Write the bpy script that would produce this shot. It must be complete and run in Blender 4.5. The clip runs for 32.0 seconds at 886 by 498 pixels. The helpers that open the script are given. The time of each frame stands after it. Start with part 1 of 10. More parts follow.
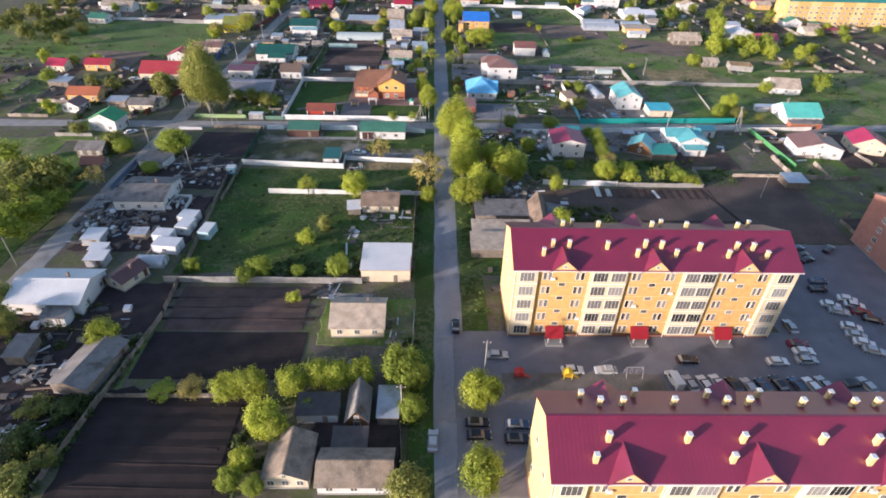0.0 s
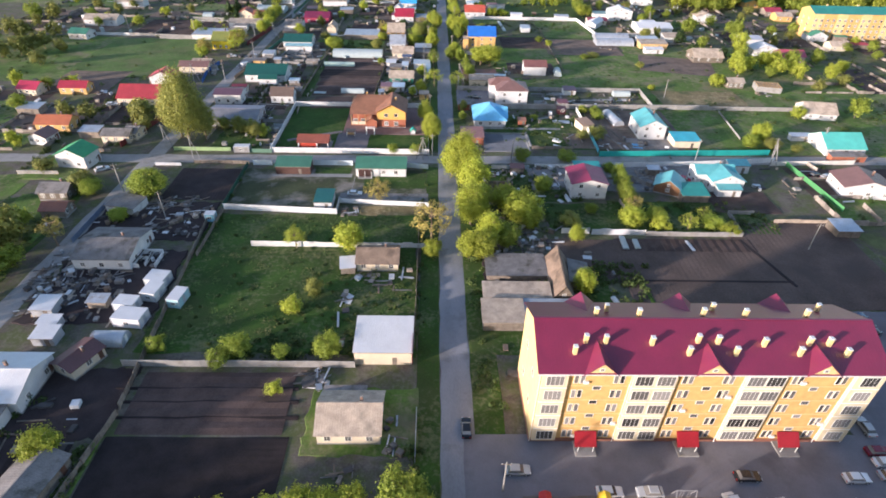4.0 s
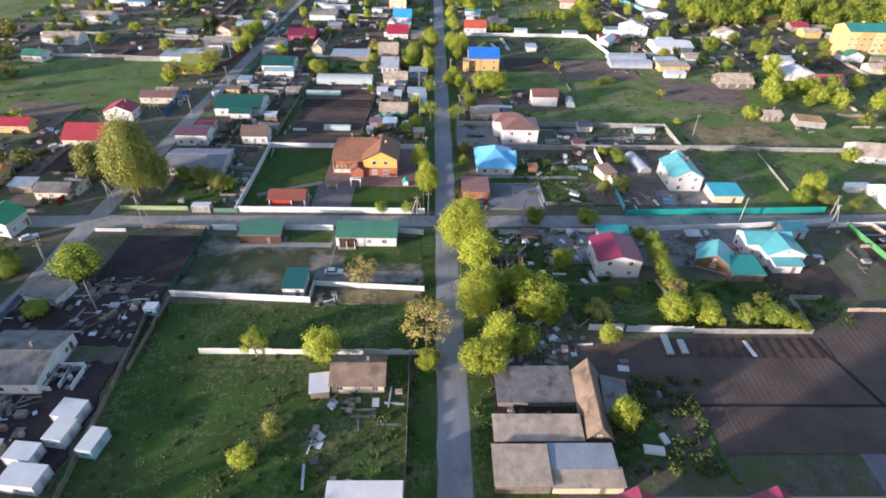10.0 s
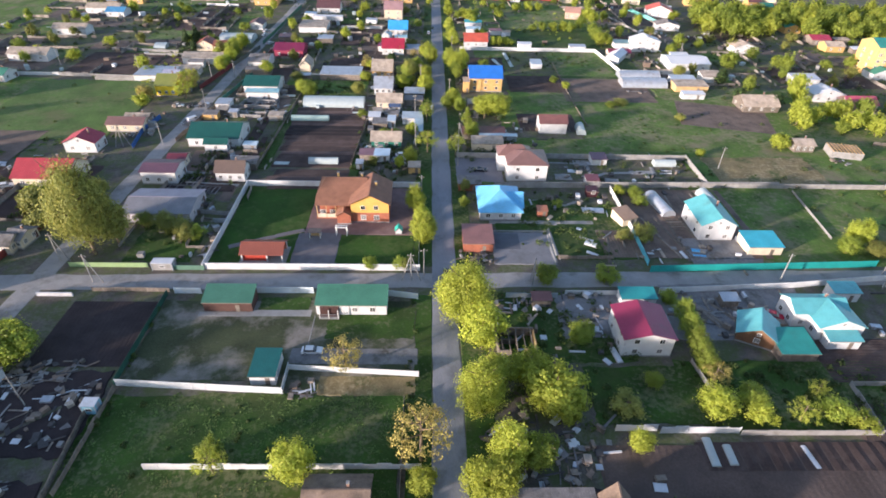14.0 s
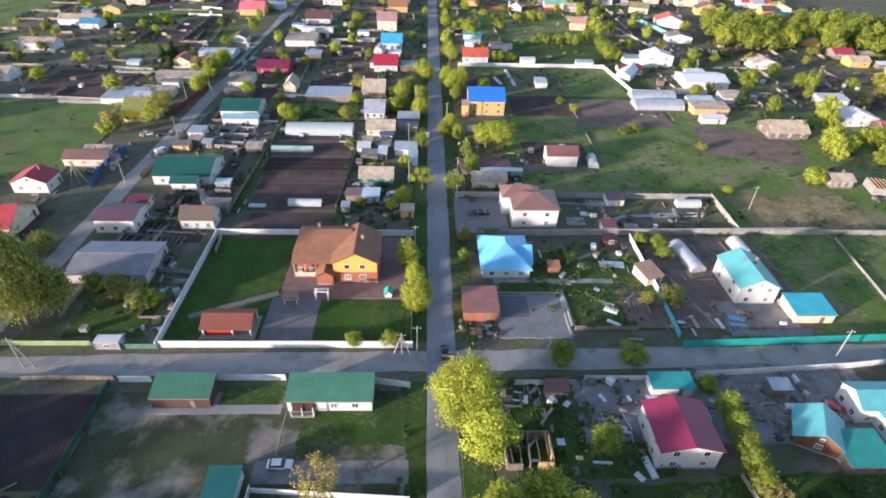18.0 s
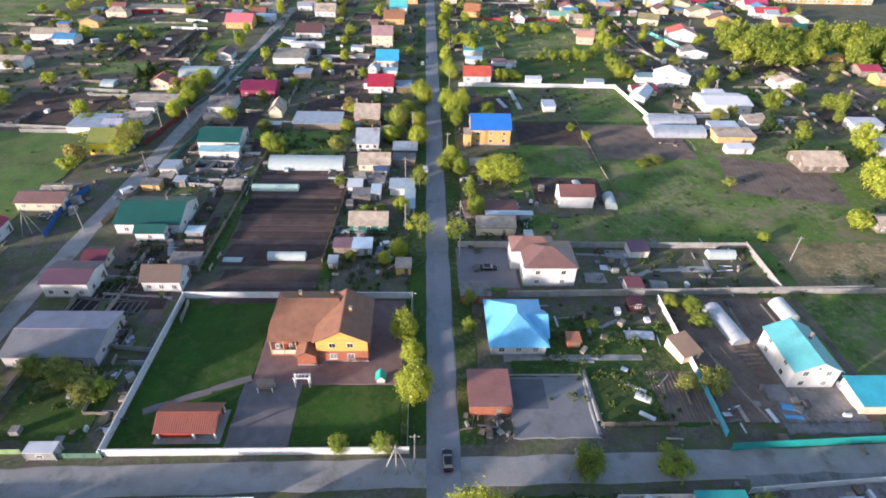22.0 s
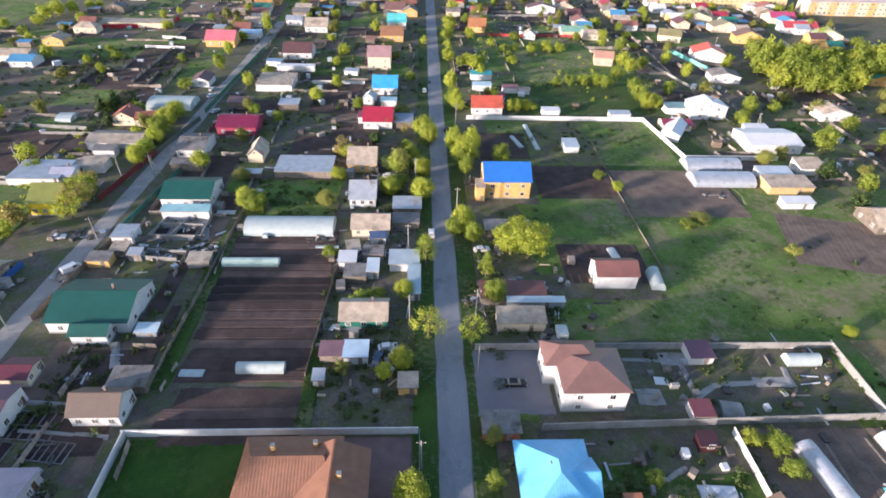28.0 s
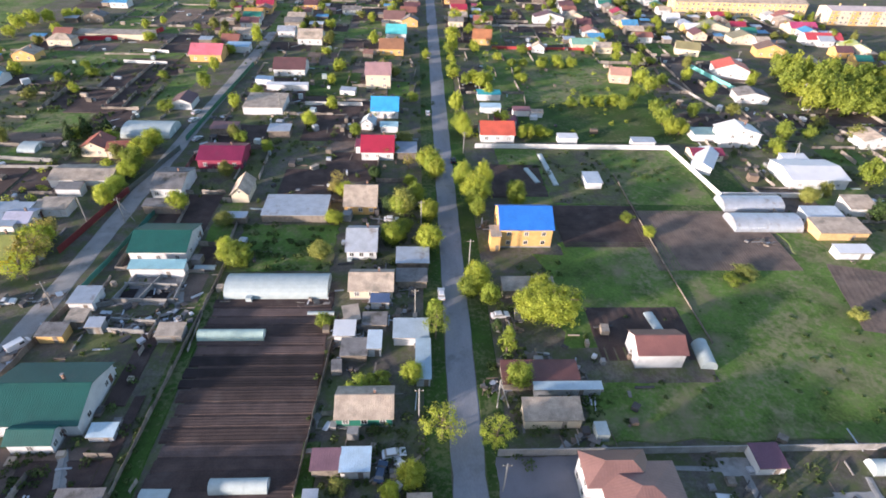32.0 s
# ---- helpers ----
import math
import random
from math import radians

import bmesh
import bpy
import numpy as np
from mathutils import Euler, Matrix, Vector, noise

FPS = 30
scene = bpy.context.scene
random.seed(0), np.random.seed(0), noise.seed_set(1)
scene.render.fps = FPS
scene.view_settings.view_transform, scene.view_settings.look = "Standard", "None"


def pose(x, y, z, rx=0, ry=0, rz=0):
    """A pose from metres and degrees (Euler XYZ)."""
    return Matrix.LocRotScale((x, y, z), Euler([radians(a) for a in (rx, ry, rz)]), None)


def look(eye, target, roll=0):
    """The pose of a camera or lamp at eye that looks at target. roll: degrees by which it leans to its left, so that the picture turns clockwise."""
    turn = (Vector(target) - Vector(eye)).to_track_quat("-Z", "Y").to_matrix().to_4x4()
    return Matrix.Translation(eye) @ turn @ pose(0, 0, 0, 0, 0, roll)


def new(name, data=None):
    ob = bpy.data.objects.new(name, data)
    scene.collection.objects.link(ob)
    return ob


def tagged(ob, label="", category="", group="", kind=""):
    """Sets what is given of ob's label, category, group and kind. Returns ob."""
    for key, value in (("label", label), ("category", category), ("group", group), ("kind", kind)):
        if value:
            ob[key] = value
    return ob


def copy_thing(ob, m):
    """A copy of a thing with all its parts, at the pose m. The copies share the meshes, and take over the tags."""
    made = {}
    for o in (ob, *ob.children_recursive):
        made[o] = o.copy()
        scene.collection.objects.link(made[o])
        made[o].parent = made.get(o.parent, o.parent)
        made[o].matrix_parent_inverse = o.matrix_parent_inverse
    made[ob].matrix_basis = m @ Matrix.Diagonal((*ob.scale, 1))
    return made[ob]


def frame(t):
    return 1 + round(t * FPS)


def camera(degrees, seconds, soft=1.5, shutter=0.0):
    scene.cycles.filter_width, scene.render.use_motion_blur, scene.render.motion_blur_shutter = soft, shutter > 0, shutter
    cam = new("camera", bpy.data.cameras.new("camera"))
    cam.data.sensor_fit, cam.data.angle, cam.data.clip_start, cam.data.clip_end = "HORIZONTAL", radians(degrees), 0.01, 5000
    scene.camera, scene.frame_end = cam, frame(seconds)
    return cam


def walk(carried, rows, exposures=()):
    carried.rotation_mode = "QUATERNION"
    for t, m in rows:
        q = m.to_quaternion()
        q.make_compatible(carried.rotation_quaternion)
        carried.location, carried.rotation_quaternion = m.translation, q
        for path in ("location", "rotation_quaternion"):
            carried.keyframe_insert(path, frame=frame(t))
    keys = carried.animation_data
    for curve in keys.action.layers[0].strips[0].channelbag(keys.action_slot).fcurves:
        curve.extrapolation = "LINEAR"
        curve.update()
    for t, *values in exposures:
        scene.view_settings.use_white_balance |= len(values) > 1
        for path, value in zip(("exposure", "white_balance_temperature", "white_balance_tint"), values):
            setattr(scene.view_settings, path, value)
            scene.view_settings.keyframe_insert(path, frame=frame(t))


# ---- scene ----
cam = camera(77.467, 32.0, soft=1.75)
walk(cam, [
    (0, look((-4.01, 0.25, 83.36), (-1.23, 97.29, 12.83), 1.55)),
    (2, look((-4.51, 12.69, 83.92), (-1.92, 109.79, 13.46), 1.49)),
    (4, look((-4.97, 24.94, 84.38), (-2.45, 122.11, 14.01), 1.46)),
    (6, look((-5.22, 37.11, 84.68), (-2.54, 134.24, 14.26), 1.48)),
    (8, look((-5.07, 49.50, 84.94), (-2.16, 146.57, 14.45), 1.52)),
    (10, look((-4.76, 62.10, 85.21), (-1.68, 159.10, 14.63), 1.58)),
    (12, look((-4.50, 74.84, 85.55), (-1.29, 171.82, 14.94), 1.64)),
    (14, look((-4.20, 87.76, 85.86), (-0.83, 184.70, 15.22), 1.67)),
    (16, look((-3.75, 100.89, 86.10), (-0.14, 197.78, 15.40), 1.68)),
    (18, look((-3.45, 113.74, 86.34), (0.36, 210.59, 15.59), 1.71)),
    (20, look((-3.48, 126.20, 86.69), (0.49, 223.12, 16.05), 1.71)),
    (22, look((-3.64, 138.36, 87.06), (0.55, 235.31, 16.47), 1.70)),
    (24, look((-4.09, 150.54, 87.43), (0.29, 247.42, 16.77), 1.73)),
    (26, look((-5.12, 162.94, 87.78), (-0.51, 259.74, 17.01), 1.77)),
    (28, look((-6.40, 175.67, 88.06), (-1.41, 272.32, 17.11), 1.91)),
    (30, look((-7.81, 188.55, 88.32), (-2.36, 285.11, 17.28), 2.07)),
    (32, look((-9.38, 201.45, 88.56), (-3.49, 297.85, 17.35), 2.19)),
], exposures=[(0, 1.17, 5780, 20), (2, 1.27, 5780, 20), (8, 1.32, 5780, 20), (32, 1.45, 5790, 20)])

# world and sun: low evening light from behind the left shoulder
world = bpy.data.worlds.new("world")
scene.world = world
world.use_nodes = True
sky = world.node_tree.nodes.new("ShaderNodeTexSky")
sky.sky_type, sky.sun_disc = "NISHITA", False
SUN_ELEV, SUN_AZ = radians(8.2), math.atan2(-0.872, -0.49)
sky.sun_elevation, sky.sun_rotation = SUN_ELEV, SUN_AZ
world.node_tree.links.new(sky.outputs[0], world.node_tree.nodes["Background"].inputs[0])
world.node_tree.nodes["Background"].inputs[1].default_value = 0.138
sun = new("sun", bpy.data.lights.new("sun", "SUN"))
sun.data.energy, sun.data.angle, sun.data.color = 4.1, radians(2.2), (1.0, 0.82, 0.63)
to_sun = Vector((-0.872 * math.cos(SUN_ELEV), -0.49 * math.cos(SUN_ELEV), math.sin(SUN_ELEV)))
sun.matrix_world = look(to_sun * 300, (0, 0, 0))

# ---- materials ----
MATS = {}


def mat(name, col, rough=0.8, metal=0.0, var=0.25, scale=0.6, fine=9.0, bump=0.15, rand=0.0, island=0.0, stretch=(1, 1, 1),
        dirt=None, dirt_amount=0.0, spec=0.35, trans=0.0, fleck=None, fleck_scale=1.0, fleck_amount=0.6):
    """Painted, mineral or metal surface: colour varied at two scales in world metres, fine relief, patches of dirt."""
    if name in MATS:
        return MATS[name]
    m = bpy.data.materials.new(name)
    m.use_nodes = True
    nt = m.node_tree
    n, l = nt.nodes, nt.links
    b = n["Principled BSDF"]
    geo = n.new("ShaderNodeNewGeometry")
    mp = n.new("ShaderNodeMapping")
    mp.inputs["Scale"].default_value = stretch
    l.new(geo.outputs["Position"], mp.inputs[0])
    big, small = n.new("ShaderNodeTexNoise"), n.new("ShaderNodeTexNoise")
    big.inputs["Scale"].default_value, big.inputs["Detail"].default_value = scale, 6
    small.inputs["Scale"].default_value, small.inputs["Detail"].default_value = fine, 4
    l.new(mp.outputs[0], big.inputs["Vector"]), l.new(mp.outputs[0], small.inputs["Vector"])
    add = n.new("ShaderNodeMath")
    add.operation = "MULTIPLY_ADD"
    l.new(small.outputs[0], add.inputs[0])
    add.inputs[1].default_value = 0.5
    half = n.new("ShaderNodeMath")
    half.operation = "MULTIPLY"
    half.inputs[1].default_value = 0.75
    l.new(big.outputs[0], half.inputs[0])
    l.new(half.outputs[0], add.inputs[2])
    ramp = n.new("ShaderNodeMapRange")
    ramp.inputs["From Min"].default_value, ramp.inputs["From Max"].default_value = 0.42, 0.83
    ramp.inputs["To Min"].default_value, ramp.inputs["To Max"].default_value = 1 - var, 1 + var
    l.new(add.outputs[0], ramp.inputs[0])
    value = ramp.outputs[0]
    if rand:
        info = n.new("ShaderNodeObjectInfo")
        r2 = n.new("ShaderNodeMapRange")
        r2.inputs["To Min"].default_value, r2.inputs["To Max"].default_value = 1 - rand, 1 + rand
        l.new(info.outputs["Random"], r2.inputs[0])
        mul = n.new("ShaderNodeMath")
        mul.operation = "MULTIPLY"
        l.new(value, mul.inputs[0]), l.new(r2.outputs[0], mul.inputs[1])
        value = mul.outputs[0]
    if island:
        r3 = n.new("ShaderNodeMapRange")
        r3.inputs["To Min"].default_value, r3.inputs["To Max"].default_value = 1 - island, 1 + island
        l.new(geo.outputs["Random Per Island"], r3.inputs[0])
        mul = n.new("ShaderNodeMath")
        mul.operation = "MULTIPLY"
        l.new(value, mul.inputs[0]), l.new(r3.outputs[0], mul.inputs[1])
        value = mul.outputs[0]
    mix = n.new("ShaderNodeVectorMath")
    mix.operation = "SCALE"
    mix.inputs[0].default_value = col[:3]
    l.new(value, mix.inputs["Scale"])
    out = mix.outputs[0]
    if dirt:
        patch = n.new("ShaderNodeTexNoise")
        patch.inputs["Scale"].default_value, patch.inputs["Detail"].default_value = scale * 0.6, 8
        patch.inputs["Roughness"].default_value = 0.65
        l.new(geo.outputs["Position"], patch.inputs["Vector"])
        pr = n.new("ShaderNodeMapRange")
        pr.inputs["From Min"].default_value, pr.inputs["From Max"].default_value = 0.62 - dirt_amount * 0.3, 0.78 - dirt_amount * 0.3
        l.new(patch.outputs[0], pr.inputs[0])
        mx = n.new("ShaderNodeMix")
        mx.data_type = "RGBA"
        l.new(pr.outputs[0], mx.inputs[0]), l.new(out, mx.inputs[6])
        mx.inputs[7].default_value = (*dirt, 1)
        out = mx.outputs[2]
    if fleck:
        # small broken flecks, denser in some stretches than in others
        fine_n, where = n.new("ShaderNodeTexNoise"), n.new("ShaderNodeTexNoise")
        fine_n.inputs["Scale"].default_value, fine_n.inputs["Detail"].default_value = fleck_scale, 5
        fine_n.inputs["Roughness"].default_value = 0.7
        where.inputs["Scale"].default_value, where.inputs["Detail"].default_value = fleck_scale * 0.09, 3
        l.new(geo.outputs["Position"], fine_n.inputs["Vector"]), l.new(geo.outputs["Position"], where.inputs["Vector"])
        both = n.new("ShaderNodeMath")
        both.operation = "MULTIPLY_ADD"
        both.inputs[1].default_value = 0.7
        l.new(where.outputs[0], both.inputs[0]), l.new(fine_n.outputs[0], both.inputs[2])
        fr = n.new("ShaderNodeMapRange")
        fr.inputs["From Min"].default_value, fr.inputs["From Max"].default_value = 0.86, 1.04
        fr.inputs["To Max"].default_value = fleck_amount
        l.new(both.outputs[0], fr.inputs[0])
        fx = n.new("ShaderNodeMix")
        fx.data_type = "RGBA"
        l.new(fr.outputs[0], fx.inputs[0]), l.new(out, fx.inputs[6])
        fx.inputs[7].default_value = (*fleck, 1)
        out = fx.outputs[2]
    l.new(out, b.inputs["Base Color"])
    b.inputs["Roughness"].default_value, b.inputs["Metallic"].default_value = rough, metal
    b.inputs["Specular IOR Level"].default_value = spec
    if bump:
        bp = n.new("ShaderNodeBump")
        bp.inputs["Strength"].default_value, bp.inputs["Distance"].default_value = bump, 0.06
        l.new(small.outputs[0], bp.inputs["Height"]), l.new(bp.outputs[0], b.inputs["Normal"])
    if trans:
        t = n.new("ShaderNodeBsdfTranslucent")
        l.new(out, t.inputs[0])
        ms = n.new("ShaderNodeMixShader")
        ms.inputs[0].default_value = trans
        l.new(b.outputs[0], ms.inputs[1]), l.new(t.outputs[0], ms.inputs[2])
        l.new(ms.outputs[0], n["Material Output"].inputs[0])
    MATS[name] = m
    return m


def paint(col, tag=None):
    """Plastered or painted wall."""
    return mat(tag or "wall_%02x%02x%02x" % tuple(int(c * 255) for c in col), col, 0.85, var=0.12, scale=0.5, fine=6, bump=0.1, dirt=tuple(c * 0.62 for c in col), dirt_amount=0.15)


def tin(col):
    """Painted profiled sheet for roofs and fences."""
    return mat("sheet_%02x%02x%02x" % tuple(int(c * 255) for c in col), col, 0.42, var=0.16, scale=0.35, fine=3, bump=0.05, dirt=tuple(c * 0.6 + 0.03 for c in col), dirt_amount=0.08, spec=0.5)


CRIMSON, GREEN, TEAL, BLUE = (0.175, 0.016, 0.050), (0.014, 0.088, 0.072), (0.11, 0.38, 0.41), (0.10, 0.42, 0.78)
BROWN, RUST, RED, NAVY = (0.13, 0.07, 0.06), (0.34, 0.13, 0.05), (0.55, 0.06, 0.05), (0.02, 0.12, 0.50)
asbestos = mat("asbestos_cement_sheet", (0.42, 0.35, 0.28), 0.92, var=0.3, scale=0.5, fine=5, bump=0.3, dirt=(0.24, 0.21, 0.17), dirt_amount=0.35)
asbestos_tan = mat("weathered_tan_asbestos", (0.245, 0.195, 0.150), 0.9, var=0.4, scale=0.5, fine=6, bump=0.4, dirt=(0.13, 0.11, 0.09), dirt_amount=0.4, fleck=(0.34, 0.29, 0.24), fleck_scale=0.8, fleck_amount=0.5)
asbestos_dark = mat("old_slate_sheet", (0.20, 0.19, 0.185), 0.92, var=0.3, scale=0.5, fine=5, bump=0.3, dirt=(0.08, 0.075, 0.06), dirt_amount=0.35)
white_sheet = mat("white_metal_sheet", (0.62, 0.63, 0.645), 0.4, var=0.08, scale=0.4, fine=3, bump=0.05, dirt=(0.5, 0.49, 0.47), dirt_amount=0.1, spec=0.5)
zinc = mat("zinc_sheet", (0.45, 0.48, 0.52), 0.4, 0.35, var=0.15, scale=0.5, fine=4, bump=0.08, dirt=(0.25, 0.2, 0.16), dirt_amount=0.2)
felt = mat("roofing_felt", (0.08, 0.075, 0.075), 0.95, var=0.25, scale=0.7, fine=7, bump=0.2)
glass = mat("window_glass", (0.15, 0.145, 0.14), 0.08, var=0.05, bump=0, spec=0.8, rand=0.85)
loggia_glass = mat("curtained_loggia_glass", (0.17, 0.165, 0.16), 0.12, var=0.1, scale=1.5, bump=0, spec=0.6, rand=0.85)
frame_white = mat("white_window_frame", (0.75, 0.75, 0.72), 0.5, var=0.06, bump=0)
concrete = mat("concrete", (0.28, 0.275, 0.265), 0.9, var=0.2, scale=0.5, fine=6, bump=0.25, dirt=(0.18, 0.17, 0.15), dirt_amount=0.25, rand=0.1)
white_concrete = mat("whitewashed_concrete", (0.64, 0.64, 0.63), 0.85, var=0.1, scale=0.6, fine=5, bump=0.15, dirt=(0.5, 0.48, 0.45), dirt_amount=0.12, rand=0.05)
brick_red = mat("red_brick", (0.34, 0.12, 0.07), 0.9, var=0.25, scale=1.0, fine=9, bump=0.3, dirt=(0.22, 0.1, 0.07), dirt_amount=0.2)
brick_old = mat("sooty_chimney_brick", (0.22, 0.14, 0.11), 0.92, var=0.3, scale=2, fine=9, bump=0.2)
brick_orange = mat("orange_brick", (0.58, 0.365, 0.135), 0.88, var=0.15, scale=0.8, fine=9, bump=0.25)
brick_yellow = mat("yellow_brick", (0.62, 0.475, 0.23), 0.88, var=0.12, scale=0.8, fine=9, bump=0.25)
wood_grey = mat("weathered_wood", (0.20, 0.17, 0.14), 0.92, var=0.3, scale=1.2, fine=8, bump=0.3, rand=0.3, dirt=(0.1, 0.085, 0.07), dirt_amount=0.2)
fence_boards = mat("grey_fence_boards", (0.25, 0.22, 0.19), 0.92, var=0.3, scale=1.2, fine=6, bump=0.3, island=0.45)
wood_fresh = mat("sawn_timber", (0.50, 0.34, 0.16), 0.85, var=0.2, scale=1.2, fine=8, bump=0.2, rand=0.15)
soil = mat("ploughed_soil", (0.064, 0.044, 0.039), 0.97, var=0.4, scale=0.25, fine=4, bump=0.8, dirt=(0.098, 0.074, 0.066), dirt_amount=0.3)
soil_bed = mat("worked_bed_soil", (0.096, 0.067, 0.060), 0.97, var=0.35, scale=0.3, fine=4, bump=0.8, rand=0.3)
old_brown_roof = mat("old_brown_roof_sheet", (0.20, 0.15, 0.115), 0.92, var=0.3, scale=0.5, fine=5, bump=0.3, dirt=(0.09, 0.07, 0.055), dirt_amount=0.35)
soil_field = mat("brown_field_soil", (0.104, 0.076, 0.064), 0.97, var=0.35, scale=0.12, fine=2.5, bump=0.8, dirt=(0.082, 0.062, 0.055), dirt_amount=0.4)
lawn_mown = mat("mown_lawn", (0.026, 0.074, 0.006), 0.95, var=0.35, scale=0.12, fine=3, bump=0.6, dirt=(0.048, 0.095, 0.012), dirt_amount=0.4, fleck=(0.075, 0.105, 0.025), fleck_scale=0.5, fleck_amount=0.7)
# plum soil; its dark colour also carries the shade over the low yards
soil_plum = mat("plum_and_shaded_soil", (0.040, 0.030, 0.031), 0.97, var=0.35, scale=0.3, fine=4, bump=0.8, dirt=(0.055, 0.043, 0.042), dirt_amount=0.3)
yard_sandy = mat("weedy_sandy_yard", (0.055, 0.066, 0.030), 0.95, var=0.4, scale=0.16, fine=3, bump=0.7, dirt=(0.24, 0.215, 0.185), dirt_amount=0.5)
# dug soil; its dark colour also carries shade round the southern plots
soil_dark = mat("fresh_dug_and_shaded_soil", (0.026, 0.0195, 0.0200), 0.97, var=0.4, scale=0.3, fine=5, bump=0.8)
soil_light = mat("dry_soil", (0.165, 0.122, 0.098), 0.97, var=0.35, scale=0.25, fine=4, bump=0.7, dirt=(0.09, 0.075, 0.066), dirt_amount=0.25)
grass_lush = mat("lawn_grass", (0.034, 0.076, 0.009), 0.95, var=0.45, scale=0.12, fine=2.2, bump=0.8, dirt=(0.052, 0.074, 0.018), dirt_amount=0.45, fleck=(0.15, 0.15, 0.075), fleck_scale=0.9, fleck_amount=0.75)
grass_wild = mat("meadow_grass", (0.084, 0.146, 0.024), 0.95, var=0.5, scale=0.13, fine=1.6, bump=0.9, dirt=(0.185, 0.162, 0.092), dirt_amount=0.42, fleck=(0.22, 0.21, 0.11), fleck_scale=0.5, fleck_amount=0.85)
paddock = mat("paddock_grass", (0.080, 0.140, 0.030), 0.95, var=0.4, scale=0.1, fine=2, bump=0.8, dirt=(0.12, 0.13, 0.05), dirt_amount=0.35, fleck=(0.15, 0.17, 0.07), fleck_scale=0.6, fleck_amount=0.6)
grass_dry = mat("dry_grass", (0.21, 0.165, 0.08), 0.95, var=0.4, scale=0.2, fine=2.5, bump=0.7, dirt=(0.055, 0.085, 0.022), dirt_amount=0.35, fleck=(0.36, 0.30, 0.18), fleck_scale=0.8, fleck_amount=0.8)
grass_garden = mat("weedy_garden_ground", (0.105, 0.122, 0.044), 0.95, var=0.45, scale=0.25, fine=3, bump=0.7, dirt=(0.095, 0.08, 0.066), dirt_amount=0.5, fleck=(0.17, 0.16, 0.10), fleck_scale=1.0, fleck_amount=0.6)
yard_dirt = mat("trodden_yard_dirt", (0.112, 0.096, 0.080), 0.96, var=0.45, scale=0.3, fine=2.5, bump=0.6, dirt=(0.086, 0.104, 0.04), dirt_amount=0.66, fleck=(0.19, 0.175, 0.14), fleck_scale=1.1, fleck_amount=0.5)
gravel = mat("grey_gravel", (0.20, 0.195, 0.195), 0.95, var=0.3, scale=0.3, fine=4, bump=0.5, dirt=(0.09, 0.085, 0.07), dirt_amount=0.35, fleck=(0.28, 0.27, 0.255), fleck_scale=1.2, fleck_amount=0.5)
slab_grey = mat('poured_concrete_slab', (0.20, 0.20, 0.21), 0.9, var=0.15, scale=0.3, fine=5, bump=0.2, dirt=(0.14, 0.14, 0.14), dirt_amount=0.3)
slab_dark = mat('fresh_concrete_slab', (0.115, 0.118, 0.132), 0.85, var=0.15, scale=0.4, fine=5, bump=0.2)
asphalt = mat("worn_asphalt", (0.24, 0.243, 0.262), 0.88, var=0.18, scale=0.25, fine=6, bump=0.25, dirt=(0.16, 0.16, 0.165), dirt_amount=0.25, stretch=(1, 0.3, 1))
dusty_street = mat("dusty_street_surface", (0.29, 0.28, 0.27), 0.93, var=0.18, scale=0.3, fine=6, bump=0.3, dirt=(0.18, 0.17, 0.155), dirt_amount=0.3)
asphalt_yard = mat("dark_yard_asphalt", (0.175, 0.172, 0.192), 0.88, var=0.18, scale=0.2, fine=6, bump=0.25, dirt=(0.135, 0.132, 0.145), dirt_amount=0.3)
pavers = mat("reddish_paving", (0.20, 0.13, 0.12), 0.9, var=0.2, scale=0.5, fine=8, bump=0.3)
pavers_grey = mat("grey_paving", (0.16, 0.145, 0.15), 0.9, var=0.2, scale=0.5, fine=8, bump=0.3)
bark = mat("tree_bark", (0.17, 0.13, 0.09), 0.95, var=0.35, scale=2, fine=12, bump=0.4)
black = mat("black_rubber", (0.02, 0.02, 0.02), 0.8, var=0.1, bump=0.05)
chrome = mat("bright_metal", (0.6, 0.6, 0.62), 0.3, 0.9, var=0.05, bump=0)
film_plastic = mat("greenhouse_film", (0.40, 0.46, 0.46), 0.45, var=0.1, scale=0.8, fine=3, bump=0.1, spec=0.4)
film_green = mat("greenish_film", (0.38, 0.50, 0.45), 0.4, var=0.12, scale=0.8, fine=3, bump=0.1, spec=0.5)
leaf_yellow = mat("spring_leaves_yellow_green", (0.40, 0.45, 0.06), 0.6, var=0.15, bump=0, island=0.15, rand=0.18, trans=0.5)
leaf_green = mat("fresh_green_leaves", (0.30, 0.37, 0.055), 0.6, var=0.15, bump=0, island=0.15, rand=0.2, trans=0.5)
leaf_olive = mat("dull_green_leaves", (0.25, 0.265, 0.06), 0.65, var=0.15, bump=0, island=0.25, rand=0.2, trans=0.3)
scrub_leaf = mat("garden_scrub_leaves", (0.074, 0.110, 0.027), 0.7, var=0.25, bump=0, island=0.35, rand=0.25, trans=0.3)
leaf_bud = mat("budding_leaves", (0.36, 0.31, 0.085), 0.7, var=0.15, bump=0, island=0.3, rand=0.1, trans=0.3)
grass_tuft = mat("grass_blades", (0.11, 0.165, 0.04), 0.8, var=0.3, bump=0, island=0.4, trans=0.2)
grass_tuft_dry = mat("dry_grass_blades", (0.17, 0.17, 0.06), 0.8, var=0.3, bump=0, island=0.4, trans=0.2)
leaf_dark = mat("conifer_needles", (0.045, 0.08, 0.02), 0.7, var=0.15, bump=0, island=0.45, rand=0.15, trans=0.1)

# ---- mesh helpers ----


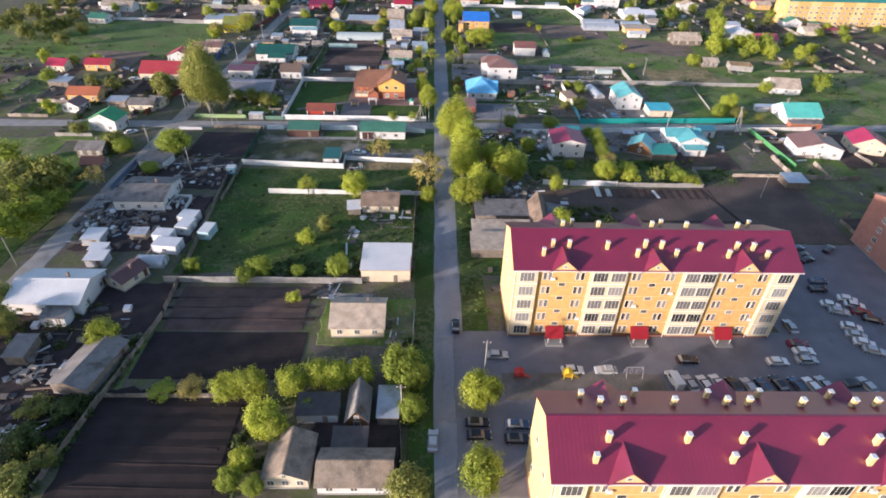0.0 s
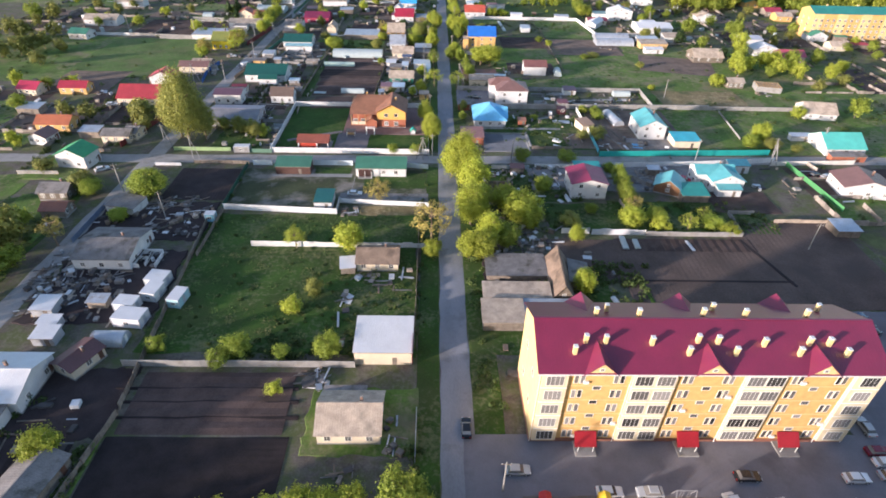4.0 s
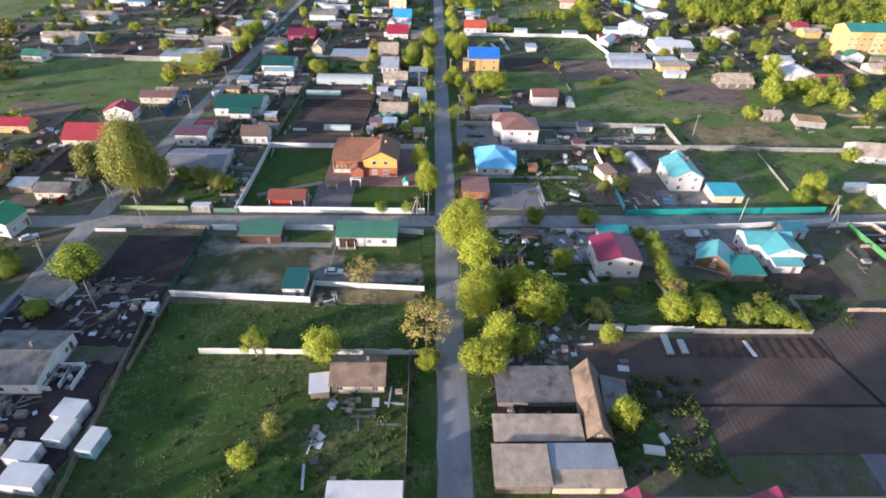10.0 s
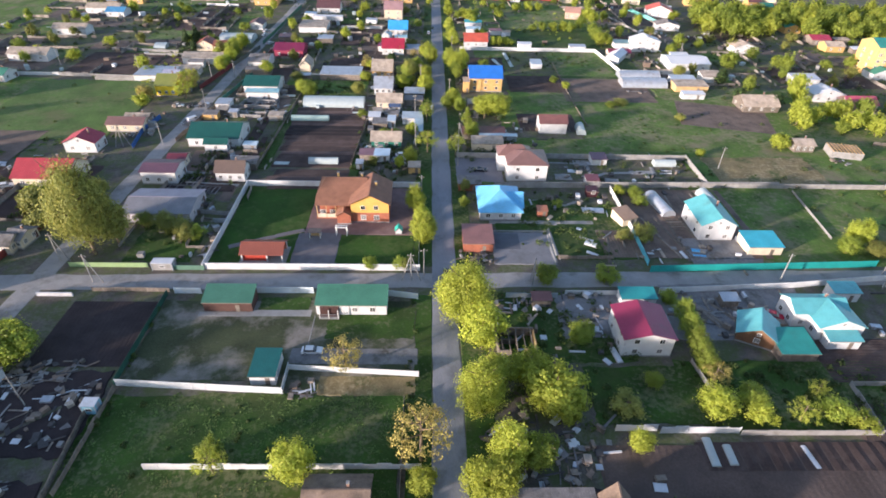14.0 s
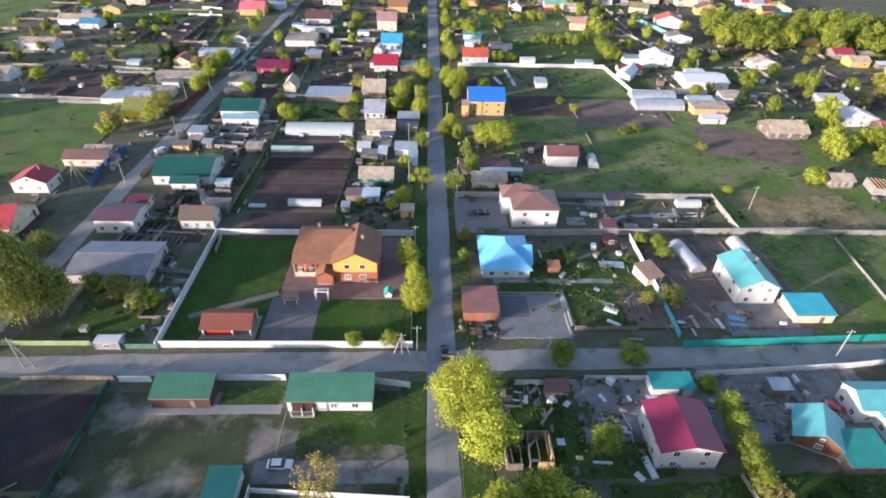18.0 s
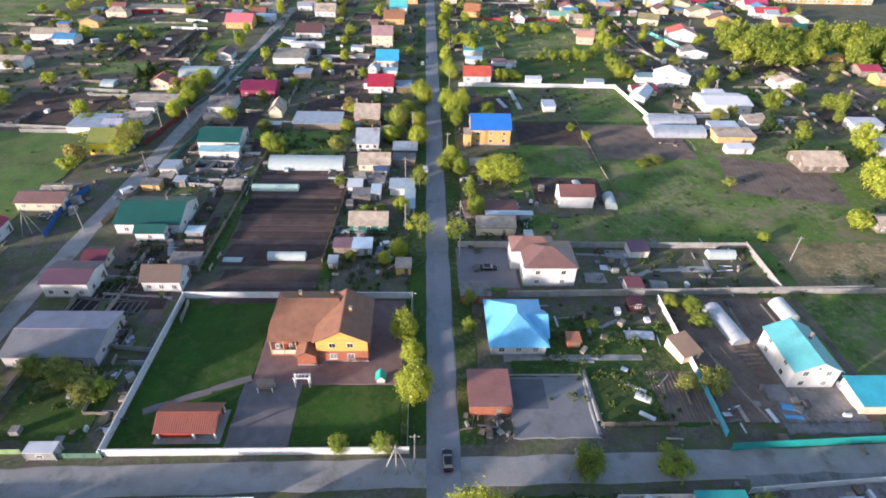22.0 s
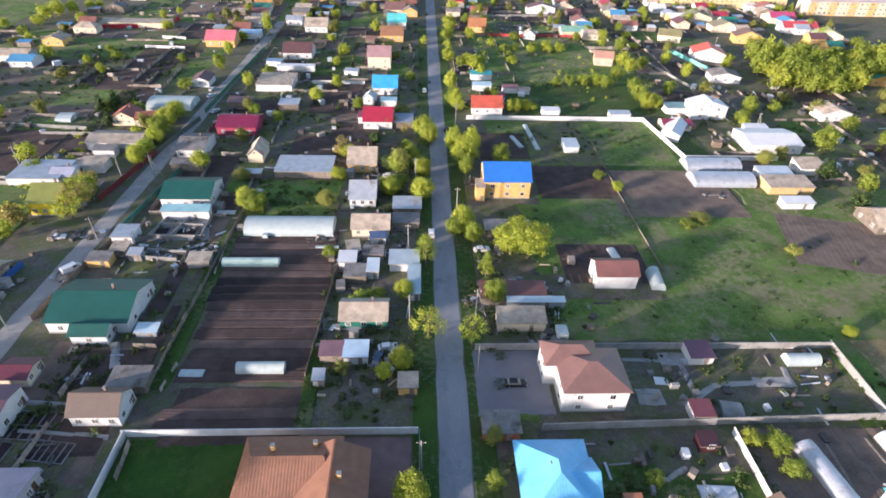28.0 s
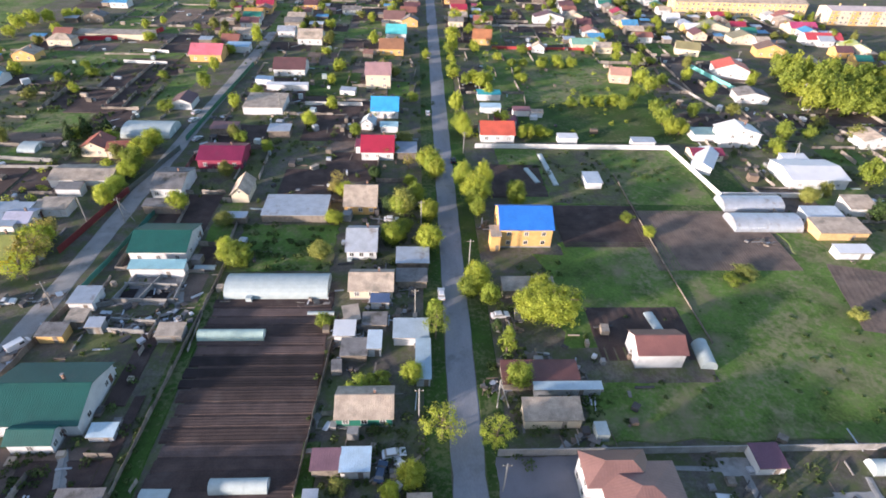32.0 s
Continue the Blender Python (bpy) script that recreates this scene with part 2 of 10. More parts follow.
def thing(name, x, y, rz=0.0, z=0.0, label="", category="", group="", kind=""):
    """An empty at the foot of a thing, which carries its parts."""
    ob = new(name)
    ob.empty_display_size = 0.3
    ob.matrix_basis = pose(x, y, z, 0, 0, rz)
    return tagged(ob, label, category, group, kind)


def solid(name, verts, faces, material, parent=None, label="", smooth=False):
    """One mesh object from points and faces."""
    me = bpy.data.meshes.new(name)
    me.from_pydata(verts, [], faces)
    me.materials.append(material)
    if smooth:
        me.polygons.foreach_set("use_smooth", [True] * len(me.polygons))
    ob = new(name, me)
    ob.parent = parent
    return tagged(ob, label)


CUBE = [(x, y, z) for x in (-0.5, 0.5) for y in (-0.5, 0.5) for z in (0, 1)]
CUBE_F = [(0, 1, 3, 2), (4, 6, 7, 5), (0, 4, 5, 1), (2, 3, 7, 6), (1, 5, 7, 3), (0, 2, 6, 4)]
SHARED = {}


def shared(key, make):
    if key not in SHARED:
        SHARED[key] = make()
    return SHARED[key]


def mesh_of(name, verts, faces, material, smooth=False):
    me = bpy.data.meshes.new(name)
    me.from_pydata(verts, [], faces)
    me.materials.append(material)
    if smooth:
        me.polygons.foreach_set("use_smooth", [True] * len(me.polygons))
    return me


def piece(name, me, parent, x=0, y=0, z=0, rz=0.0, s=(1, 1, 1), label="", rx=0.0, ry=0.0):
    """A part on shared mesh data."""
    ob = new(name, me)
    ob.parent = parent
    ob.location, ob.rotation_euler, ob.scale = (x, y, z), (radians(rx), radians(ry), radians(rz)), s
    return tagged(ob, label)


def bevelled(material):
    """A block of one metre with softened edges."""
    def make():
        c = 0.03
        v, f = [], []
        for z, k in ((0, 0.5), (1 - c, 0.5), (1, 0.5 - c)):
            v += [(-k, -k, z), (k, -k, z), (k, k, z), (-k, k, z)]
        for a in (0, 4):
            f += [(a + i, a + (i + 1) % 4, a + 4 + (i + 1) % 4, a + 4 + i) for i in range(4)]
        f += [(8, 9, 10, 11), (3, 2, 1, 0)]
        return mesh_of("block", v, f, material)
    return shared(("block", material.name), make)


def block(name, material, parent, x, y, z, sx, sy, sz, rz=0.0, label="", rx=0.0, ry=0.0):
    """A block with its foot at x, y, z."""
    return piece(name, bevelled(material), parent, x, y, z, rz, (sx, sy, sz), label, rx, ry)


def rod(material, n=8):
    def make():
        v = [(math.cos(2 * math.pi * i / n) * 0.5 * k, math.sin(2 * math.pi * i / n) * 0.5 * k, z) for z, k in ((0, 1), (1, 0.85)) for i in range(n)]
        f = [(i, (i + 1) % n, n + (i + 1) % n, n + i) for i in range(n)] + [tuple(range(n, 2 * n)), tuple(range(n - 1, -1, -1))]
        return mesh_of("rod", v, f, material, False)
    return shared(("rod", material.name, n), make)


def slab(u0, u1, v0, v1, th, rib, gap):
    """A ribbed sheet of thickness th over u0..u1, from height pair v0 to v1 = (across, up); returns verts and faces with u along x."""
    xs = [u0]
    while gap and xs[-1] + gap < u1 - 0.02:
        a = xs[-1]
        xs += [a + gap * 0.78, a + gap * 0.84, a + gap * 0.94, a + gap]
    if xs[-1] < u1:
        xs.append(u1)
    v, f = [], []
    for i, x in enumerate(xs):
        up = rib if gap and i % 4 in (2, 3) and 0 < i < len(xs) - 1 else 0
        for (a, z) in (v0, v1):
            v += [(x, a, z + up + th), (x, a, z)]
    for i in range(len(xs) - 1):
        k = 4 * i
        f += [(k, k + 4, k + 6, k + 2), (k + 1, k + 3, k + 7, k + 5), (k, k + 1, k + 5, k + 4), (k + 2, k + 6, k + 7, k + 3)]
    e = 4 * (len(xs) - 1)
    f += [(0, 2, 3, 1), (e, e + 1, e + 3, e + 2)]
    return v, f


def far_window(parent, x, y, z, w, h, rz):
    """A distant window: frame and pane in one mesh of two materials."""
    def make():
        v = [(-w / 2, -0.04, 0), (w / 2, -0.04, 0), (w / 2, -0.04, h), (-w / 2, -0.04, h)]
        for k in (-1, 1):
            c = k * w / 4
            v += [(c - w / 4 + 0.1, -0.04, 0.1), (c + w / 4 - 0.06, -0.04, 0.1), (c + w / 4 - 0.06, -0.04, h - 0.1), (c - w / 4 + 0.1, -0.04, h - 0.1)]
        v += [(a, 0.0, b) for a, _, b in v[:4]]
        f = [(0, 1, 9, 8, 5, 4), (2, 3, 7, 6, 11, 10), (3, 0, 4, 7), (1, 2, 10, 9), (5, 8, 11, 6), (4, 5, 6, 7), (8, 9, 10, 11), (0, 12, 13, 1), (1, 13, 14, 2), (2, 14, 15, 3), (3, 15, 12, 0)]
        me = mesh_of("window", v, f, frame_white)
        me.materials.append(glass)
        me.polygons[5].material_index = me.polygons[6].material_index = 1
        return me
    return piece("window", shared(("farwin", w, h), make), parent, x, y, z, rz)


def window(parent, x, y, z, w, h, rz, sill=True, bars=1, fr=None, gl=None):
    """A framed window with its pane, standing just proud of a wall whose outside looks along -y before the turn rz."""
    fr = fr or frame_white
    def make():
        t = 0.09
        xs = [-w / 2, -w / 2 + t]
        for i in range(bars):
            c = -w / 2 + w * (i + 1) / (bars + 1)
            xs += [c - 0.03, c + 0.03]
        xs += [w / 2 - t, w / 2]
        zs = [0, t, h - t, h]
        n = len(xs)
        v = [(x, yy, z) for yy in (-0.06, 0.0) for z in zs for x in xs]
        f = []
        for j in range(3):
            for i in range(n - 1):
                if j == 1 and i % 2:
                    continue
                k = j * n + i
                f.append((k, k + 1, k + n + 1, k + n))
        m = 4 * n
        ring = list(range(n)) + [j * n + n - 1 for j in (1, 2, 3)] + [3 * n + i for i in range(n - 2, -1, -1)] + [2 * n, n]
        f += [(ring[i], m + ring[i], m + ring[(i + 1) % len(ring)], ring[(i + 1) % len(ring)]) for i in range(len(ring))]
        used = sorted({q for face in f for q in face})
        back = {q: i for i, q in enumerate(used)}
        return mesh_of("window_frame", [v[q] for q in used], [tuple(back[q] for q in face) for face in f], fr)
    win = piece("window", shared(("win", w, h, bars, fr.name), make), parent, x, y, z, rz)
    gl = gl or glass
    pane = shared(("pane", w, h, gl.name), lambda: mesh_of("pane", [(a, b, c) for a in (-w / 2 + 0.05, w / 2 - 0.05) for b in (-0.025, -0.005) for c in (0.05, h - 0.05)], CUBE_F, gl))
    piece("pane", pane, win)
    if sill and w > 1.32:
        piece("sill", bevelled(fr), win, 0, -0.09, -0.06, 0, (w + 0.2, 0.16, 0.05))
    return win


def chimney(parent, x, y, z, h=1.2, material=None, s=0.45):
    c = block("chimney", material or brick_old, parent, x, y, z, s, s, h)
    if parent.location.y < 335:
        piece("cap", bevelled(concrete), c, 0, 0, 1.0, 0, (1.25, 1.25, 0.12 / h))
    return c


def gable_block(ob, w, d, h, rh, roof, wall, ridge="x", over=0.4, cx=0.0, cy=0.0, gap=0.45, z0=0.0, gable=None, rib=0.018):
    """Walls and two roof slopes on ob, centred at cx, cy. ridge: the way along which the ridge runs."""
    rib = 0.03 if roof in (asbestos, asbestos_dark) else rib
    a, b = (w, d) if ridge == "x" else (d, w)
    def turn(p):
        return (cx + p[0], cy + p[1], p[2]) if ridge == "x" else (cx - p[1], cy + p[0], p[2])
    A, B = a / 2, b / 2
    top = z0 + h
    if ob.location.y > 335 or abs(ob.location.x) > 115:
        v = [(-A, -B, z0), (A, -B, z0), (A, B, z0), (-A, B, z0), (-A, -B, top), (A, -B, top), (A, B, top), (-A, B, top), (-A, 0, top + rh), (A, 0, top + rh)]
        solid("wall", [turn(p) for p in v], [(0, 1, 5, 4), (1, 2, 6, 9, 5), (2, 3, 7, 6), (3, 0, 4, 8, 7)], wall, ob)
        for s in (-1, 1):
            v, f = slab(-A - over, A + over, (s * (B + over), top - rh * over / B + 0.03), (0, top + rh + 0.03), 0.09, rib, gap)
            solid("roof_slope", [turn(p) for p in v], f, roof, ob)
        return
    v = [(-A, -B, z0), (A, -B, z0), (A, B, z0), (-A, B, z0), (-A, -B, top), (A, -B, top), (A, B, top), (-A, B, top)]
    solid("wall", [turn(p) for p in v], [(0, 1, 5, 4), (1, 2, 6, 5), (2, 3, 7, 6), (3, 0, 4, 7)], wall, ob)
    for s in (-1, 1):
        x, t = s * A, s * 0.12
        g = [(x, -B, top), (x, B, top), (x, 0, top + rh), (x - t, -B, top), (x - t, B, top), (x - t, 0, top + rh)]
        solid("gable", [turn(p) for p in g], [(0, 1, 2), (5, 4, 3), (0, 3, 4, 1), (1, 4, 5, 2), (2, 5, 3, 0)], gable or wall, ob)
    drop = rh * over / B
    for s in (-1, 1):
        v, f = slab(-A - over, A + over, (s * (B + over), top - drop + 0.03), (0, top + rh + 0.03), 0.09, rib, gap)
        solid("roof_slope", [turn(p) for p in v], f, roof, ob)
    piece("ridge_cap", bevelled(roof), ob, cx, cy, top + rh + 0.07, 0 if ridge == "x" else 90, (a + 2 * over, 0.3, 0.08))
    piece("foundation", bevelled(concrete), ob, cx, cy, z0 - 0.1, 0, (w + 0.12, d + 0.12, 0.5))


def hip_block(ob, w, d, h, rh, roof, wall, over=0.45, cx=0.0, cy=0.0, inset=None):
    """Walls and a hipped roof of four ribbed slopes."""
    A, B = w / 2, d / 2
    v = [(-A, -B, 0), (A, -B, 0), (A, B, 0), (-A, B, 0), (-A, -B, h), (A, -B, h), (A, B, h), (-A, B, h)]
    solid("wall", [(cx + p[0], cy + p[1], p[2]) for p in v], [(0, 1, 5, 4), (1, 2, 6, 5), (2, 3, 7, 6), (3, 0, 4, 7)], wall, ob)
    A, B = A + over, B + over
    ins = min(A, B) if inset is None else inset
    r = [(-A + ins, 0, h + rh), (A - ins, 0, h + rh)] if w >= d else [(0, -B + ins, h + rh), (0, B - ins, h + rh)]
    e = [(-A, -B, h - 0.05), (A, -B, h - 0.05), (A, B, h - 0.05), (-A, B, h - 0.05)]
    if w >= d:
        sl = [(e[0], e[1], r[1], r[0]), (e[1], e[2], r[1], r[1]), (e[2], e[3], r[0], r[1]), (e[3], e[0], r[0], r[0])]
    else:
        sl = [(e[0], e[1], r[0], r[0]), (e[1], e[2], r[1], r[0]), (e[2], e[3], r[1], r[1]), (e[3], e[0], r[0], r[1])]
    for p0, p1, q1, q0 in sl:
        p0, p1, q0, q1 = Vector(p0), Vector(p1), Vector(q0), Vector(q1)
        n = max(3, int((p1 - p0).length / 0.5))
        vv, ff = [], []
        along = (p1 - p0).normalized()
        for i in range(2 * n + 1):
            up = Vector((0, 0, 0.022 if i % 2 else 0.0))
            s = i / (2 * n)
            a = p0.lerp(p1, s)
            # each rib climbs straight up the slope until it meets a hip or the ridge
            s0, s1 = (q0 - p0).dot(along) / (p1 - p0).length, (q1 - p0).dot(along) / (p1 - p0).length
            k = min(1.0, s / s0 if s0 > 1e-6 else 1.0, (1 - s) / (1 - s1) if s1 < 1 - 1e-6 else 1.0)
            top = (q0 + q1) / 2
            climb = (top - p0) - along * (top - p0).dot(along)
            vv += [a + up, a + climb * k + up * (k > 0.01), a - Vector((0, 0, 0.12))]
        for i in range(2 * n):
            j = 3 * i
            ff += [(j, j + 3, j + 4, j + 1), (j + 2, j + 5, j + 3, j)]
        solid("roof_slope", [(cx + p.x, cy + p.y, p.z) for p in vv], ff, roof, ob)
    piece("foundation", bevelled(concrete), ob, cx, cy, -0.1, 0, (w + 0.12, d + 0.12, 0.5))
    piece("soffit", bevelled(frame_white), ob, cx, cy, h - 0.2, 0, (2 * A - 0.1, 2 * B - 0.1, 0.08))


def fit_windows(ob, w, d, h, front=3, left=2, right=2, storeys=1, ww=1.2, wh=1.3, cx=0.0, cy=0.0, sill_z=1.0, step=2.8, door=True):
    if ob.location.y > 335:
        left = right = 0
        door = False
    for s in range(storeys):
        z = sill_z + s * step
        for n, length, face in ((front, w, 0), (right, d, 1), (left, d, 3)):
            for i in range(n):
                u = -length / 2 + length * (i + 0.5) / n
                x, y, rz = ((u, -d / 2, 0), (w / 2, u, 90), None, (-w / 2, -u, -90))[face]
                (far_window if ob.location.y > 330 or abs(ob.location.x) > 110 else window)(ob, cx + x, cy + y, z, ww, wh, rz)
    if door:
        piece("door", bevelled(mat("brown_door", (0.12, 0.06, 0.04), 0.6)), ob, cx + w / 2 + 0.0, cy + d * 0.36, 0.2, 0, (0.08, 0.95, 2.05))


def house(x, y, w, d, h, rh, roof, wall, rz=0.0, ridge="x", front=3, left=2, right=2, storeys=1, over=0.4, hip=False, stack=1, label="", gap=0.45, gable=None, group="village houses"):
    ob = thing("house", x, y, rz, 0, label, "house", group)
    if hip:
        hip_block(ob, w, d, h, rh, roof, wall, over)
    else:
        gable_block(ob, w, d, h, rh, roof, wall, ridge, over, gap=gap, gable=gable)
    fit_windows(ob, w, d, h, front, left, right, storeys)
    if not hip and ridge == "y" and rh > 1.6:
        window(ob, 0, -d / 2 - 0.0, h + 0.25, 0.8, 0.9, 0, False)
    for i in range(stack if int(x * 3 + y) % 5 < 3 else 0):
        chimney(ob, w * (0.18 - 0.4 * i), d * 0.1, h + rh * 0.55, 0.5 + rh * 0.45 + 0.3)
    return ob


def shed(x, y, w, d, h, rise, roof, wall, rz=0.0, label="", over=0.25, door=True, gap=0.45, name="shed", win=0):
    """A lean-to: roof falls towards the front (-y) by rise."""
    ob = thing(name, x, y, rz, 0, label, "shed", "sheds")
    A, B = w / 2, d / 2
    v = [(-A, -B, 0), (A, -B, 0), (A, B, 0), (-A, B, 0), (-A, -B, h), (A, -B, h), (A, B, h + rise), (-A, B, h + rise)]
    solid("wall", v, [(0, 1, 5, 4), (1, 2, 6, 5), (2, 3, 7, 6), (3, 0, 4, 7)], wall, ob)
    for q in range(win):
        window(ob, -A + w * (q + 1.2) / (win + 1), -B, 1.0, 1.3, 1.3, 0)
    k = rise * over / d
    v, f = slab(-A - over, A + over, (-B - over, h - k), (B + over, h + rise + k), 0.08, 0.018, gap)
    solid("roof", v, f, roof, ob)
    if y > 335:
        return ob
    if door:
        piece("door", bevelled(wood_grey), ob, w * 0.2, -B - 0.02, 0.05, 0, (0.9, 0.07, min(1.95, h - 0.2)))
    piece("fascia", bevelled(wood_grey), ob, 0, -B - over - 0.02, h - k - 0.1, 0, (w + 2 * over, 0.04, 0.14))
    return ob


def fence(x0, y0, x1, y1, h, material, label, step=2.5, th=0.08, post=None, name="fence", wave=0.0, kind="", gaps=0.0, z=0.0):
    """A straight run of fence panels between posts."""
    L = math.hypot(x1 - x0, y1 - y0)
    n = max(1, round(L / step))
    ob = thing(name, x0, y0, math.degrees(math.atan2(y1 - y0, x1 - x0)), z, label, "fence", "fences")
    rng = random.Random(int(x0 * 7 + y0 * 13 + x1))
    s = L / n
    def sheet():
        v, f = [], []
        m = max(2, int(s / 0.3)) * 2
        for i in range(m + 1):
            off = (0.03 if i % 2 else -0.0)
            for zz in (0.04, h):
                v += [(-s / 2 + 0.02 + (s - 0.04) * i / m, off - th / 2, zz), (-s / 2 + 0.02 + (s - 0.04) * i / m, off + th / 2, zz)]
        for i in range(m):
            k = 4 * i
            f += [(k, k + 4, k + 6, k + 2), (k + 1, k + 3, k + 7, k + 5), (k + 2, k + 6, k + 7, k + 3)]
        f += [(0, 2, 3, 1), (4 * m, 4 * m + 1, 4 * m + 3, 4 * m + 2)]
        return mesh_of("panel", v, f, material)
    me = shared(("panel", round(s, 2), h, th, material.name), sheet)
    if min(y0, y1) > 335 or min(abs(x0), abs(x1)) > 96:
        v, f = [], []
        for i in range(n):
            k, up = len(v), rng.uniform(-wave, wave) * 0.4
            v += [(p.co.x + s * (i + 0.5), p.co.y, p.co.z + up) for p in me.vertices]
            f += [tuple(k + q for q in face.vertices) for face in me.polygons]
        tagged(solid("fence_run", v, f, material, ob), kind="stuff")
        return ob
    for i in range(n):
        if rng.random() < gaps:
            continue
        piece("panel", me, ob, s * (i + 0.5), 0, rng.uniform(-wave, wave) * 0.4, rng.uniform(-wave, wave) * 6, (1, 1, 1 + rng.uniform(-wave, wave)), rx=rng.uniform(-wave, wave) * 20)
    pm = bevelled(post or material)
    for i in range(n + 1):
        piece("post", pm, ob, s * i, 0, -0.05, 0, (0.12, th + 0.06, h + 0.1))
    return ob


LAYER = [0]


def sheet_ground(name, x0, y0, x1, y1, material, z=0.03, label="", ragged=0.4, seed=1, rz=0.0, n=14):
    """A level patch of ground with an uneven border, sloping down to the soil round it."""
    rng = random.Random(seed + int(abs(x0) * 3 + abs(y0)))
    LAYER[0] += 1
    z += 0.0011 * LAYER[0]
    ob_pts, cx, cy = [], (x0 + x1) / 2, (y0 + y1) / 2
    W, H = (x1 - x0) / 2, (y1 - y0) / 2
    ragged = min(ragged, 0.8 * min(W, H) / n)
    edge = [(-1 + 2 * i / n, -1) for i in range(n)] + [(1, -1 + 2 * i / n) for i in range(n)] + [(1 - 2 * i / n, 1) for i in range(n)] + [(-1, 1 - 2 * i / n) for i in range(n)]
    inner = [(u * W + rng.uniform(-ragged, ragged), w * H + rng.uniform(-ragged, ragged), z) for u, w in edge]
    outer = [(a + (0.25 if u > 0.99 else -0.25 if u < -0.99 else 0), b + (0.25 if w > 0.99 else -0.25 if w < -0.99 else 0), -0.05) for (a, b, _), (u, w) in zip(inner, edge)]
    m = len(inner)
    ob = solid(name, inner + outer, [tuple(range(m))] + [(i, m + i, m + (i + 1) % m, (i + 1) % m) for i in range(m)], material)
    ob.matrix_basis = pose(cx, cy, 0, 0, 0, rz)
    return tagged(ob, label, "ground", "", "structure")


def plot(x0, y0, x1, y1, material, along="x", step=0.8, depth=0.07, label="", rz=0.0, name="vegetable_plot", z=0.02):
    """A tilled plot whose ridges and furrows run along x or y."""
    w, d = x1 - x0, y1 - y0
    L, T = (w, d) if along == "x" else (d, w)
    rng = random.Random(int(abs(x0) + abs(y1) * 3))
    LAYER[0] += 1
    z += 0.0011 * LAYER[0]
    n = max(4, int(T / step))
    m = max(2, int(L / 4))
    v, f = [], []
    for i in range(2 * n + 1):
        for j in range(m + 1):
            zz = z + (depth if i % 2 else 0.0) * rng.uniform(0.6, 1.15) if 0 < i < 2 * n else -0.02
            a, b = -L / 2 + L * j / m, -T / 2 + T * i / (2 * n) + rng.uniform(-0.08, 0.08)
            v.append((a, b, zz) if along == "x" else (-b, a, zz))
    for i in range(2 * n):
        for j in range(m):
            k = i * (m + 1) + j
            f.append((k, k + 1, k + m + 2, k + m + 1))
    ob = solid(name, v, f, material)
    ob.matrix_basis = pose((x0 + x1) / 2, (y0 + y1) / 2, 0, 0, 0, rz)
    return tagged(ob, label or "bare dark soil plot with raised ridges", "garden plot", "garden plots", "structure")


# ---- trees ----


def leaf_cloud(seed, clumps, leaves, shape, leaf, spread):
    """A crown of separate leaves in uneven clumps inside a unit crown (radius 1, height 0..2)."""
    rng = np.random.RandomState(seed)
    cs = []
    while len(cs) < clumps:
        p = rng.uniform(-1, 1, 3)
        r = np.linalg.norm(p)
        if r > 1 or r < 0.25 + 0.2 * rng.rand():
            continue
        if shape == "tall":
            p[:2] *= 1.0 - 0.45 * max(0, p[2])
        elif shape == "cone":
            p[:2] *= 0.98 * (1 - (p[2] + 1) / 2) + 0.04
        cs.append(p * rng.uniform(0.85, 1.12))
    cs = np.array(cs)
    c = np.repeat(cs, leaves, 0)
    off = rng.normal(0, 1, c.shape)
    off *= spread * np.array([0.46, 0.46, 0.58])
    c = c + off
    c[:, 2] += 1
    n = len(c)
    out = (c - np.array([0, 0, 0.9])) * 0.7 + off * 0.6 / spread
    nrm = out / np.maximum(np.linalg.norm(out, axis=1), 0.1)[:, None] + rng.normal(0, 0.42, (n, 3))
    a = np.cross(nrm, rng.normal(0, 1, (n, 3)))
    a /= np.linalg.norm(a, axis=1)[:, None]
    b = np.cross(nrm, a)
    b /= np.linalg.norm(b, axis=1)[:, None]
    s = leaf * rng.uniform(0.6, 1.3, (n, 1))
    v = np.stack([c - a * s, c + a * s * 0.5 + b * s * 0.8, c + a * s * 0.5 - b * s * 0.8], 1).reshape(-1, 3)
    return v, n


def crown_mesh(kind, variant, material):
    def make():
        spec = {"round": (105, 66, "round", 0.068, 0.30), "tall": (105, 62, "tall", 0.060, 0.27), "sparse": (60, 30, "round", 0.05, 0.2),
                "bush": (36, 80, "round", 0.085, 0.34), "cone": (70, 44, "cone", 0.065, 0.18), "grand": (150, 62, "round", 0.052, 0.23), "giant": (300, 58, "tall", 0.035, 0.24)}[kind]
        v, n = leaf_cloud(variant * 17 + len(kind), *spec)
        me = bpy.data.meshes.new("crown")
        me.vertices.add(3 * n), me.loops.add(3 * n), me.polygons.add(n)
        me.vertices.foreach_set("co", v.ravel())
        me.loops.foreach_set("vertex_index", np.arange(3 * n))
        me.polygons.foreach_set("loop_start", np.arange(0, 3 * n, 3))
        me.polygons.foreach_set("loop_total", np.full(n, 3))
        me.update()
        me.materials.append(material)
        return me
    return shared(("crown", kind, variant, material.name), make)


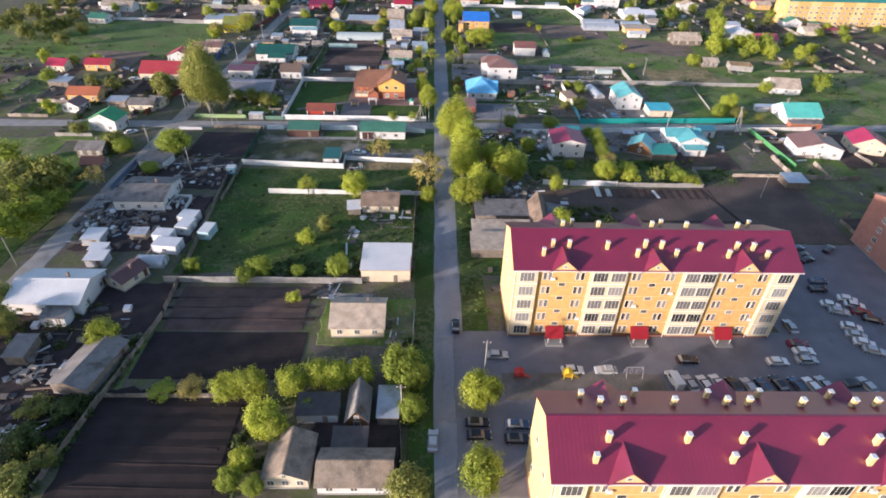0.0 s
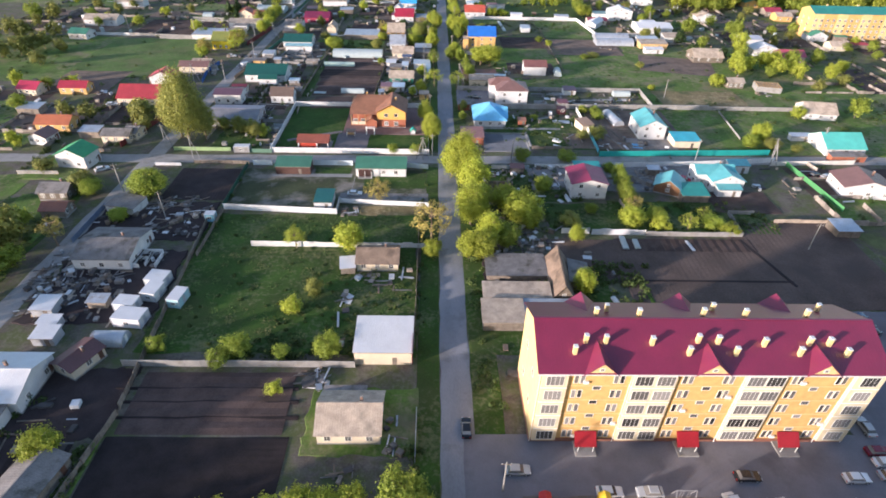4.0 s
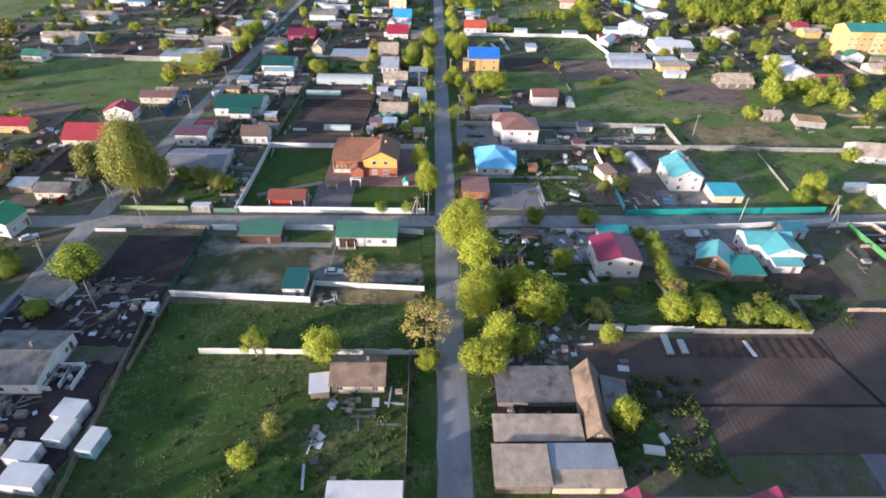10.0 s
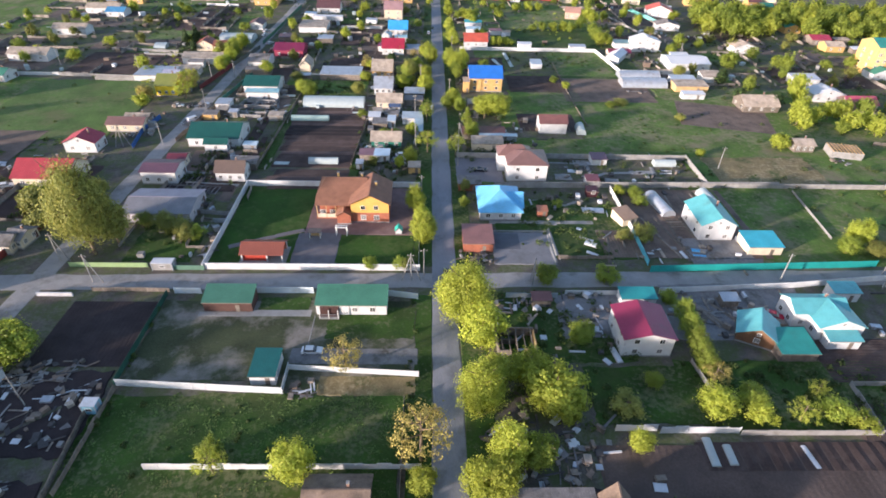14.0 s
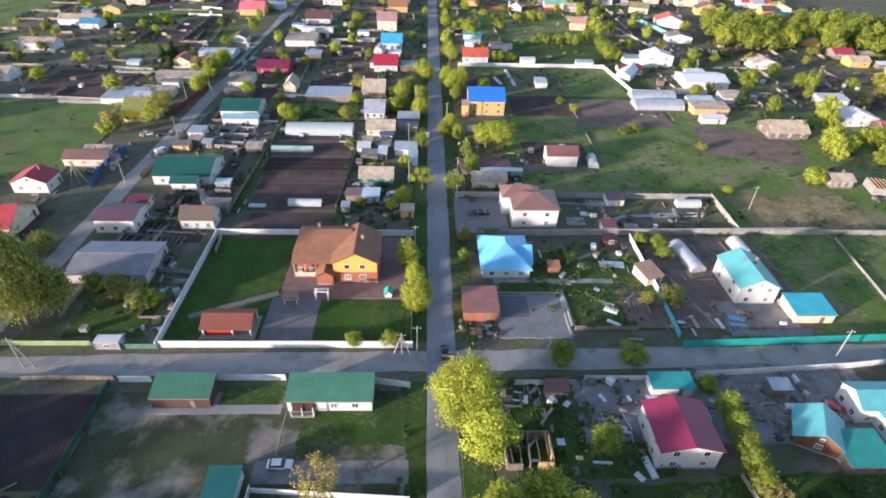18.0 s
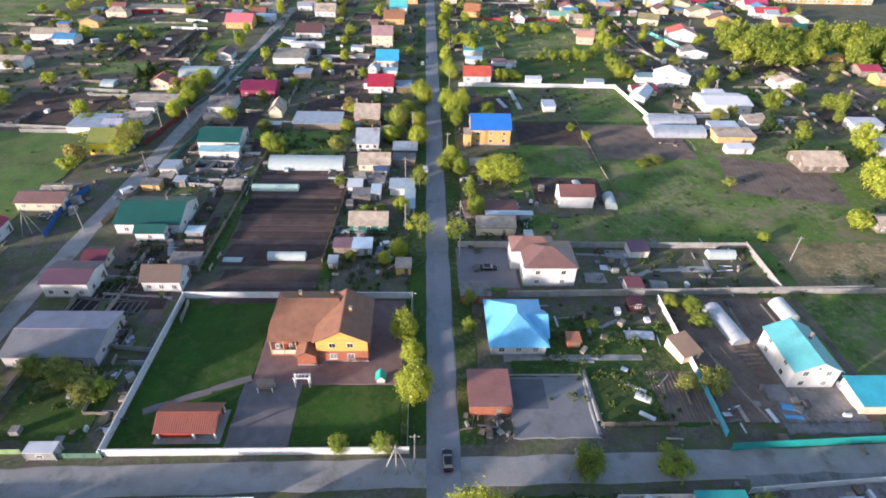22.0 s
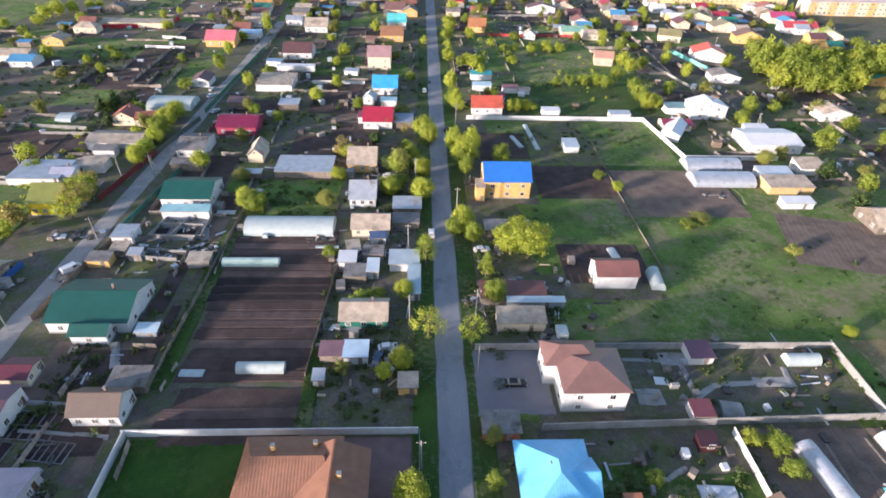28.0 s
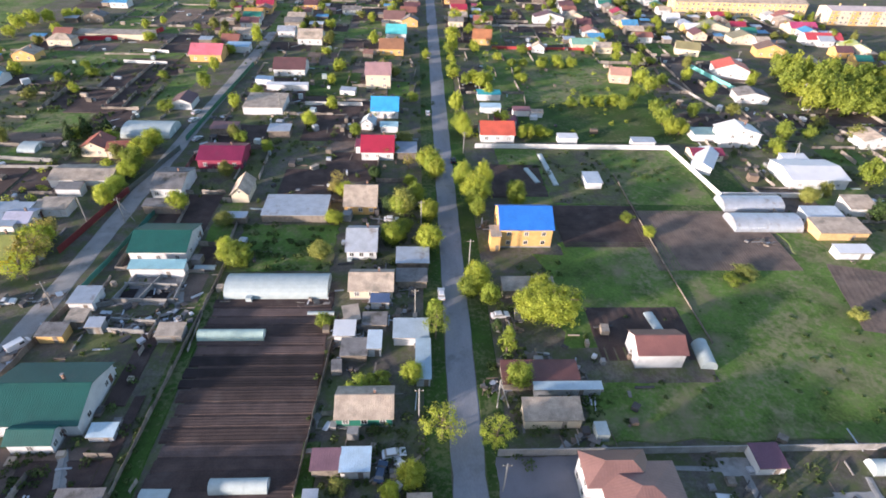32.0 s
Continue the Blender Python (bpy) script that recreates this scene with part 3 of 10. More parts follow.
def trunk_mesh(kind, variant):
    """Tapered trunk with limbs reaching into a unit crown: trunk foot at 0, crown from z 0.5 up."""
    def make():
        rng = random.Random(variant * 31 + len(kind))
        v, f = [], []

        def limb(p, q, r0, r1, n=5):
            p, q = Vector(p), Vector(q)
            ax = (q - p).normalized()
            u = ax.orthogonal().normalized()
            w = ax.cross(u)
            k = len(v)
            for c, r in ((p, r0), ((p + q) / 2 + u * 0.02, (r0 + r1) / 2), (q, r1)):
                v.extend([tuple(c + (u * math.cos(2 * math.pi * i / n) + w * math.sin(2 * math.pi * i / n)) * r) for i in range(n)])
            for s in range(2):
                f.extend([(k + s * n + i, k + s * n + (i + 1) % n, k + (s + 1) * n + (i + 1) % n, k + (s + 1) * n + i) for i in range(n)])
        limb((0, 0, 0), (0.02, 0.01, 1.0), 0.075, 0.05, 7)
        limb((0.02, 0.01, 1.0), (0.0, 0.03, 2.1), 0.05, 0.012, 6)
        for i in range(11):
            a, z = i * 2.4 + rng.uniform(-0.4, 0.4), rng.uniform(0.6, 1.7)
            r = rng.uniform(0.45, 0.85)
            limb((0.01, 0.01, z), (math.cos(a) * r, math.sin(a) * r, z + rng.uniform(0.2, 0.6)), 0.028, 0.006, 4)
        return mesh_of("trunk", v, f, bark, True)
    return shared(("trunk", kind, variant), make)


TREE_NAMES = {"round": "tree", "tall": "tree", "sparse": "tree", "bush": "bush", "cone": "tree", "grand": "tree", "giant": "tree"}


FAR_TREES = []


def tree(x, y, h, r, kind="round", leaf=None, label="", variant=None, group="trees"):
    """Tree of height h and crown radius r."""
    leaf = leaf or leaf_green
    if y > 400 or x > 120 or x < -106:
        FAR_TREES.append((x, y, h, r, "tall" if kind == "tall" else "cone" if kind == "cone" else "round", leaf))
        return None
    r *= 1.22 if h > 7.5 else 1.02
    rng = random.Random(int(abs(x) * 11 + abs(y) * 7))
    variant = rng.randrange(3) if variant is None else variant
    bush = kind == "bush"
    ob = thing(TREE_NAMES[kind], x, y, rng.uniform(0, 360), 0, label or ("low leafy bush in fresh spring green" if bush else "leafy tree in fresh yellow-green spring foliage"), "bush" if bush else "tree", group)
    foot = 0.05 if bush else h * (0.28 if kind in ("sparse", "grand") else 0.16)
    ch = h - foot
    piece("trunk", trunk_mesh(kind, variant), ob, 0, 0, -0.05, 0, (r, r, h / 2.15))
    piece("crown", crown_mesh(kind, variant, leaf), ob, 0, 0, foot, 0, (r, r, ch / 2))
    return ob

# ---- larger things ----


def apartment_block(x, y, L, D, h, rh, label, bays, entries, wide, pairs, stairs, dormers, stacks):
    """Five-storey slab: yellow brick with pale loggia strips, crimson ribbed roof with pedimented dormers and vent stacks."""
    ob = thing("apartment_building", x, y, 0, 0, label, "apartment building", "apartment blocks")
    crim = mat("crimson_roof_sheet", CRIMSON, 0.36, var=0.12, scale=0.3, fine=3, bump=0.04, dirt=(0.13, 0.014, 0.04), dirt_amount=0.08, spec=0.95)
    st = (h - 0.7) / 5
    yy_front = y < 60
    k = st / 2.72
    v = [(0, 0, 0), (L, 0, 0), (L, D, 0), (0, D, 0), (0, 0, h), (L, 0, h), (L, D, h), (0, D, h)]
    solid("wall_front", [(0, 0, 0), (L, 0, 0), (L, 0, h), (0, 0, h)], [(0, 1, 2, 3)], brick_orange, ob)
    solid("wall_back", [(L, D, 0), (0, D, 0), (0, D, h), (L, D, h)], [(0, 1, 2, 3)], brick_orange, ob)
    solid("wall_side", [(0, D, 0), (0, 0, 0), (0, 0, h), (0, D / 2, h + rh), (0, D, h)], [(0, 1, 2, 3, 4)], brick_yellow, ob)
    solid("wall_side", [(L, 0, 0), (L, D, 0), (L, D, h), (L, D / 2, h + rh), (L, 0, h)], [(0, 1, 2, 3, 4)], brick_yellow, ob)
    over = 0.5
    for s in (-1, 1):
        B = D / 2
        vv, ff = slab(-over, L + over, (B + s * (B + over), h - rh * over / B), (B, h + rh), 0.12, 0.010, 0.6)
        solid("roof_slope", vv, ff, crim, ob)
    piece("ridge_cap", bevelled(crim), ob, L / 2, D / 2, h + rh + 0.1, 0, (L + 1, 0.4, 0.1))
    piece("gutter", bevelled(frame_white), ob, L / 2, -over - 0.06, h - rh * over / (D / 2) - 0.12, 0, (L + 1, 0.14, 0.14))
    plinth = mat("brown_plinth_tiles", (0.22, 0.10, 0.07), 0.7, var=0.2, fine=8)
    piece("plinth", bevelled(plinth), ob, L / 2, D / 2, -0.1, 0, (L + 0.16, D + 0.16, 1.1))
    pale = brick_yellow
    cream = mat("cream_loggia_cladding", (0.63, 0.545, 0.375), 0.7, var=0.08, fine=5)
    for a, b in bays:
        piece("loggia_strip", bevelled(cream), ob, (a + b) / 2, -0.22, 0.9, 0, (b - a, 0.5, h - 1.3))
    for s in range(1, 5):
        for a, b in bays:
            piece("floor_band", bevelled(frame_white), ob, (a + b) / 2, -0.26, 0.65 + s * st, 0, (b - a + 0.06, 0.5, 0.16))
        piece("floor_band", bevelled(pale), ob, L / 2, -0.01, 0.7 + s * st, 0, (L, 0.08, 0.14))
    for s in range(5):
        z = 1.35 + s * st
        plain = yy_front and s < 3
        for u in wide:
            far_window(ob, u, -0.48, z, 2.9, 1.75 * k, 0) if plain else window(ob, u, -0.48, z, 2.9, 1.75 * k, 0, False, 3, gl=loggia_glass)
        for u in pairs:
            for du in (-0.5, 0.5):
                far_window(ob, u + du, 0, z, 0.8, 1.5 * k, 0) if plain else window(ob, u + du, 0, z, 0.8, 1.5 * k, 0, False, 0)
        if s < 4:
            for u in stairs:
                window(ob, u, 0, z + 1.5 * k, 1.4, 0.95, 0, False, 0)
        for yy in (D * 0.3, D * 0.7):
            window(ob, 0, yy, z, 1.2, 1.4, -90, True, 1) if s in (1, 3) else None
    for m, u in enumerate(pairs):
        for s in range(5):
            if (m * 5 + s * 3) % 4 == 0:
                piece("air_conditioner", bevelled(frame_white), ob, u + 1.1, -0.2, 1.5 + s * st, 0, (0.8, 0.35, 0.55))
    for u in entries:
        block("porch_canopy", tin((0.28, 0.014, 0.02)), ob, u, -1.1, 2.2, 3.8, 2.7, 0.14, rx=46)
        for dx in (-1.3, 1.3):
            piece("porch_post", rod(frame_white), ob, u + dx, -2.3, 0, 0, (0.12, 0.12, 1.6))
        piece("porch_step", bevelled(concrete), ob, u, -1.6, 0, 0, (3.6, 3.2, 0.35))
        piece("entrance_door", bevelled(mat("brown_door", (0.12, 0.06, 0.04), 0.6)), ob, u, -0.04, 0.35, 0, (1.3, 0.1, 2.1))
    for u in dormers:
        hw, dh = 2.6, 2.5
        f0 = h - 0.25
        solid("pediment", [(u - hw, -0.35, f0), (u + hw, -0.35, f0), (u, -0.35, f0 + dh), (u - hw, -0.2, f0), (u + hw, -0.2, f0), (u, -0.2, f0 + dh)],
              [(0, 1, 2), (5, 4, 3), (0, 3, 4, 1), (1, 4, 5, 2), (2, 5, 3, 0)], brick_yellow, ob)
        back = (f0 + dh - h) / rh * D / 2
        for s in (-1, 1):
            p = [(u, -0.7, f0 + dh + 0.12), (u + s * (hw + 0.45), -0.7, f0 - 0.25), (u, back + 0.6, f0 + dh + 0.12), (u + s * (hw + 0.45), -0.3, f0 - 0.25)]
            q = [(a, b, c - 0.1) for a, b, c in p]
            solid("dormer_slope", p + q, [(0, 1, 3, 2), (4, 6, 7, 5), (0, 4, 5, 1), (1, 5, 7, 3), (2, 3, 7, 6)], crim, ob)
        window(ob, u, -0.36, f0 + 0.6, 0.8, 0.7, 0, False, 0)
        for s in (-1, 1):
            p = [(u, D + 0.7, f0 + dh), (u + s * (hw + 0.4), D + 0.7, f0 - 0.25), (u, D - back - 0.6, f0 + dh), (u + s * (hw + 0.4), D + 0.3, f0 - 0.25)]
            q = [(a, b, c - 0.1) for a, b, c in p]
            solid("dormer_slope", p + q, [(0, 1, 3, 2), (4, 6, 7, 5), (0, 4, 5, 1), (1, 5, 7, 3), (2, 3, 7, 6)], crim, ob)
    for u, vy, hh in stacks:
        z = h + rh * (1 - abs(vy - D / 2) / (D / 2)) - 0.3
        c = block("roof_vent", brick_yellow, ob, u, vy, z, 0.62, 0.62, hh)
        piece("cowl", bevelled(frame_white), c, 0, 0, 1.0, 0, (1.16, 1.16, 0.06))
    for u in [b[0] - 0.25 for b in bays] + [bays[-1][1] + 0.25]:
        piece("downpipe", rod(frame_white), ob, u, -0.12, 0, 0, (0.13, 0.13, h))
    return ob


CAR_PARTS = {}


def car(x, y, rz, col, label, van=False, z=0.0):
    key = (col, van)
    if key in CAR_PARTS:
        o = copy_thing(CAR_PARTS[key], pose(x, y, z, 0, 0, rz))
        return tagged(o, label)
    ob = thing("car", x, y, rz, z, label, "car", "parked cars")
    p = mat("car_paint_%02x%02x%02x" % tuple(int(c * 255) for c in col), col, 0.25, 0.1, var=0.04, bump=0, spec=0.6)
    W = 0.86
    if van:
        side = [(-2.3, 0.3), (2.35, 0.3), (2.35, 0.9), (1.7, 1.15), (1.2, 1.95), (-2.25, 2.0), (-2.3, 0.3)][:-1]
        cab = None
    else:
        side = [(-2.15, 0.3), (2.15, 0.3), (2.18, 0.62), (1.95, 0.78), (0.95, 0.92), (-1.7, 0.95), (-2.15, 0.85)]
    n = len(side)
    v = [(a, s * W * (1 if 0.4 < b < 1.2 else 0.93), b) for s in (-1, 1) for a, b in side]
    f = [tuple(range(n - 1, -1, -1)), tuple(range(n, 2 * n))] + [(i, (i + 1) % n, n + (i + 1) % n, n + i) for i in range(n)]
    body = solid("body", v, f, p, ob)
    if van:
        v = [(1.68, -0.8, 1.2), (1.68, 0.8, 1.2), (1.25, 0.72, 1.88), (1.25, -0.72, 1.88), (1.72, -0.8, 1.2), (1.72, 0.8, 1.2), (1.29, 0.72, 1.88), (1.29, -0.72, 1.88)]
        solid("windscreen", v, [(4, 5, 6, 7), (3, 2, 1, 0), (0, 1, 5, 4), (2, 3, 7, 6), (1, 2, 6, 5), (3, 0, 4, 7)], glass, body)
        for s in (-1, 1):
            block("side_window", glass, body, 0.6, s * 0.845, 1.2, 0.9, 0.05, 0.5)
    else:
        def cabin(a0, a1, b0, b1, z0, z1, w0, w1, nm, m, par):
            v = [(a0, -w0, z0), (a1, -w0, z0), (a1, w0, z0), (a0, w0, z0), (b0, -w1, z1), (b1, -w1, z1), (b1, w1, z1), (b0, w1, z1)]
            solid(nm, v, [(0, 1, 5, 4), (1, 2, 6, 5), (2, 3, 7, 6), (3, 0, 4, 7), (4, 5, 6, 7)], m, par)
        cabin(-1.75, 1.0, -1.3, 0.35, 0.9, 1.36, 0.82, 0.66, "glasshouse", glass, body)
        cabin(-1.32, 0.36, -1.25, 0.25, 1.35, 1.44, 0.68, 0.62, "roof", p, body)
    def wheel():
        v, f = [], []
        for r, w in ((0.32, 0.11), (0.19, 0.125)):
            k = len(v)
            v += [(math.cos(2 * math.pi * i / 12) * r, yy, math.sin(2 * math.pi * i / 12) * r) for yy in (-w, w) for i in range(12)]
            f += [tuple(range(k, k + 12)), tuple(range(k + 23, k + 11, -1))] + [(k + i, k + 12 + i, k + 12 + (i + 1) % 12, k + (i + 1) % 12) for i in range(12)]
        me = mesh_of("wheel", v, f, black)
        me.materials.append(chrome)
        for p in list(me.polygons)[14:]:
            p.material_index = 1
        return me
    wm = shared("wheel", wheel)
    for a in (-1.35, 1.38):
        for s in (-1, 1):
            piece("wheel", wm, ob, a, s * 0.78, 0.32)
    lamp = mat("headlight_glass", (0.7, 0.7, 0.68), 0.15, var=0.02, bump=0)
    tail = mat("tail_lamp", (0.4, 0.02, 0.02), 0.2, var=0.02, bump=0)
    for s in (-1, 1):
        block("headlight", lamp, body, 2.1 if not van else 2.28, s * 0.62, 0.55, 0.16, 0.34, 0.16)
        block("tail_light", tail, body, -2.13 if not van else -2.27, s * 0.64, 0.6, 0.1, 0.3, 0.18)
    CAR_PARTS[key] = ob
    return ob


POLE = {}


def pole(x, y, rz=0.0, h=8.5, brace=0, lean=0.0):
    """Concrete utility pole with cross arm and insulators, some with raking struts."""
    key = (h, brace)
    lab = "grey concrete utility pole with cross arm" + (" and raking strut" if brace else "")
    if key in POLE:
        return copy_thing(POLE[key], pose(x, y, 0, lean, 0, rz))
    ob = thing("utility_pole", x, y, rz, 0, lab, "utility pole", "utility poles")
    piece("pole", rod(concrete, 6), ob, 0, 0, -0.2, 0, (0.3, 0.3, h))
    piece("cross_arm", bevelled(wood_grey), ob, 0, 0, h - 0.9, 0, (1.7, 0.12, 0.12))
    for a in (-0.7, 0.7):
        piece("insulator", rod(frame_white, 6), ob, a, 0, h - 0.8, 0, (0.1, 0.1, 0.22))
    for i in range(brace):
        s = 1 if i == 0 else -1
        piece("strut", rod(concrete, 6), ob, s * 2.4, 0, -0.1, 0, (0.26, 0.26, h - 0.9), ry=-s * 17)
    POLE[key] = ob
    return ob


def wire(p, q, sag=0.7, n=10):
    """An overhead cable as a thin hanging tube."""
    p, q = Vector(p), Vector(q)
    v, f = [], []
    side = (q - p).cross(Vector((0, 0, 1))).normalized()
    r = 0.022
    for i in range(n + 1):
        s = i / n
        c = p.lerp(q, s) - Vector((0, 0, 4 * sag * s * (1 - s)))
        v += [c + side * r, c - side * r, c + Vector((0, 0, r * 1.6))]
    for i in range(n):
        k = 3 * i
        f += [(k, k + 3, k + 4, k + 1), (k + 1, k + 4, k + 5, k + 2), (k + 2, k + 5, k + 3, k)]
    ob = solid("overhead_cable", [tuple(c) for c in v], f, black)
    return tagged(ob, "thin dark overhead cable between poles", "cable", "overhead cables")


def greenhouse(x, y, L, W, H, rz=0.0, film=None, label="", hoops=True):
    """Tunnel greenhouse: film skin over hoops, with end walls. Length along local x."""
    ob = thing("greenhouse", x, y, rz, 0, label or "white plastic tunnel greenhouse with arched hoops", "greenhouse", "greenhouses")
    film = film or film_plastic
    n, m = 12, max(2, int(L / 1.6))
    v, f = [], []
    for j in range(m + 1):
        for i in range(n + 1):
            a = math.pi * i / n
            k = 1 - (0.008 if 0 < j < m and j % 2 else 0)
            v.append((-L / 2 + L * j / m, -math.cos(a) * W / 2 * k, (math.sin(a) ** 0.8) * H * k))
    for j in range(m):
        for i in range(n):
            k = j * (n + 1) + i
            f.append((k, k + n + 1, k + n + 2, k + 1))
    solid("film", v, f, film, ob)
    for j in (0, m):
        e = [v[j * (n + 1) + i] for i in range(n + 1)]
        solid("end_wall", e, [tuple(range(n + 1))], film, ob)
    hoop = []
    if hoops:
        for j in range(0, m + 1):
            vv, ff = [], []
            xx = -L / 2 + L * j / m
            for i in range(n + 1):
                a = math.pi * i / n
                for dr, dx in ((0.0, -0.04), (0.03, 0), (0.0, 0.04)):
                    vv.append((xx + dx, -math.cos(a) * (W / 2 + dr), (math.sin(a) ** 0.8) * (H + dr)))
            for i in range(n):
                for c in range(2):
                    k = 3 * i + c
                    ff.append((k, k + 1, k + 4, k + 3))
            solid("hoop", vv, ff, film, ob)
    piece("base_board", bevelled(wood_grey), ob, 0, -W / 2 - 0.03, 0, 0, (L, 0.06, 0.3))
    piece("base_board", bevelled(wood_grey), ob, 0, W / 2 + 0.03, 0, 0, (L, 0.06, 0.3))
    piece("door", bevelled(frame_white), ob, L / 2 + 0.02, 0, 0.05, 0, (0.05, 0.8, min(1.8, H * 0.8)))
    return ob


def container(x, y, w, d, h, material, rz=0.0, label="white metal site cabin"):
    ob = thing("site_cabin", x, y, rz, 0, label, "cabin", "site cabins")
    piece("body", bevelled(material), ob, 0, 0, 0.15, 0, (w, d, h - 0.15))
    piece("roof", bevelled(white_sheet), ob, 0, 0, h, 0, (w + 0.15, d + 0.15, 0.1))
    for sx in (-1, 1):
        for sy in (-1, 1):
            piece("corner_post", bevelled(zinc), ob, sx * w / 2, sy * d / 2, 0, 0, (0.14, 0.14, h))
    piece("door", bevelled(zinc), ob, w / 2 + 0.02, 0, 0.2, 0, (0.05, 0.9, h * 0.8))
    window(ob, 0, -d / 2, h * 0.4, min(1.2, w * 0.5), 0.8, 0)
    return ob


def heap_mesh(ob, rest):
    """Loose boards and blocks of several materials as one uncounted heap."""
    vs, fs, slots = [], [], []
    for i, (v, f) in enumerate(rest.values()):
        fs.extend([tuple(len(vs) + q for q in face) for face in f])
        vs.extend(v)
        slots.extend([i] * len(f))
    if vs:
        o = solid("rubble", vs, fs, MATS[next(iter(rest))], ob)
        for key in list(rest)[1:]:
            o.data.materials.append(MATS[key])
        o.data.polygons.foreach_set("material_index", slots)
        tagged(o, kind="stuff")


def junk(x, y, w, d, n, seed, label="untidy heap of old boards, sheets and crates"):
    """A heap of salvaged boards, sheet and blocks."""
    rng = random.Random(seed)
    ob = thing("scrap_heap", x, y, 0, 0, label, "scrap heap", "scrap heaps")
    mats = (wood_grey, wood_grey, concrete, zinc, asbestos_dark, asbestos_dark, felt, wood_grey, old_brown_roof, felt, white_sheet)
    rest = {}
    for i in range(n):
        k, m = rng.random(), rng.choice(mats)
        px, py = rng.uniform(-w / 2, w / 2), rng.uniform(-d / 2, d / 2)
        if k < 0.5:
            nm, size, pz = "board", (rng.uniform(1.5, 4.5), rng.uniform(0.15, 0.4), 0.06 + rng.random() * 0.06), rng.uniform(0, 0.5)
            turn = (0, rng.uniform(-6, 6), rng.choice((0, 90, 0, 90, 30)) + rng.uniform(-15, 15))
        elif k < 0.75:
            nm, size, pz = "sheet", (rng.uniform(1, 2.6), rng.uniform(0.8, 1.6), 0.05), rng.uniform(0, 0.7)
            turn = (rng.uniform(-14, 14), rng.uniform(-12, 12), rng.uniform(0, 180))
        else:
            nm, size, pz = "crate", (rng.uniform(0.5, 1.5), rng.uniform(0.5, 1.4), rng.uniform(0.3, 1.1)), 0
            turn = (0, 0, rng.uniform(0, 90))
        if i < 6 and y < 330:
            block(nm, m, ob, px, py, pz, *size, turn[2], rx=turn[0], ry=turn[1])
        else:
            mm = pose(px, py, pz, *turn) @ Matrix.Diagonal((*size, 1))
            v, f = rest.setdefault(m.name, ([], []))
            f.extend([tuple(len(v) + q for q in face) for face in CUBE_F])
            v.extend([tuple(mm @ Vector(c)) for c in CUBE])
    heap_mesh(ob, rest)
    return ob


brick_red_pale = mat("pale_pink_brick", (0.36, 0.18, 0.15), 0.9, var=0.15, scale=0.8, fine=9, bump=0.25)


def ruin(x, y):
    """Roofless timber shell with broken walls."""
    ob = thing("ruined_house", x, y, 0, 0, "roofless burnt shell of a small timber house", "ruin")
    for px, py, sx, sy, hh in ((-4, 0, 0.25, 6, 2.2), (4, 0, 0.25, 6, 2.0), (0, 3, 8, 0.25, 2.5), (-2.6, -3, 2.6, 0.25, 1.8), (2.6, -3, 2.6, 0.25, 2.2), (0, 0, 0.2, 5.6, 1.7), (-2, 0.5, 3.6, 0.2, 1.5)):
        block("wall", wood_fresh if px > 2 else wood_grey, ob, px, py, 0, sx, sy, hh)
    for i in range(5):
        block("beam", wood_grey, ob, -3.2 + i * 1.6, 0, 2.0, 0.18, 6, 0.16, rx=(-6, 3, 8, -3, 5)[i])
    return ob


def roofless(x, y, w, d, h, wall, label):
    """Broken walls of a shed without its roof, some rafters left."""
    ob = thing("ruined_shed", x, y, 0, 0, label, "ruin")
    rng = random.Random(int(x * 5 + y))
    for px, py, sx, sy in ((0, d / 2, w, 0.25), (-w / 2, 0, 0.25, d), (w / 2, 0, 0.25, d), (-w * 0.28, -d / 2, w * 0.4, 0.25), (w * 0.1, 0, 0.2, d * 0.8), (-w * 0.2, d * 0.1, w * 0.5, 0.2)):
        block("wall", wall, ob, px, py, 0, sx, sy, h * rng.uniform(0.6, 1.05))
    for i in range(4):
        block("rafter", mat("charred_timber", (0.07, 0.06, 0.05), 0.95, var=0.3, bump=0.2), ob, -w * 0.45 + w * 0.22 * i, 0, h * 0.95, 0.16, d * rng.uniform(0.7, 1.0), 0.14, rng.uniform(-12, 12), rx=rng.uniform(-8, 8))
    return ob


def timber_frame(x, y):
    ob = thing("unfinished_house", x, y, -12, 0, "unfinished block house with bare roof joists", "unfinished house")
    for px, py, sx, sy in ((-5, 0, 0.3, 7), (5, 0, 0.3, 7), (0, 3.4, 10, 0.3), (0, -3.4, 10, 0.3)):
        block("wall", concrete, ob, px, py, 0, sx, sy, 2.6)
    for i in range(9):
        block("joist", wood_fresh, ob, -4.8 + i * 1.2, 0, 2.62, 0.15, 7.6, 0.18)
    return ob


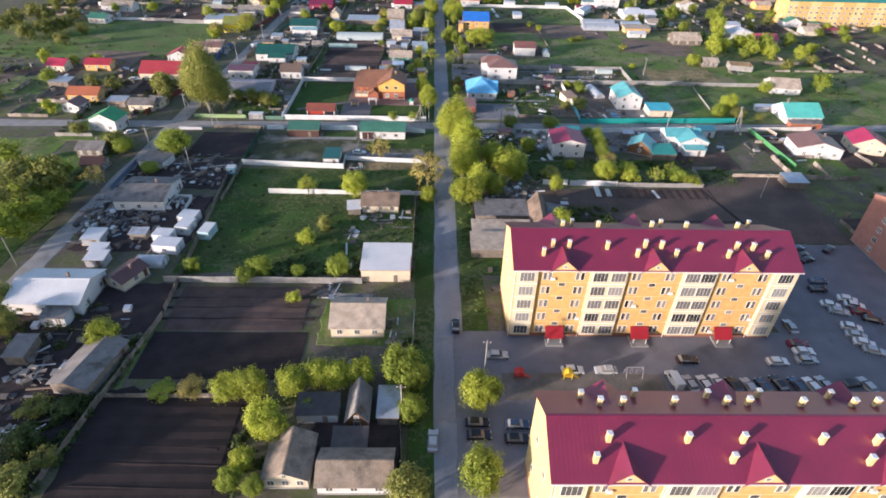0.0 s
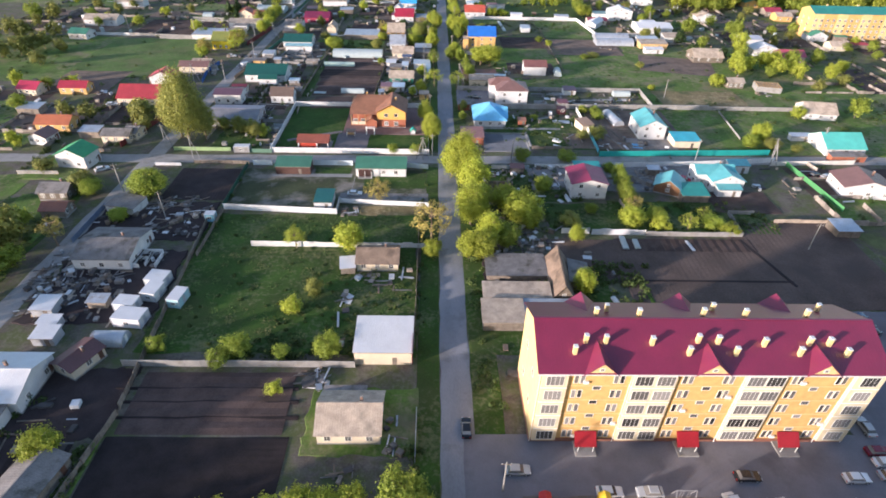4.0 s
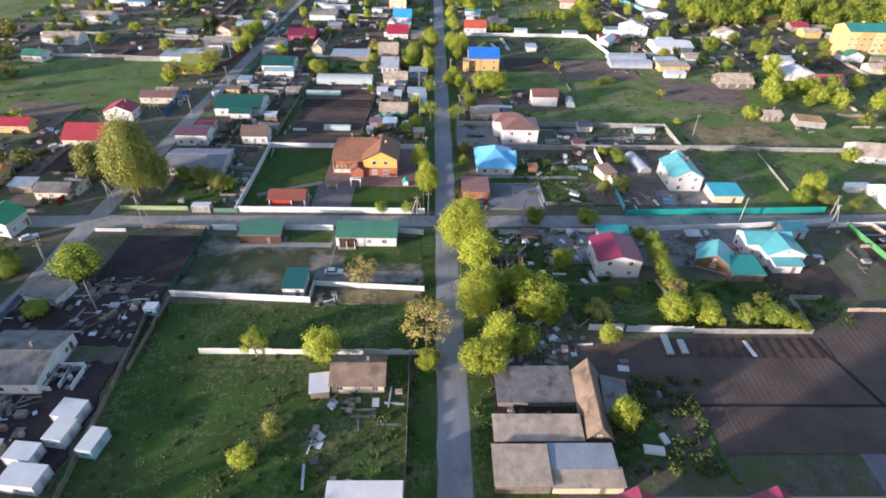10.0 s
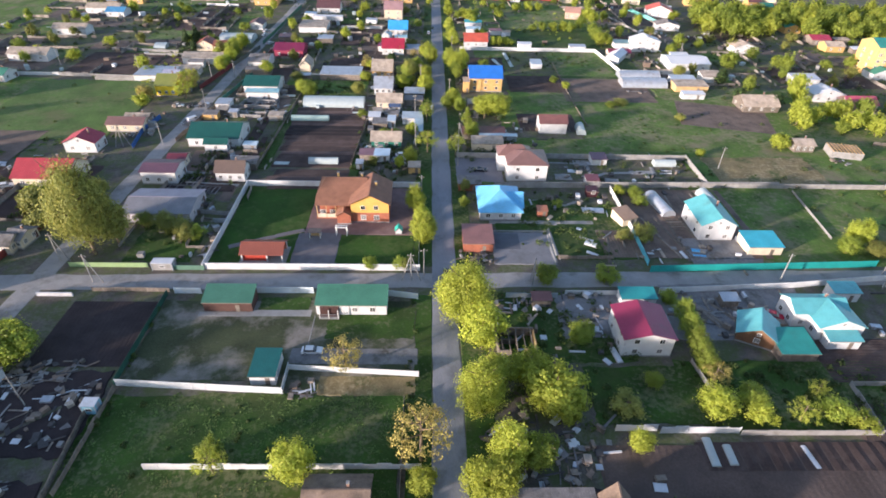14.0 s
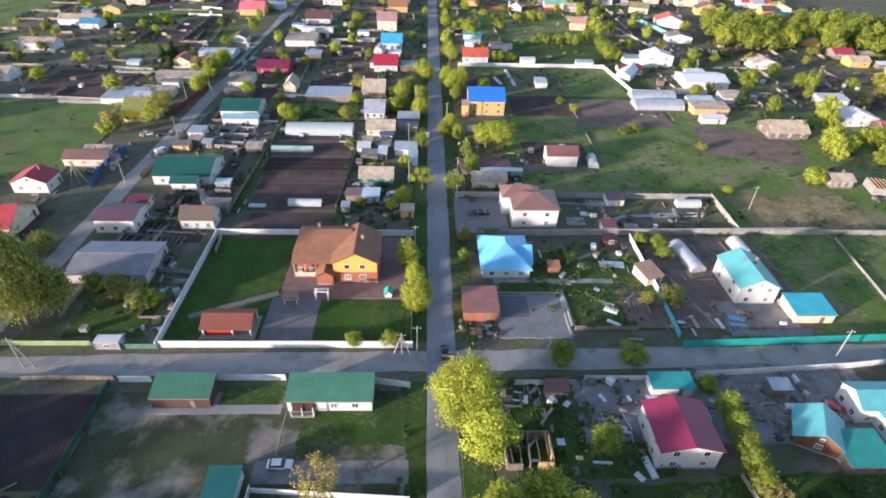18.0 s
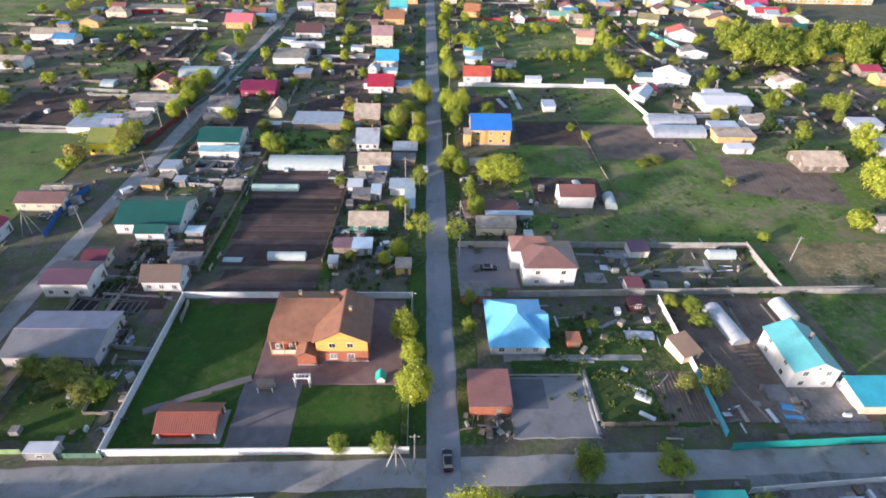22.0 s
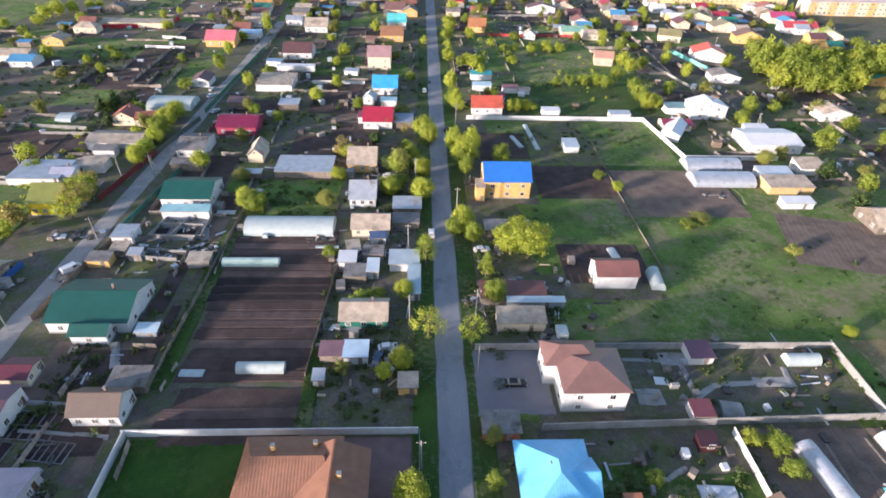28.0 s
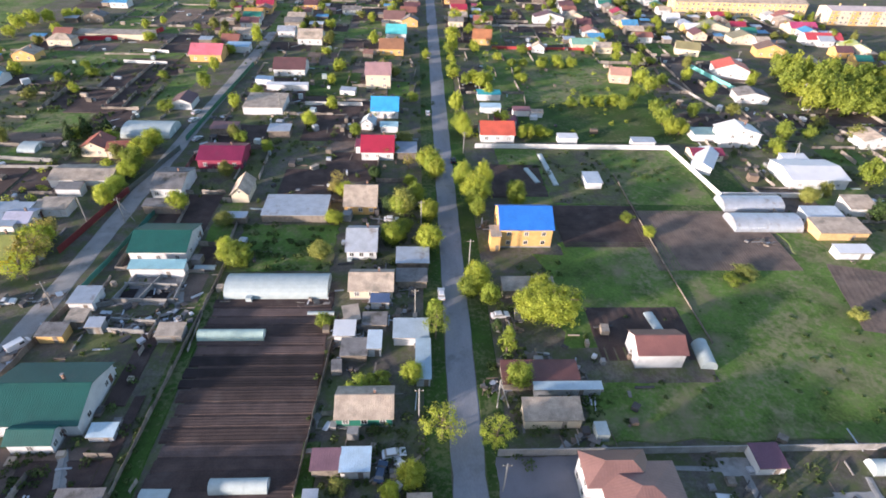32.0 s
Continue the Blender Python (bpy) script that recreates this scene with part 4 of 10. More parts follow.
def brick_house(x, y):
    """L-shaped brick house with a brown tiled roof: hipped left wing, verandah and a two-storey cross gable; x, y is the gable's left front corner."""
    ob = thing("brick_house", x, y, 0, 0, "large red brick house with brown tiled roof and orange gable", "house", "village houses")
    tile = mat("brown_roof_tiles", (0.235, 0.115, 0.072), 0.6, var=0.2, scale=0.6, fine=6, bump=0.3)
    orange = mat("orange_gable_cladding", (0.66, 0.38, 0.10), 0.7, var=0.1)
    hip_block(ob, 15.2, 10.2, 6.05, 2.95, tile, brick_red, 0.6, -2.0, 9.8, inset=2.4)
    gable_block(ob, 10.4, 12.2, 6.3, 2.7, tile, brick_red, "y", 0.6, 5.2, 6.1, gable=orange, gap=0.35)
    block("cladding_band", orange, ob, 5.2, -0.03, 3.3, 10.4, 0.1, 3.0)
    for u in (3.3, 6.9):
        window(ob, u, -0.01, 1.0, 1.5, 1.5, 0)
        window(ob, u, -0.09, 4.3, 1.3, 1.3, 0, False)
    v, f = slab(-10.2, 0.0, (1.4, 4.5), (4.3, 6.1), 0.1, 0.02, 0.4)
    solid("verandah_roof", v, f, tile, ob)
    for dx in (-9.8, -7.2, -4.6):
        block("verandah_post", wood_fresh, ob, dx, 1.9, 0, 0.2, 0.2, 4.4)
    block("verandah_rail", CREAM, ob, -7.2, 1.9, 0.4, 5.2, 0.12, 1.2)
    block("verandah_floor", brick_red, ob, -5.2, 3.2, 0, 9.8, 3.0, 0.4)
    gable_block(ob, 3.8, 3.8, 3.0, 1.1, tile, brick_red, "y", 0.4, -2.0, 0.9)
    for u in (-8.4, -5.6):
        window(ob, u, 3.0, 1.0, 1.6, 1.3, 0)
    for cx_, cy_, cz_ in ((-4.6, 11.4, 8.0), (6.6, 6.4, 7.9), (2.0, 12.6, 7.0)):
        chimney(ob, cx_, cy_, cz_, 1.6, brick_orange, 0.6)
    for yy in (3.5, 6.5, 9.5):
        window(ob, 10.2, yy, 1.1, 1.3, 1.4, 90)
    return ob


def pavilion(x, y):
    """Open brick barbecue pavilion with brown ribbed roof on posts."""
    ob = thing("garden_pavilion", x, y, 0, 0, "open garden pavilion with red-brown roof on white posts", "pavilion")
    roof = tin((0.27, 0.09, 0.06))
    B, A, top, rh = 3.0, 5.2, 2.5, 1.5
    for s in (-1, 1):
        v, f = slab(-A - 0.3, A + 0.3, (s * (B + 0.4), top - 0.2), (0, top + rh), 0.1, 0.05, 0.4)
        solid("roof_slope", v, f, roof, ob)
    piece("ridge_cap", bevelled(roof), ob, 0, 0, top + rh + 0.06, 0, (2 * A + 0.6, 0.3, 0.08))
    for px in (-A + 0.2, 1.2, A - 0.2):
        for py in (-B + 0.2, B - 0.2):
            block("post", white_concrete, ob, px, py, 0, 0.3, 0.3, top)
    block("rear_wall", brick_red, ob, 0, B - 0.3, 0, 2 * A - 0.6, 0.2, top)
    block("side_wall", mat("red_painted_boards", (0.40, 0.05, 0.03), 0.7), ob, -1.9, -B + 0.5, 0, 6.0, 0.2, 1.9)
    block("plinth", concrete, ob, 0, -0.2, 0, 2 * A + 1.4, 2 * B + 1.4, 0.12)
    return ob


def gate_arch(x, y, m, label):
    ob = thing("pergola", x, y, 0, 0, label, "pergola")
    for px in (-1.4, 1.4):
        for py in (-0.5, 0.5):
            block("post", m, ob, px, py, 0, 0.22, 0.22, 2.6)
    for py in (-0.5, 0.5):
        block("beam", m, ob, 0, py, 2.6, 3.4, 0.2, 0.2)
    for i in range(5):
        block("slat", m, ob, -1.4 + i * 0.7, 0, 2.8, 0.12, 1.5, 0.1)
    return ob


def garden_table(x, y):
    ob = thing("covered_bench", x, y, 0, 0, "small roofed garden bench with dark top", "bench")
    block("roof", felt, ob, 0, 0, 2.1, 3.4, 2.0, 0.12, rx=8)
    for px in (-1.4, 1.4):
        for py in (-0.8, 0.8):
            block("post", frame_white, ob, px, py, 0, 0.14, 0.14, 2.1)
    block("seat", wood_fresh, ob, 0, 0.3, 0.42, 2.6, 0.5, 0.08)
    block("backrest", wood_fresh, ob, 0, 0.6, 0.5, 2.6, 0.08, 0.5)
    return ob


def wishing_well(x, y):
    ob = thing("well_house", x, y, 0, 0, "little garden well house with green roof", "well")
    gable_block(ob, 1.6, 1.6, 1.5, 0.8, tin((0.03, 0.35, 0.28)), WHITE, "y", 0.3)
    return ob


def blue_house(x, y):
    """White house under a bright blue roof with hips and a raised front gablet; x, y is the foot of the front wall's middle."""
    ob = thing("house", x, y, 0, 0, "white house with bright sky-blue hipped metal roof", "house", "village houses")
    roof = tin((0.15, 0.46, 0.74))
    hip_block(ob, 11.6, 14.0, 3.0, 3.9, roof, WHITE, 0.6, 0, 7.0)
    gable_block(ob, 6.0, 8.0, 3.1, 2.5, roof, WHITE, "x", 0.5, 3.4, 6.5)
    for u in (-3.6, 0, 3.6):
        window(ob, u, 0, 1.0, 1.3, 1.3, 0)
    for u in (3.0, 7.0, 11.0):
        window(ob, -5.8, u, 1.0, 1.2, 1.3, -90)
    chimney(ob, -1.0, 8.0, 4.8, 1.4, brick_red)
    return ob


def far_block(x, y, L, D, h, rh, wall_a, wall_b, roof, label):
    """A larger block seen from afar, with its storeys of windows and a gable roof."""
    ob = thing("apartment_building", x, y, 0, 0, label, "apartment building", "apartment blocks")
    gable_block(ob, L, D, h, rh, roof, wall_a, "x", 0.5, L / 2, D / 2, gap=0.8)
    n = int(L / 3.4)
    st = int(h / 2.9)
    for i in range(0, n, 4):
        block("wall_strip", wall_b, ob, (i + 0.9) * L / n, -0.05, 0, L / n * 1.7, 0.12, h)
    for s in range(st):
        for i in range(n):
            far_window(ob, (i + 0.5) * L / n, -0.12, 1.1 + s * 2.85, 1.5, 1.5, 0)
        for yy in (D * 0.3, D * 0.7):
            far_window(ob, 0, yy, 1.1 + s * 2.85, 1.4, 1.5, -90)
    for i in range(4):
        chimney(ob, L * (i + 0.6) / 4.2, D * 0.62, h + rh * 0.5, 1.8, brick_yellow, 0.8)
    return ob


def stand_of_trees(name, rows, label, category, seed):
    """Trees that nobody could count, far off: trunks and leafy crowns in one mesh a leaf colour; rows of x, y, height, radius, shape, leaf."""
    ob = thing(name, 0, 0, 0, 0, label, category, "", "stuff")
    rng = np.random.RandomState(seed)
    heaps = {}
    tv, tf = [], []
    for x, y, h, r, shape, leaf in rows:
        v, n = leaf_cloud(rng.randint(10000), 38, 34, shape, 0.128, 0.36)
        foot = h * 0.16
        heaps.setdefault(leaf.name, []).append(v * np.array([r, r, (h - foot) / 2]) + np.array([x, y, foot]))
        k = len(tv)
        for zz, rr in ((-0.05, 0.022 * h), (h * 0.7, 0.008 * h)):
            tv.extend([(x + math.cos(a * 1.2566) * rr, y + math.sin(a * 1.2566) * rr, zz) for a in range(5)])
        tf.extend([(k + a, k + (a + 1) % 5, k + 5 + (a + 1) % 5, k + 5 + a) for a in range(5)])
    tagged(solid("trunk", tv, tf, bark, ob), kind="stuff")
    for key, vs in heaps.items():
        v = np.concatenate(vs)
        m = len(v) // 3
        me = bpy.data.meshes.new("crown")
        me.vertices.add(3 * m), me.loops.add(3 * m), me.polygons.add(m)
        me.vertices.foreach_set("co", v.ravel())
        me.loops.foreach_set("vertex_index", np.arange(3 * m))
        me.polygons.foreach_set("loop_start", np.arange(0, 3 * m, 3))
        me.polygons.foreach_set("loop_total", np.full(m, 3))
        me.update()
        me.materials.append(MATS[key])
        cr = new("crown", me)
        cr.parent = ob
        tagged(cr, kind="stuff")
    return ob


def forest(x0, y0, x1, y1, n):
    """A grove of tall broadleaf trees standing close together."""
    rng = random.Random(int(x0 + y1))
    rows = []
    while len(rows) < n:
        px, py = rng.uniform(x0, x1), rng.uniform(min(y0, y1), max(y0, y1))
        if all((px - a[0]) ** 2 + (py - a[1]) ** 2 > 16 for a in rows) or rng.random() < 0.02:
            rows.append((px, py, rng.uniform(9, 13), rng.uniform(3.8, 5.4), rng.choice(("round", "tall", "round")), rng.choice((leaf_green, leaf_green, leaf_yellow))))
    stand_of_trees("grove", rows, "dense grove of tall trees in yellow-green leaf", "grove", 7)


def scrub(x0, y0, x1, y1, n, leaf, seed, h=1.9, r=1.7, flat=0.0, label="thick unkempt garden scrub and hedging", name="scrub"):
    """Uncounted low growth over a stretch of ground: one mesh of leaf clumps."""
    rng = np.random.RandomState(seed)
    cs = np.stack([rng.uniform(x0, x1, n), rng.uniform(y0, y1, n), np.zeros(n)], 1)
    size = rng.uniform(0.4, 1.0, n) ** 1.5
    k = 46
    c = np.repeat(cs, k, 0)
    s = np.repeat(size, k)
    u = rng.normal(0, 1, (n * k, 3))
    u /= np.linalg.norm(u, axis=1)[:, None]
    u[:, 2] = np.abs(u[:, 2])
    c = c + u * (rng.uniform(0.5, 1.0, n * k) * s)[:, None] * np.array([r, r, h])
    nrm = u * (1 - flat) + rng.normal(0, 0.5 - 0.3 * flat, u.shape) + np.array([0, 0, 1.0]) * flat
    c[:, 2] += 0.02
    a = np.cross(nrm, rng.normal(0, 1, u.shape))
    a /= np.linalg.norm(a, axis=1)[:, None]
    b = np.cross(nrm, a)
    b /= np.linalg.norm(b, axis=1)[:, None]
    q = (rng.uniform(0.12, 0.28, n * k) * (0.6 + 0.6 * s) * min(1.3, r))[:, None]
    v = np.stack([c - a * q, c + a * q * 0.5 + b * q * 0.8, c + a * q * 0.5 - b * q * 0.8], 1).reshape(-1, 3)
    m = n * k
    me = bpy.data.meshes.new(name)
    me.vertices.add(3 * m), me.loops.add(3 * m), me.polygons.add(m)
    me.vertices.foreach_set("co", v.ravel())
    me.loops.foreach_set("vertex_index", np.arange(3 * m))
    me.polygons.foreach_set("loop_start", np.arange(0, 3 * m, 3))
    me.polygons.foreach_set("loop_total", np.full(m, 3))
    me.update()
    me.materials.append(leaf)
    return tagged(new(name, me), label, "scrub", "", "stuff")


def tufts(x0, y0, x1, y1, n, leaf, seed, label="uneven tufts of meadow grass"):
    return scrub(x0, y0, x1, y1, n, leaf, seed, 0.12, 1.7, 0.9, label, "grass_tufts")


def filler_street(x, y0, y1, side, seed, lot=17.0, depth=9.0):
    """A row of village houses with sheds and garden trees along a street, alternating in size and colour."""
    rng = random.Random(seed)
    roofs = [tin((0.33, 0.03, 0.06)), asbestos, asbestos_dark, tin((0.13, 0.06, 0.06)), zinc, tin((0.03, 0.18, 0.13)), tin((0.26, 0.11, 0.08)), asbestos, tin((0.08, 0.26, 0.45)), white_sheet]
    words = ["crimson metal", "pale asbestos", "dark slate", "dark brown metal", "dull zinc", "green metal", "red-brown metal", "tan asbestos", "blue metal", "white metal"]
    y = y0
    while y < y1:
        i = rng.randrange(len(roofs))
        wl, wn = rng.choice(((WHITE, "white"), (CREAM, "cream"), (WHITE, "whitewashed"), (brick_orange, "orange brick"), (wood_grey, "weathered timber")))
        house(x + rng.uniform(-2, 2), y + rng.uniform(-2, 2), rng.uniform(8, 11), rng.uniform(7, 9.5), rng.uniform(2.8, 3.6), rng.uniform(1.4, 2.4), roofs[i], wl,
              ridge=rng.choice("xxy"), front=2, left=1, right=0, label="%s village house with a %s roof" % (wn, words[i]))
        j = rng.randrange(len(roofs))
        shed(x + side * rng.uniform(11, 16), y + rng.uniform(-4, 4), rng.uniform(4, 9), rng.uniform(3, 5), 2.4, 0.4, roofs[j], wood_grey, label="timber garden shed with a %s roof" % words[j])
        if rng.random() < 0.6:
            sheet_ground("garden", x + side * 8 - 9 + side * 12, y - 7, x + side * 8 + 9 + side * 12, y + 7, rng.choice((grass_wild, soil, soil, grass_garden)), 0.02, "kitchen garden behind the house", 0.5)
        tree(x + side * rng.uniform(4, 20), y + rng.uniform(4, 9), rng.uniform(4, 7), rng.uniform(2, 3), rng.choice(("round", "tall", "bush")), rng.choice((leaf_yellow, leaf_green, leaf_olive)))
        y += lot * rng.uniform(0.8, 1.25)


def bed_cover(x, y, L, w, rz, h, m, label):
    """A low arched or boxed cover lying along its length."""
    ob = thing("garden_cover", x, y, rz, 0, label, "garden cover", "garden covers")
    v, f, n = [], [], 8
    for j in range(7):
        for i in range(n + 1):
            a = math.pi * i / n
            v.append((-L / 2 + L * j / 6, -math.cos(a) * w / 2, 0.12 + math.sin(a) ** 0.6 * h * (1 - 0.08 * (j % 2))))
    for j in range(6):
        f += [(j * (n + 1) + i, (j + 1) * (n + 1) + i, (j + 1) * (n + 1) + i + 1, j * (n + 1) + i + 1) for i in range(n)]
    f += [tuple(range(n, -1, -1)), tuple(range(6 * (n + 1), 7 * (n + 1)))]
    solid("cover", v, f, m, ob)
    block("edge_board", wood_grey, ob, 0, -w / 2 - 0.04, 0, L, 0.06, 0.2)
    block("edge_board", wood_grey, ob, 0, w / 2 + 0.04, 0, L, 0.06, 0.2)
    return ob


def framed_beds(x, y, w, d, nx, ny, rz, label):
    """Rows of dark beds inside low pale kerbs."""
    ob = thing("framed_beds", x, y, rz, 0.12, label, "garden beds", "framed garden beds")
    cw, cd = w / nx, d / ny
    for i in range(nx):
        for j in range(ny):
            px, py = -w / 2 + cw * (i + 0.5), -d / 2 + cd * (j + 0.5)
            block("bed_soil", soil_dark, ob, px, py, -0.1, cw - 0.5, cd - 0.5, 0.2)
    for i in range(nx + 1):
        block("kerb", gravel, ob, -w / 2 + cw * i, 0, -0.12, 0.22, d + 0.2, 0.3)
    for j in range(ny + 1):
        block("kerb", gravel, ob, 0, -d / 2 + cd * j, -0.12, w + 0.2, 0.2, 0.28)
    return ob


def play_frame(x, y, k):
    """Playground pieces: a red play house, a yellow climber, a metal swing."""
    col = ((0.55, 0.04, 0.03), (0.75, 0.50, 0.03), (0.35, 0.35, 0.36))[k]
    lab = ("small red wooden play house on the playground", "yellow climbing frame on the playground", "grey metal swing frame on the playground")[k]
    ob = thing("play_frame", x, y, 0, 0, lab, "play frame", "playground")
    m = mat("play_paint_%d" % k, col, 0.5, var=0.08, bump=0.02)
    if k < 2:
        for dx in (-0.8, 0.8):
            for dy in (-0.6, 0.6):
                block("post", m, ob, dx, dy, 0, 0.12, 0.12, 1.9)
        block("platform", m, ob, 0, 0, 0.8, 1.7, 1.3, 0.1)
        for s in (-1, 1):
            block("roof_panel", m, ob, s * 0.45, 0, 1.9, 1.15, 1.5, 0.06, ry=s * 32)
        block("slide", m, ob, 1.6, 0, 0.42, 1.7, 0.5, 0.06, ry=28)
    else:
        for dx in (-1.6, 1.6):
            for s in (-1, 1):
                piece("leg", rod(m, 6), ob, dx, s * 0.9, 0, 0, (0.09, 0.09, 2.5), rx=s * 20)
        block("top_bar", m, ob, 0, 0, 2.3, 3.4, 0.09, 0.09)
        for dx in (-0.6, 0.6):
            block("seat", wood_grey, ob, dx, 0, 0.5, 0.5, 0.25, 0.05)
            for e in (-0.2, 0.2):
                block("chain", m, ob, dx + e, 0, 0.55, 0.03, 0.03, 1.75)
    return ob


def patchwork(x0, y0, x1, y1, seed, lot=(15, 24)):
    """Back gardens: lots of grass, tilled soil and trodden earth side by side, some with a shed-like heap or a row of shrubs."""
    rng = random.Random(seed)
    kinds = ((grass_wild, "rough garden grass"), (soil, "tilled kitchen garden"), (grass_garden, "weedy garden grass"), (grass_garden, "weedy garden grass"), (yard_dirt, "trodden garden earth"), (soil_light, "dry garden soil"), (soil, "tilled kitchen garden"))
    rails = []
    far = y0 >= 335 or min(abs(x0), abs(x1)) > 105
    lots = {}
    x = x0
    while x < x1 - 4:
        w = rng.uniform(*lot)
        y = y0
        while y < y1 - 4:
            d = rng.uniform(lot[0] * 0.7, lot[1])
            m, words = rng.choice(kinds)
            if far:
                LAYER[0] += 0.05
                v, f = lots.setdefault(m.name, ([], []))
                a, b, c, e, z = x + 0.4, y + 0.4, min(x + w, x1) - 0.4, min(y + d, y1) - 0.4, 0.006 + 0.0011 * LAYER[0]
                k, q = len(v), 6
                rim = [(a + (c - a) * i / q, b) for i in range(q)] + [(c, b + (e - b) * i / q) for i in range(q)] + [(c - (c - a) * i / q, e) for i in range(q)] + [(a, e - (e - b) * i / q) for i in range(q)]
                rim = [(px + rng.uniform(-0.4, 0.4), py + rng.uniform(-0.4, 0.4)) for px, py in rim]
                v.extend([(px, py, z) for px, py in rim] + [(px + (0.2 if px > (a + c) / 2 else -0.2), py + (0.2 if py > (b + e) / 2 else -0.2), -0.05) for px, py in rim])
                f.append(tuple(range(k, k + 4 * q)))
                f.extend([(k + i, k + 4 * q + i, k + 4 * q + (i + 1) % (4 * q), k + (i + 1) % (4 * q)) for i in range(4 * q)])
            elif m in (soil, soil_dark, soil_light):
                plot(x + 0.5, y + 0.5, min(x + w, x1) - 0.5, min(y + d, y1) - 0.5, m, rng.choice("xy"), rng.uniform(1.0, 2.4), 0.03, "kitchen garden plot of bare tilled soil", z=0.004)
            else:
                sheet_ground("garden", x + 0.4, y + 0.4, min(x + w, x1) - 0.4, min(y + d, y1) - 0.4, m, 0.004, words + " between village lots", 0.5, n=6)
            if rng.random() < 0.5 and (x < -105 or y > 300):
                tree(x + rng.uniform(2, w - 2), y + rng.uniform(2, d - 2), rng.uniform(3.5, 7), rng.uniform(1.8, 3.2), rng.choice(("round", "tall")), rng.choice((leaf_yellow, leaf_green, leaf_olive)))
            if rng.random() < 0.5:
                rails.append((x, y, x, min(y + d, y1)))
            if rng.random() < 0.35:
                rails.append((x, y, min(x + w, x1), y))
            if rng.random() < 0.5:
                rails.append((x + w * 0.5, y + 1, x + w * rng.uniform(0.4, 0.6), y + d * 0.8))
            y += d
        x += w
    for key, (v, f) in lots.items():
        tagged(solid("gardens", v, f, MATS[key]), "far garden lots of " + key.replace("_", " "), "ground", "", "structure")
    v, f = [], []
    for a, b, c, e in rails:
        L = math.hypot(c - a, e - b)
        h = rng.uniform(0.9, 1.6)
        for k in range(int(L / 2.4)):
            if rng.random() < 0.1:
                continue
            s = (k + 0.5) * 2.4 / L
            mm = pose(a + (c - a) * s, b + (e - b) * s, 0, 0, rng.uniform(-2, 2), math.degrees(math.atan2(e - b, c - a)) + rng.uniform(-3, 3)) @ Matrix.Diagonal((2.34, 0.09, h * rng.uniform(0.85, 1.1), 1))
            f.extend([tuple(len(v) + q for q in face) for face in CUBE_F])
            v.extend([tuple(mm @ Vector(q)) for q in CUBE])
    if v:
        tagged(solid("garden_fences", v, f, fence_boards), "weathered board fences between garden lots", "fence", "", "stuff")


def clutter(x0, y0, x1, y1, n, seed, label="scattered garden odds and ends, boards and boxes"):
    """Uncountable small things lying about in yards: boards, boxes, sheets, stones."""
    rng = random.Random(seed)
    ob = thing("yard_clutter", (x0 + x1) / 2, (y0 + y1) / 2, 0, 0, label, "yard clutter", "", "stuff")
    W, D = (x1 - x0) / 2, (y1 - y0) / 2
    kinds = (wood_grey, wood_grey, concrete, zinc, asbestos_dark, felt, wood_grey, old_brown_roof, felt, asbestos) + ((white_sheet, film_plastic) if y0 > 250 else (white_sheet,))
    rest = {}
    for i in range(n):
        m = rng.choice(kinds)
        k = rng.random()
        if k < 0.45:
            size = (rng.uniform(1.5, 5), rng.uniform(0.15, 0.5), rng.uniform(0.1, 0.5))
        elif k < 0.8:
            size = (rng.uniform(0.5, 1.8), rng.uniform(0.5, 1.8), rng.uniform(0.3, 1.5))
        elif y0 > 250:
            size = (rng.uniform(1.5, 3.5), rng.uniform(1.2, 2.6), rng.uniform(1.2, 2.2))
        else:
            size = (rng.uniform(1.0, 2.4), rng.uniform(0.8, 1.6), rng.uniform(0.15, 0.9))
        mm = pose(rng.uniform(-W, W), rng.uniform(-D, D), 0, 0, 0, rng.choice((0, 90, 0, 90, 45)) + rng.uniform(-8, 8)) @ Matrix.Diagonal((*size, 1))
        v, f = rest.setdefault(m.name, ([], []))
        f.extend([tuple(len(v) + q for q in face) for face in CUBE_F])
        v.extend([tuple(mm @ Vector(c)) for c in CUBE])
    heap_mesh(ob, rest)
    return ob


def porch_niche(x, y):
    """A dark red timber porch under the eaves: floor, posts, rail and back panel."""
    ob = thing("porch", x + 1.4, y + 1.0, 0, 0, "dark red timber porch under the green roof", "porch")
    red = mat("dark_red_porch_boards", (0.060, 0.030, 0.026), 0.8, var=0.2, scale=1.0, fine=7, bump=0.2)
    block("back_panel", red, ob, 0, -0.2, 0, 4.2, 0.12, 2.6)
    block("floor", concrete, ob, 0, -0.9, 0, 4.4, 1.5, 0.25)
    block("rail", red, ob, 0, -1.5, 0.8, 4.2, 0.08, 0.3)
    for dx in (-2.05, 0, 2.05):
        block("post", frame_white, ob, dx, -1.5, 0, 0.14, 0.14, 2.6)
    return ob

# ---- ground, roads ----
ground = solid("ground", [(-700, -300, 0), (800, -300, 0), (800, 1500, 0), (-700, 1500, 0)], [(0, 1, 2, 3)], yard_dirt)
tagged(ground, "village ground of trodden earth and patchy grass", "ground", "", "structure")


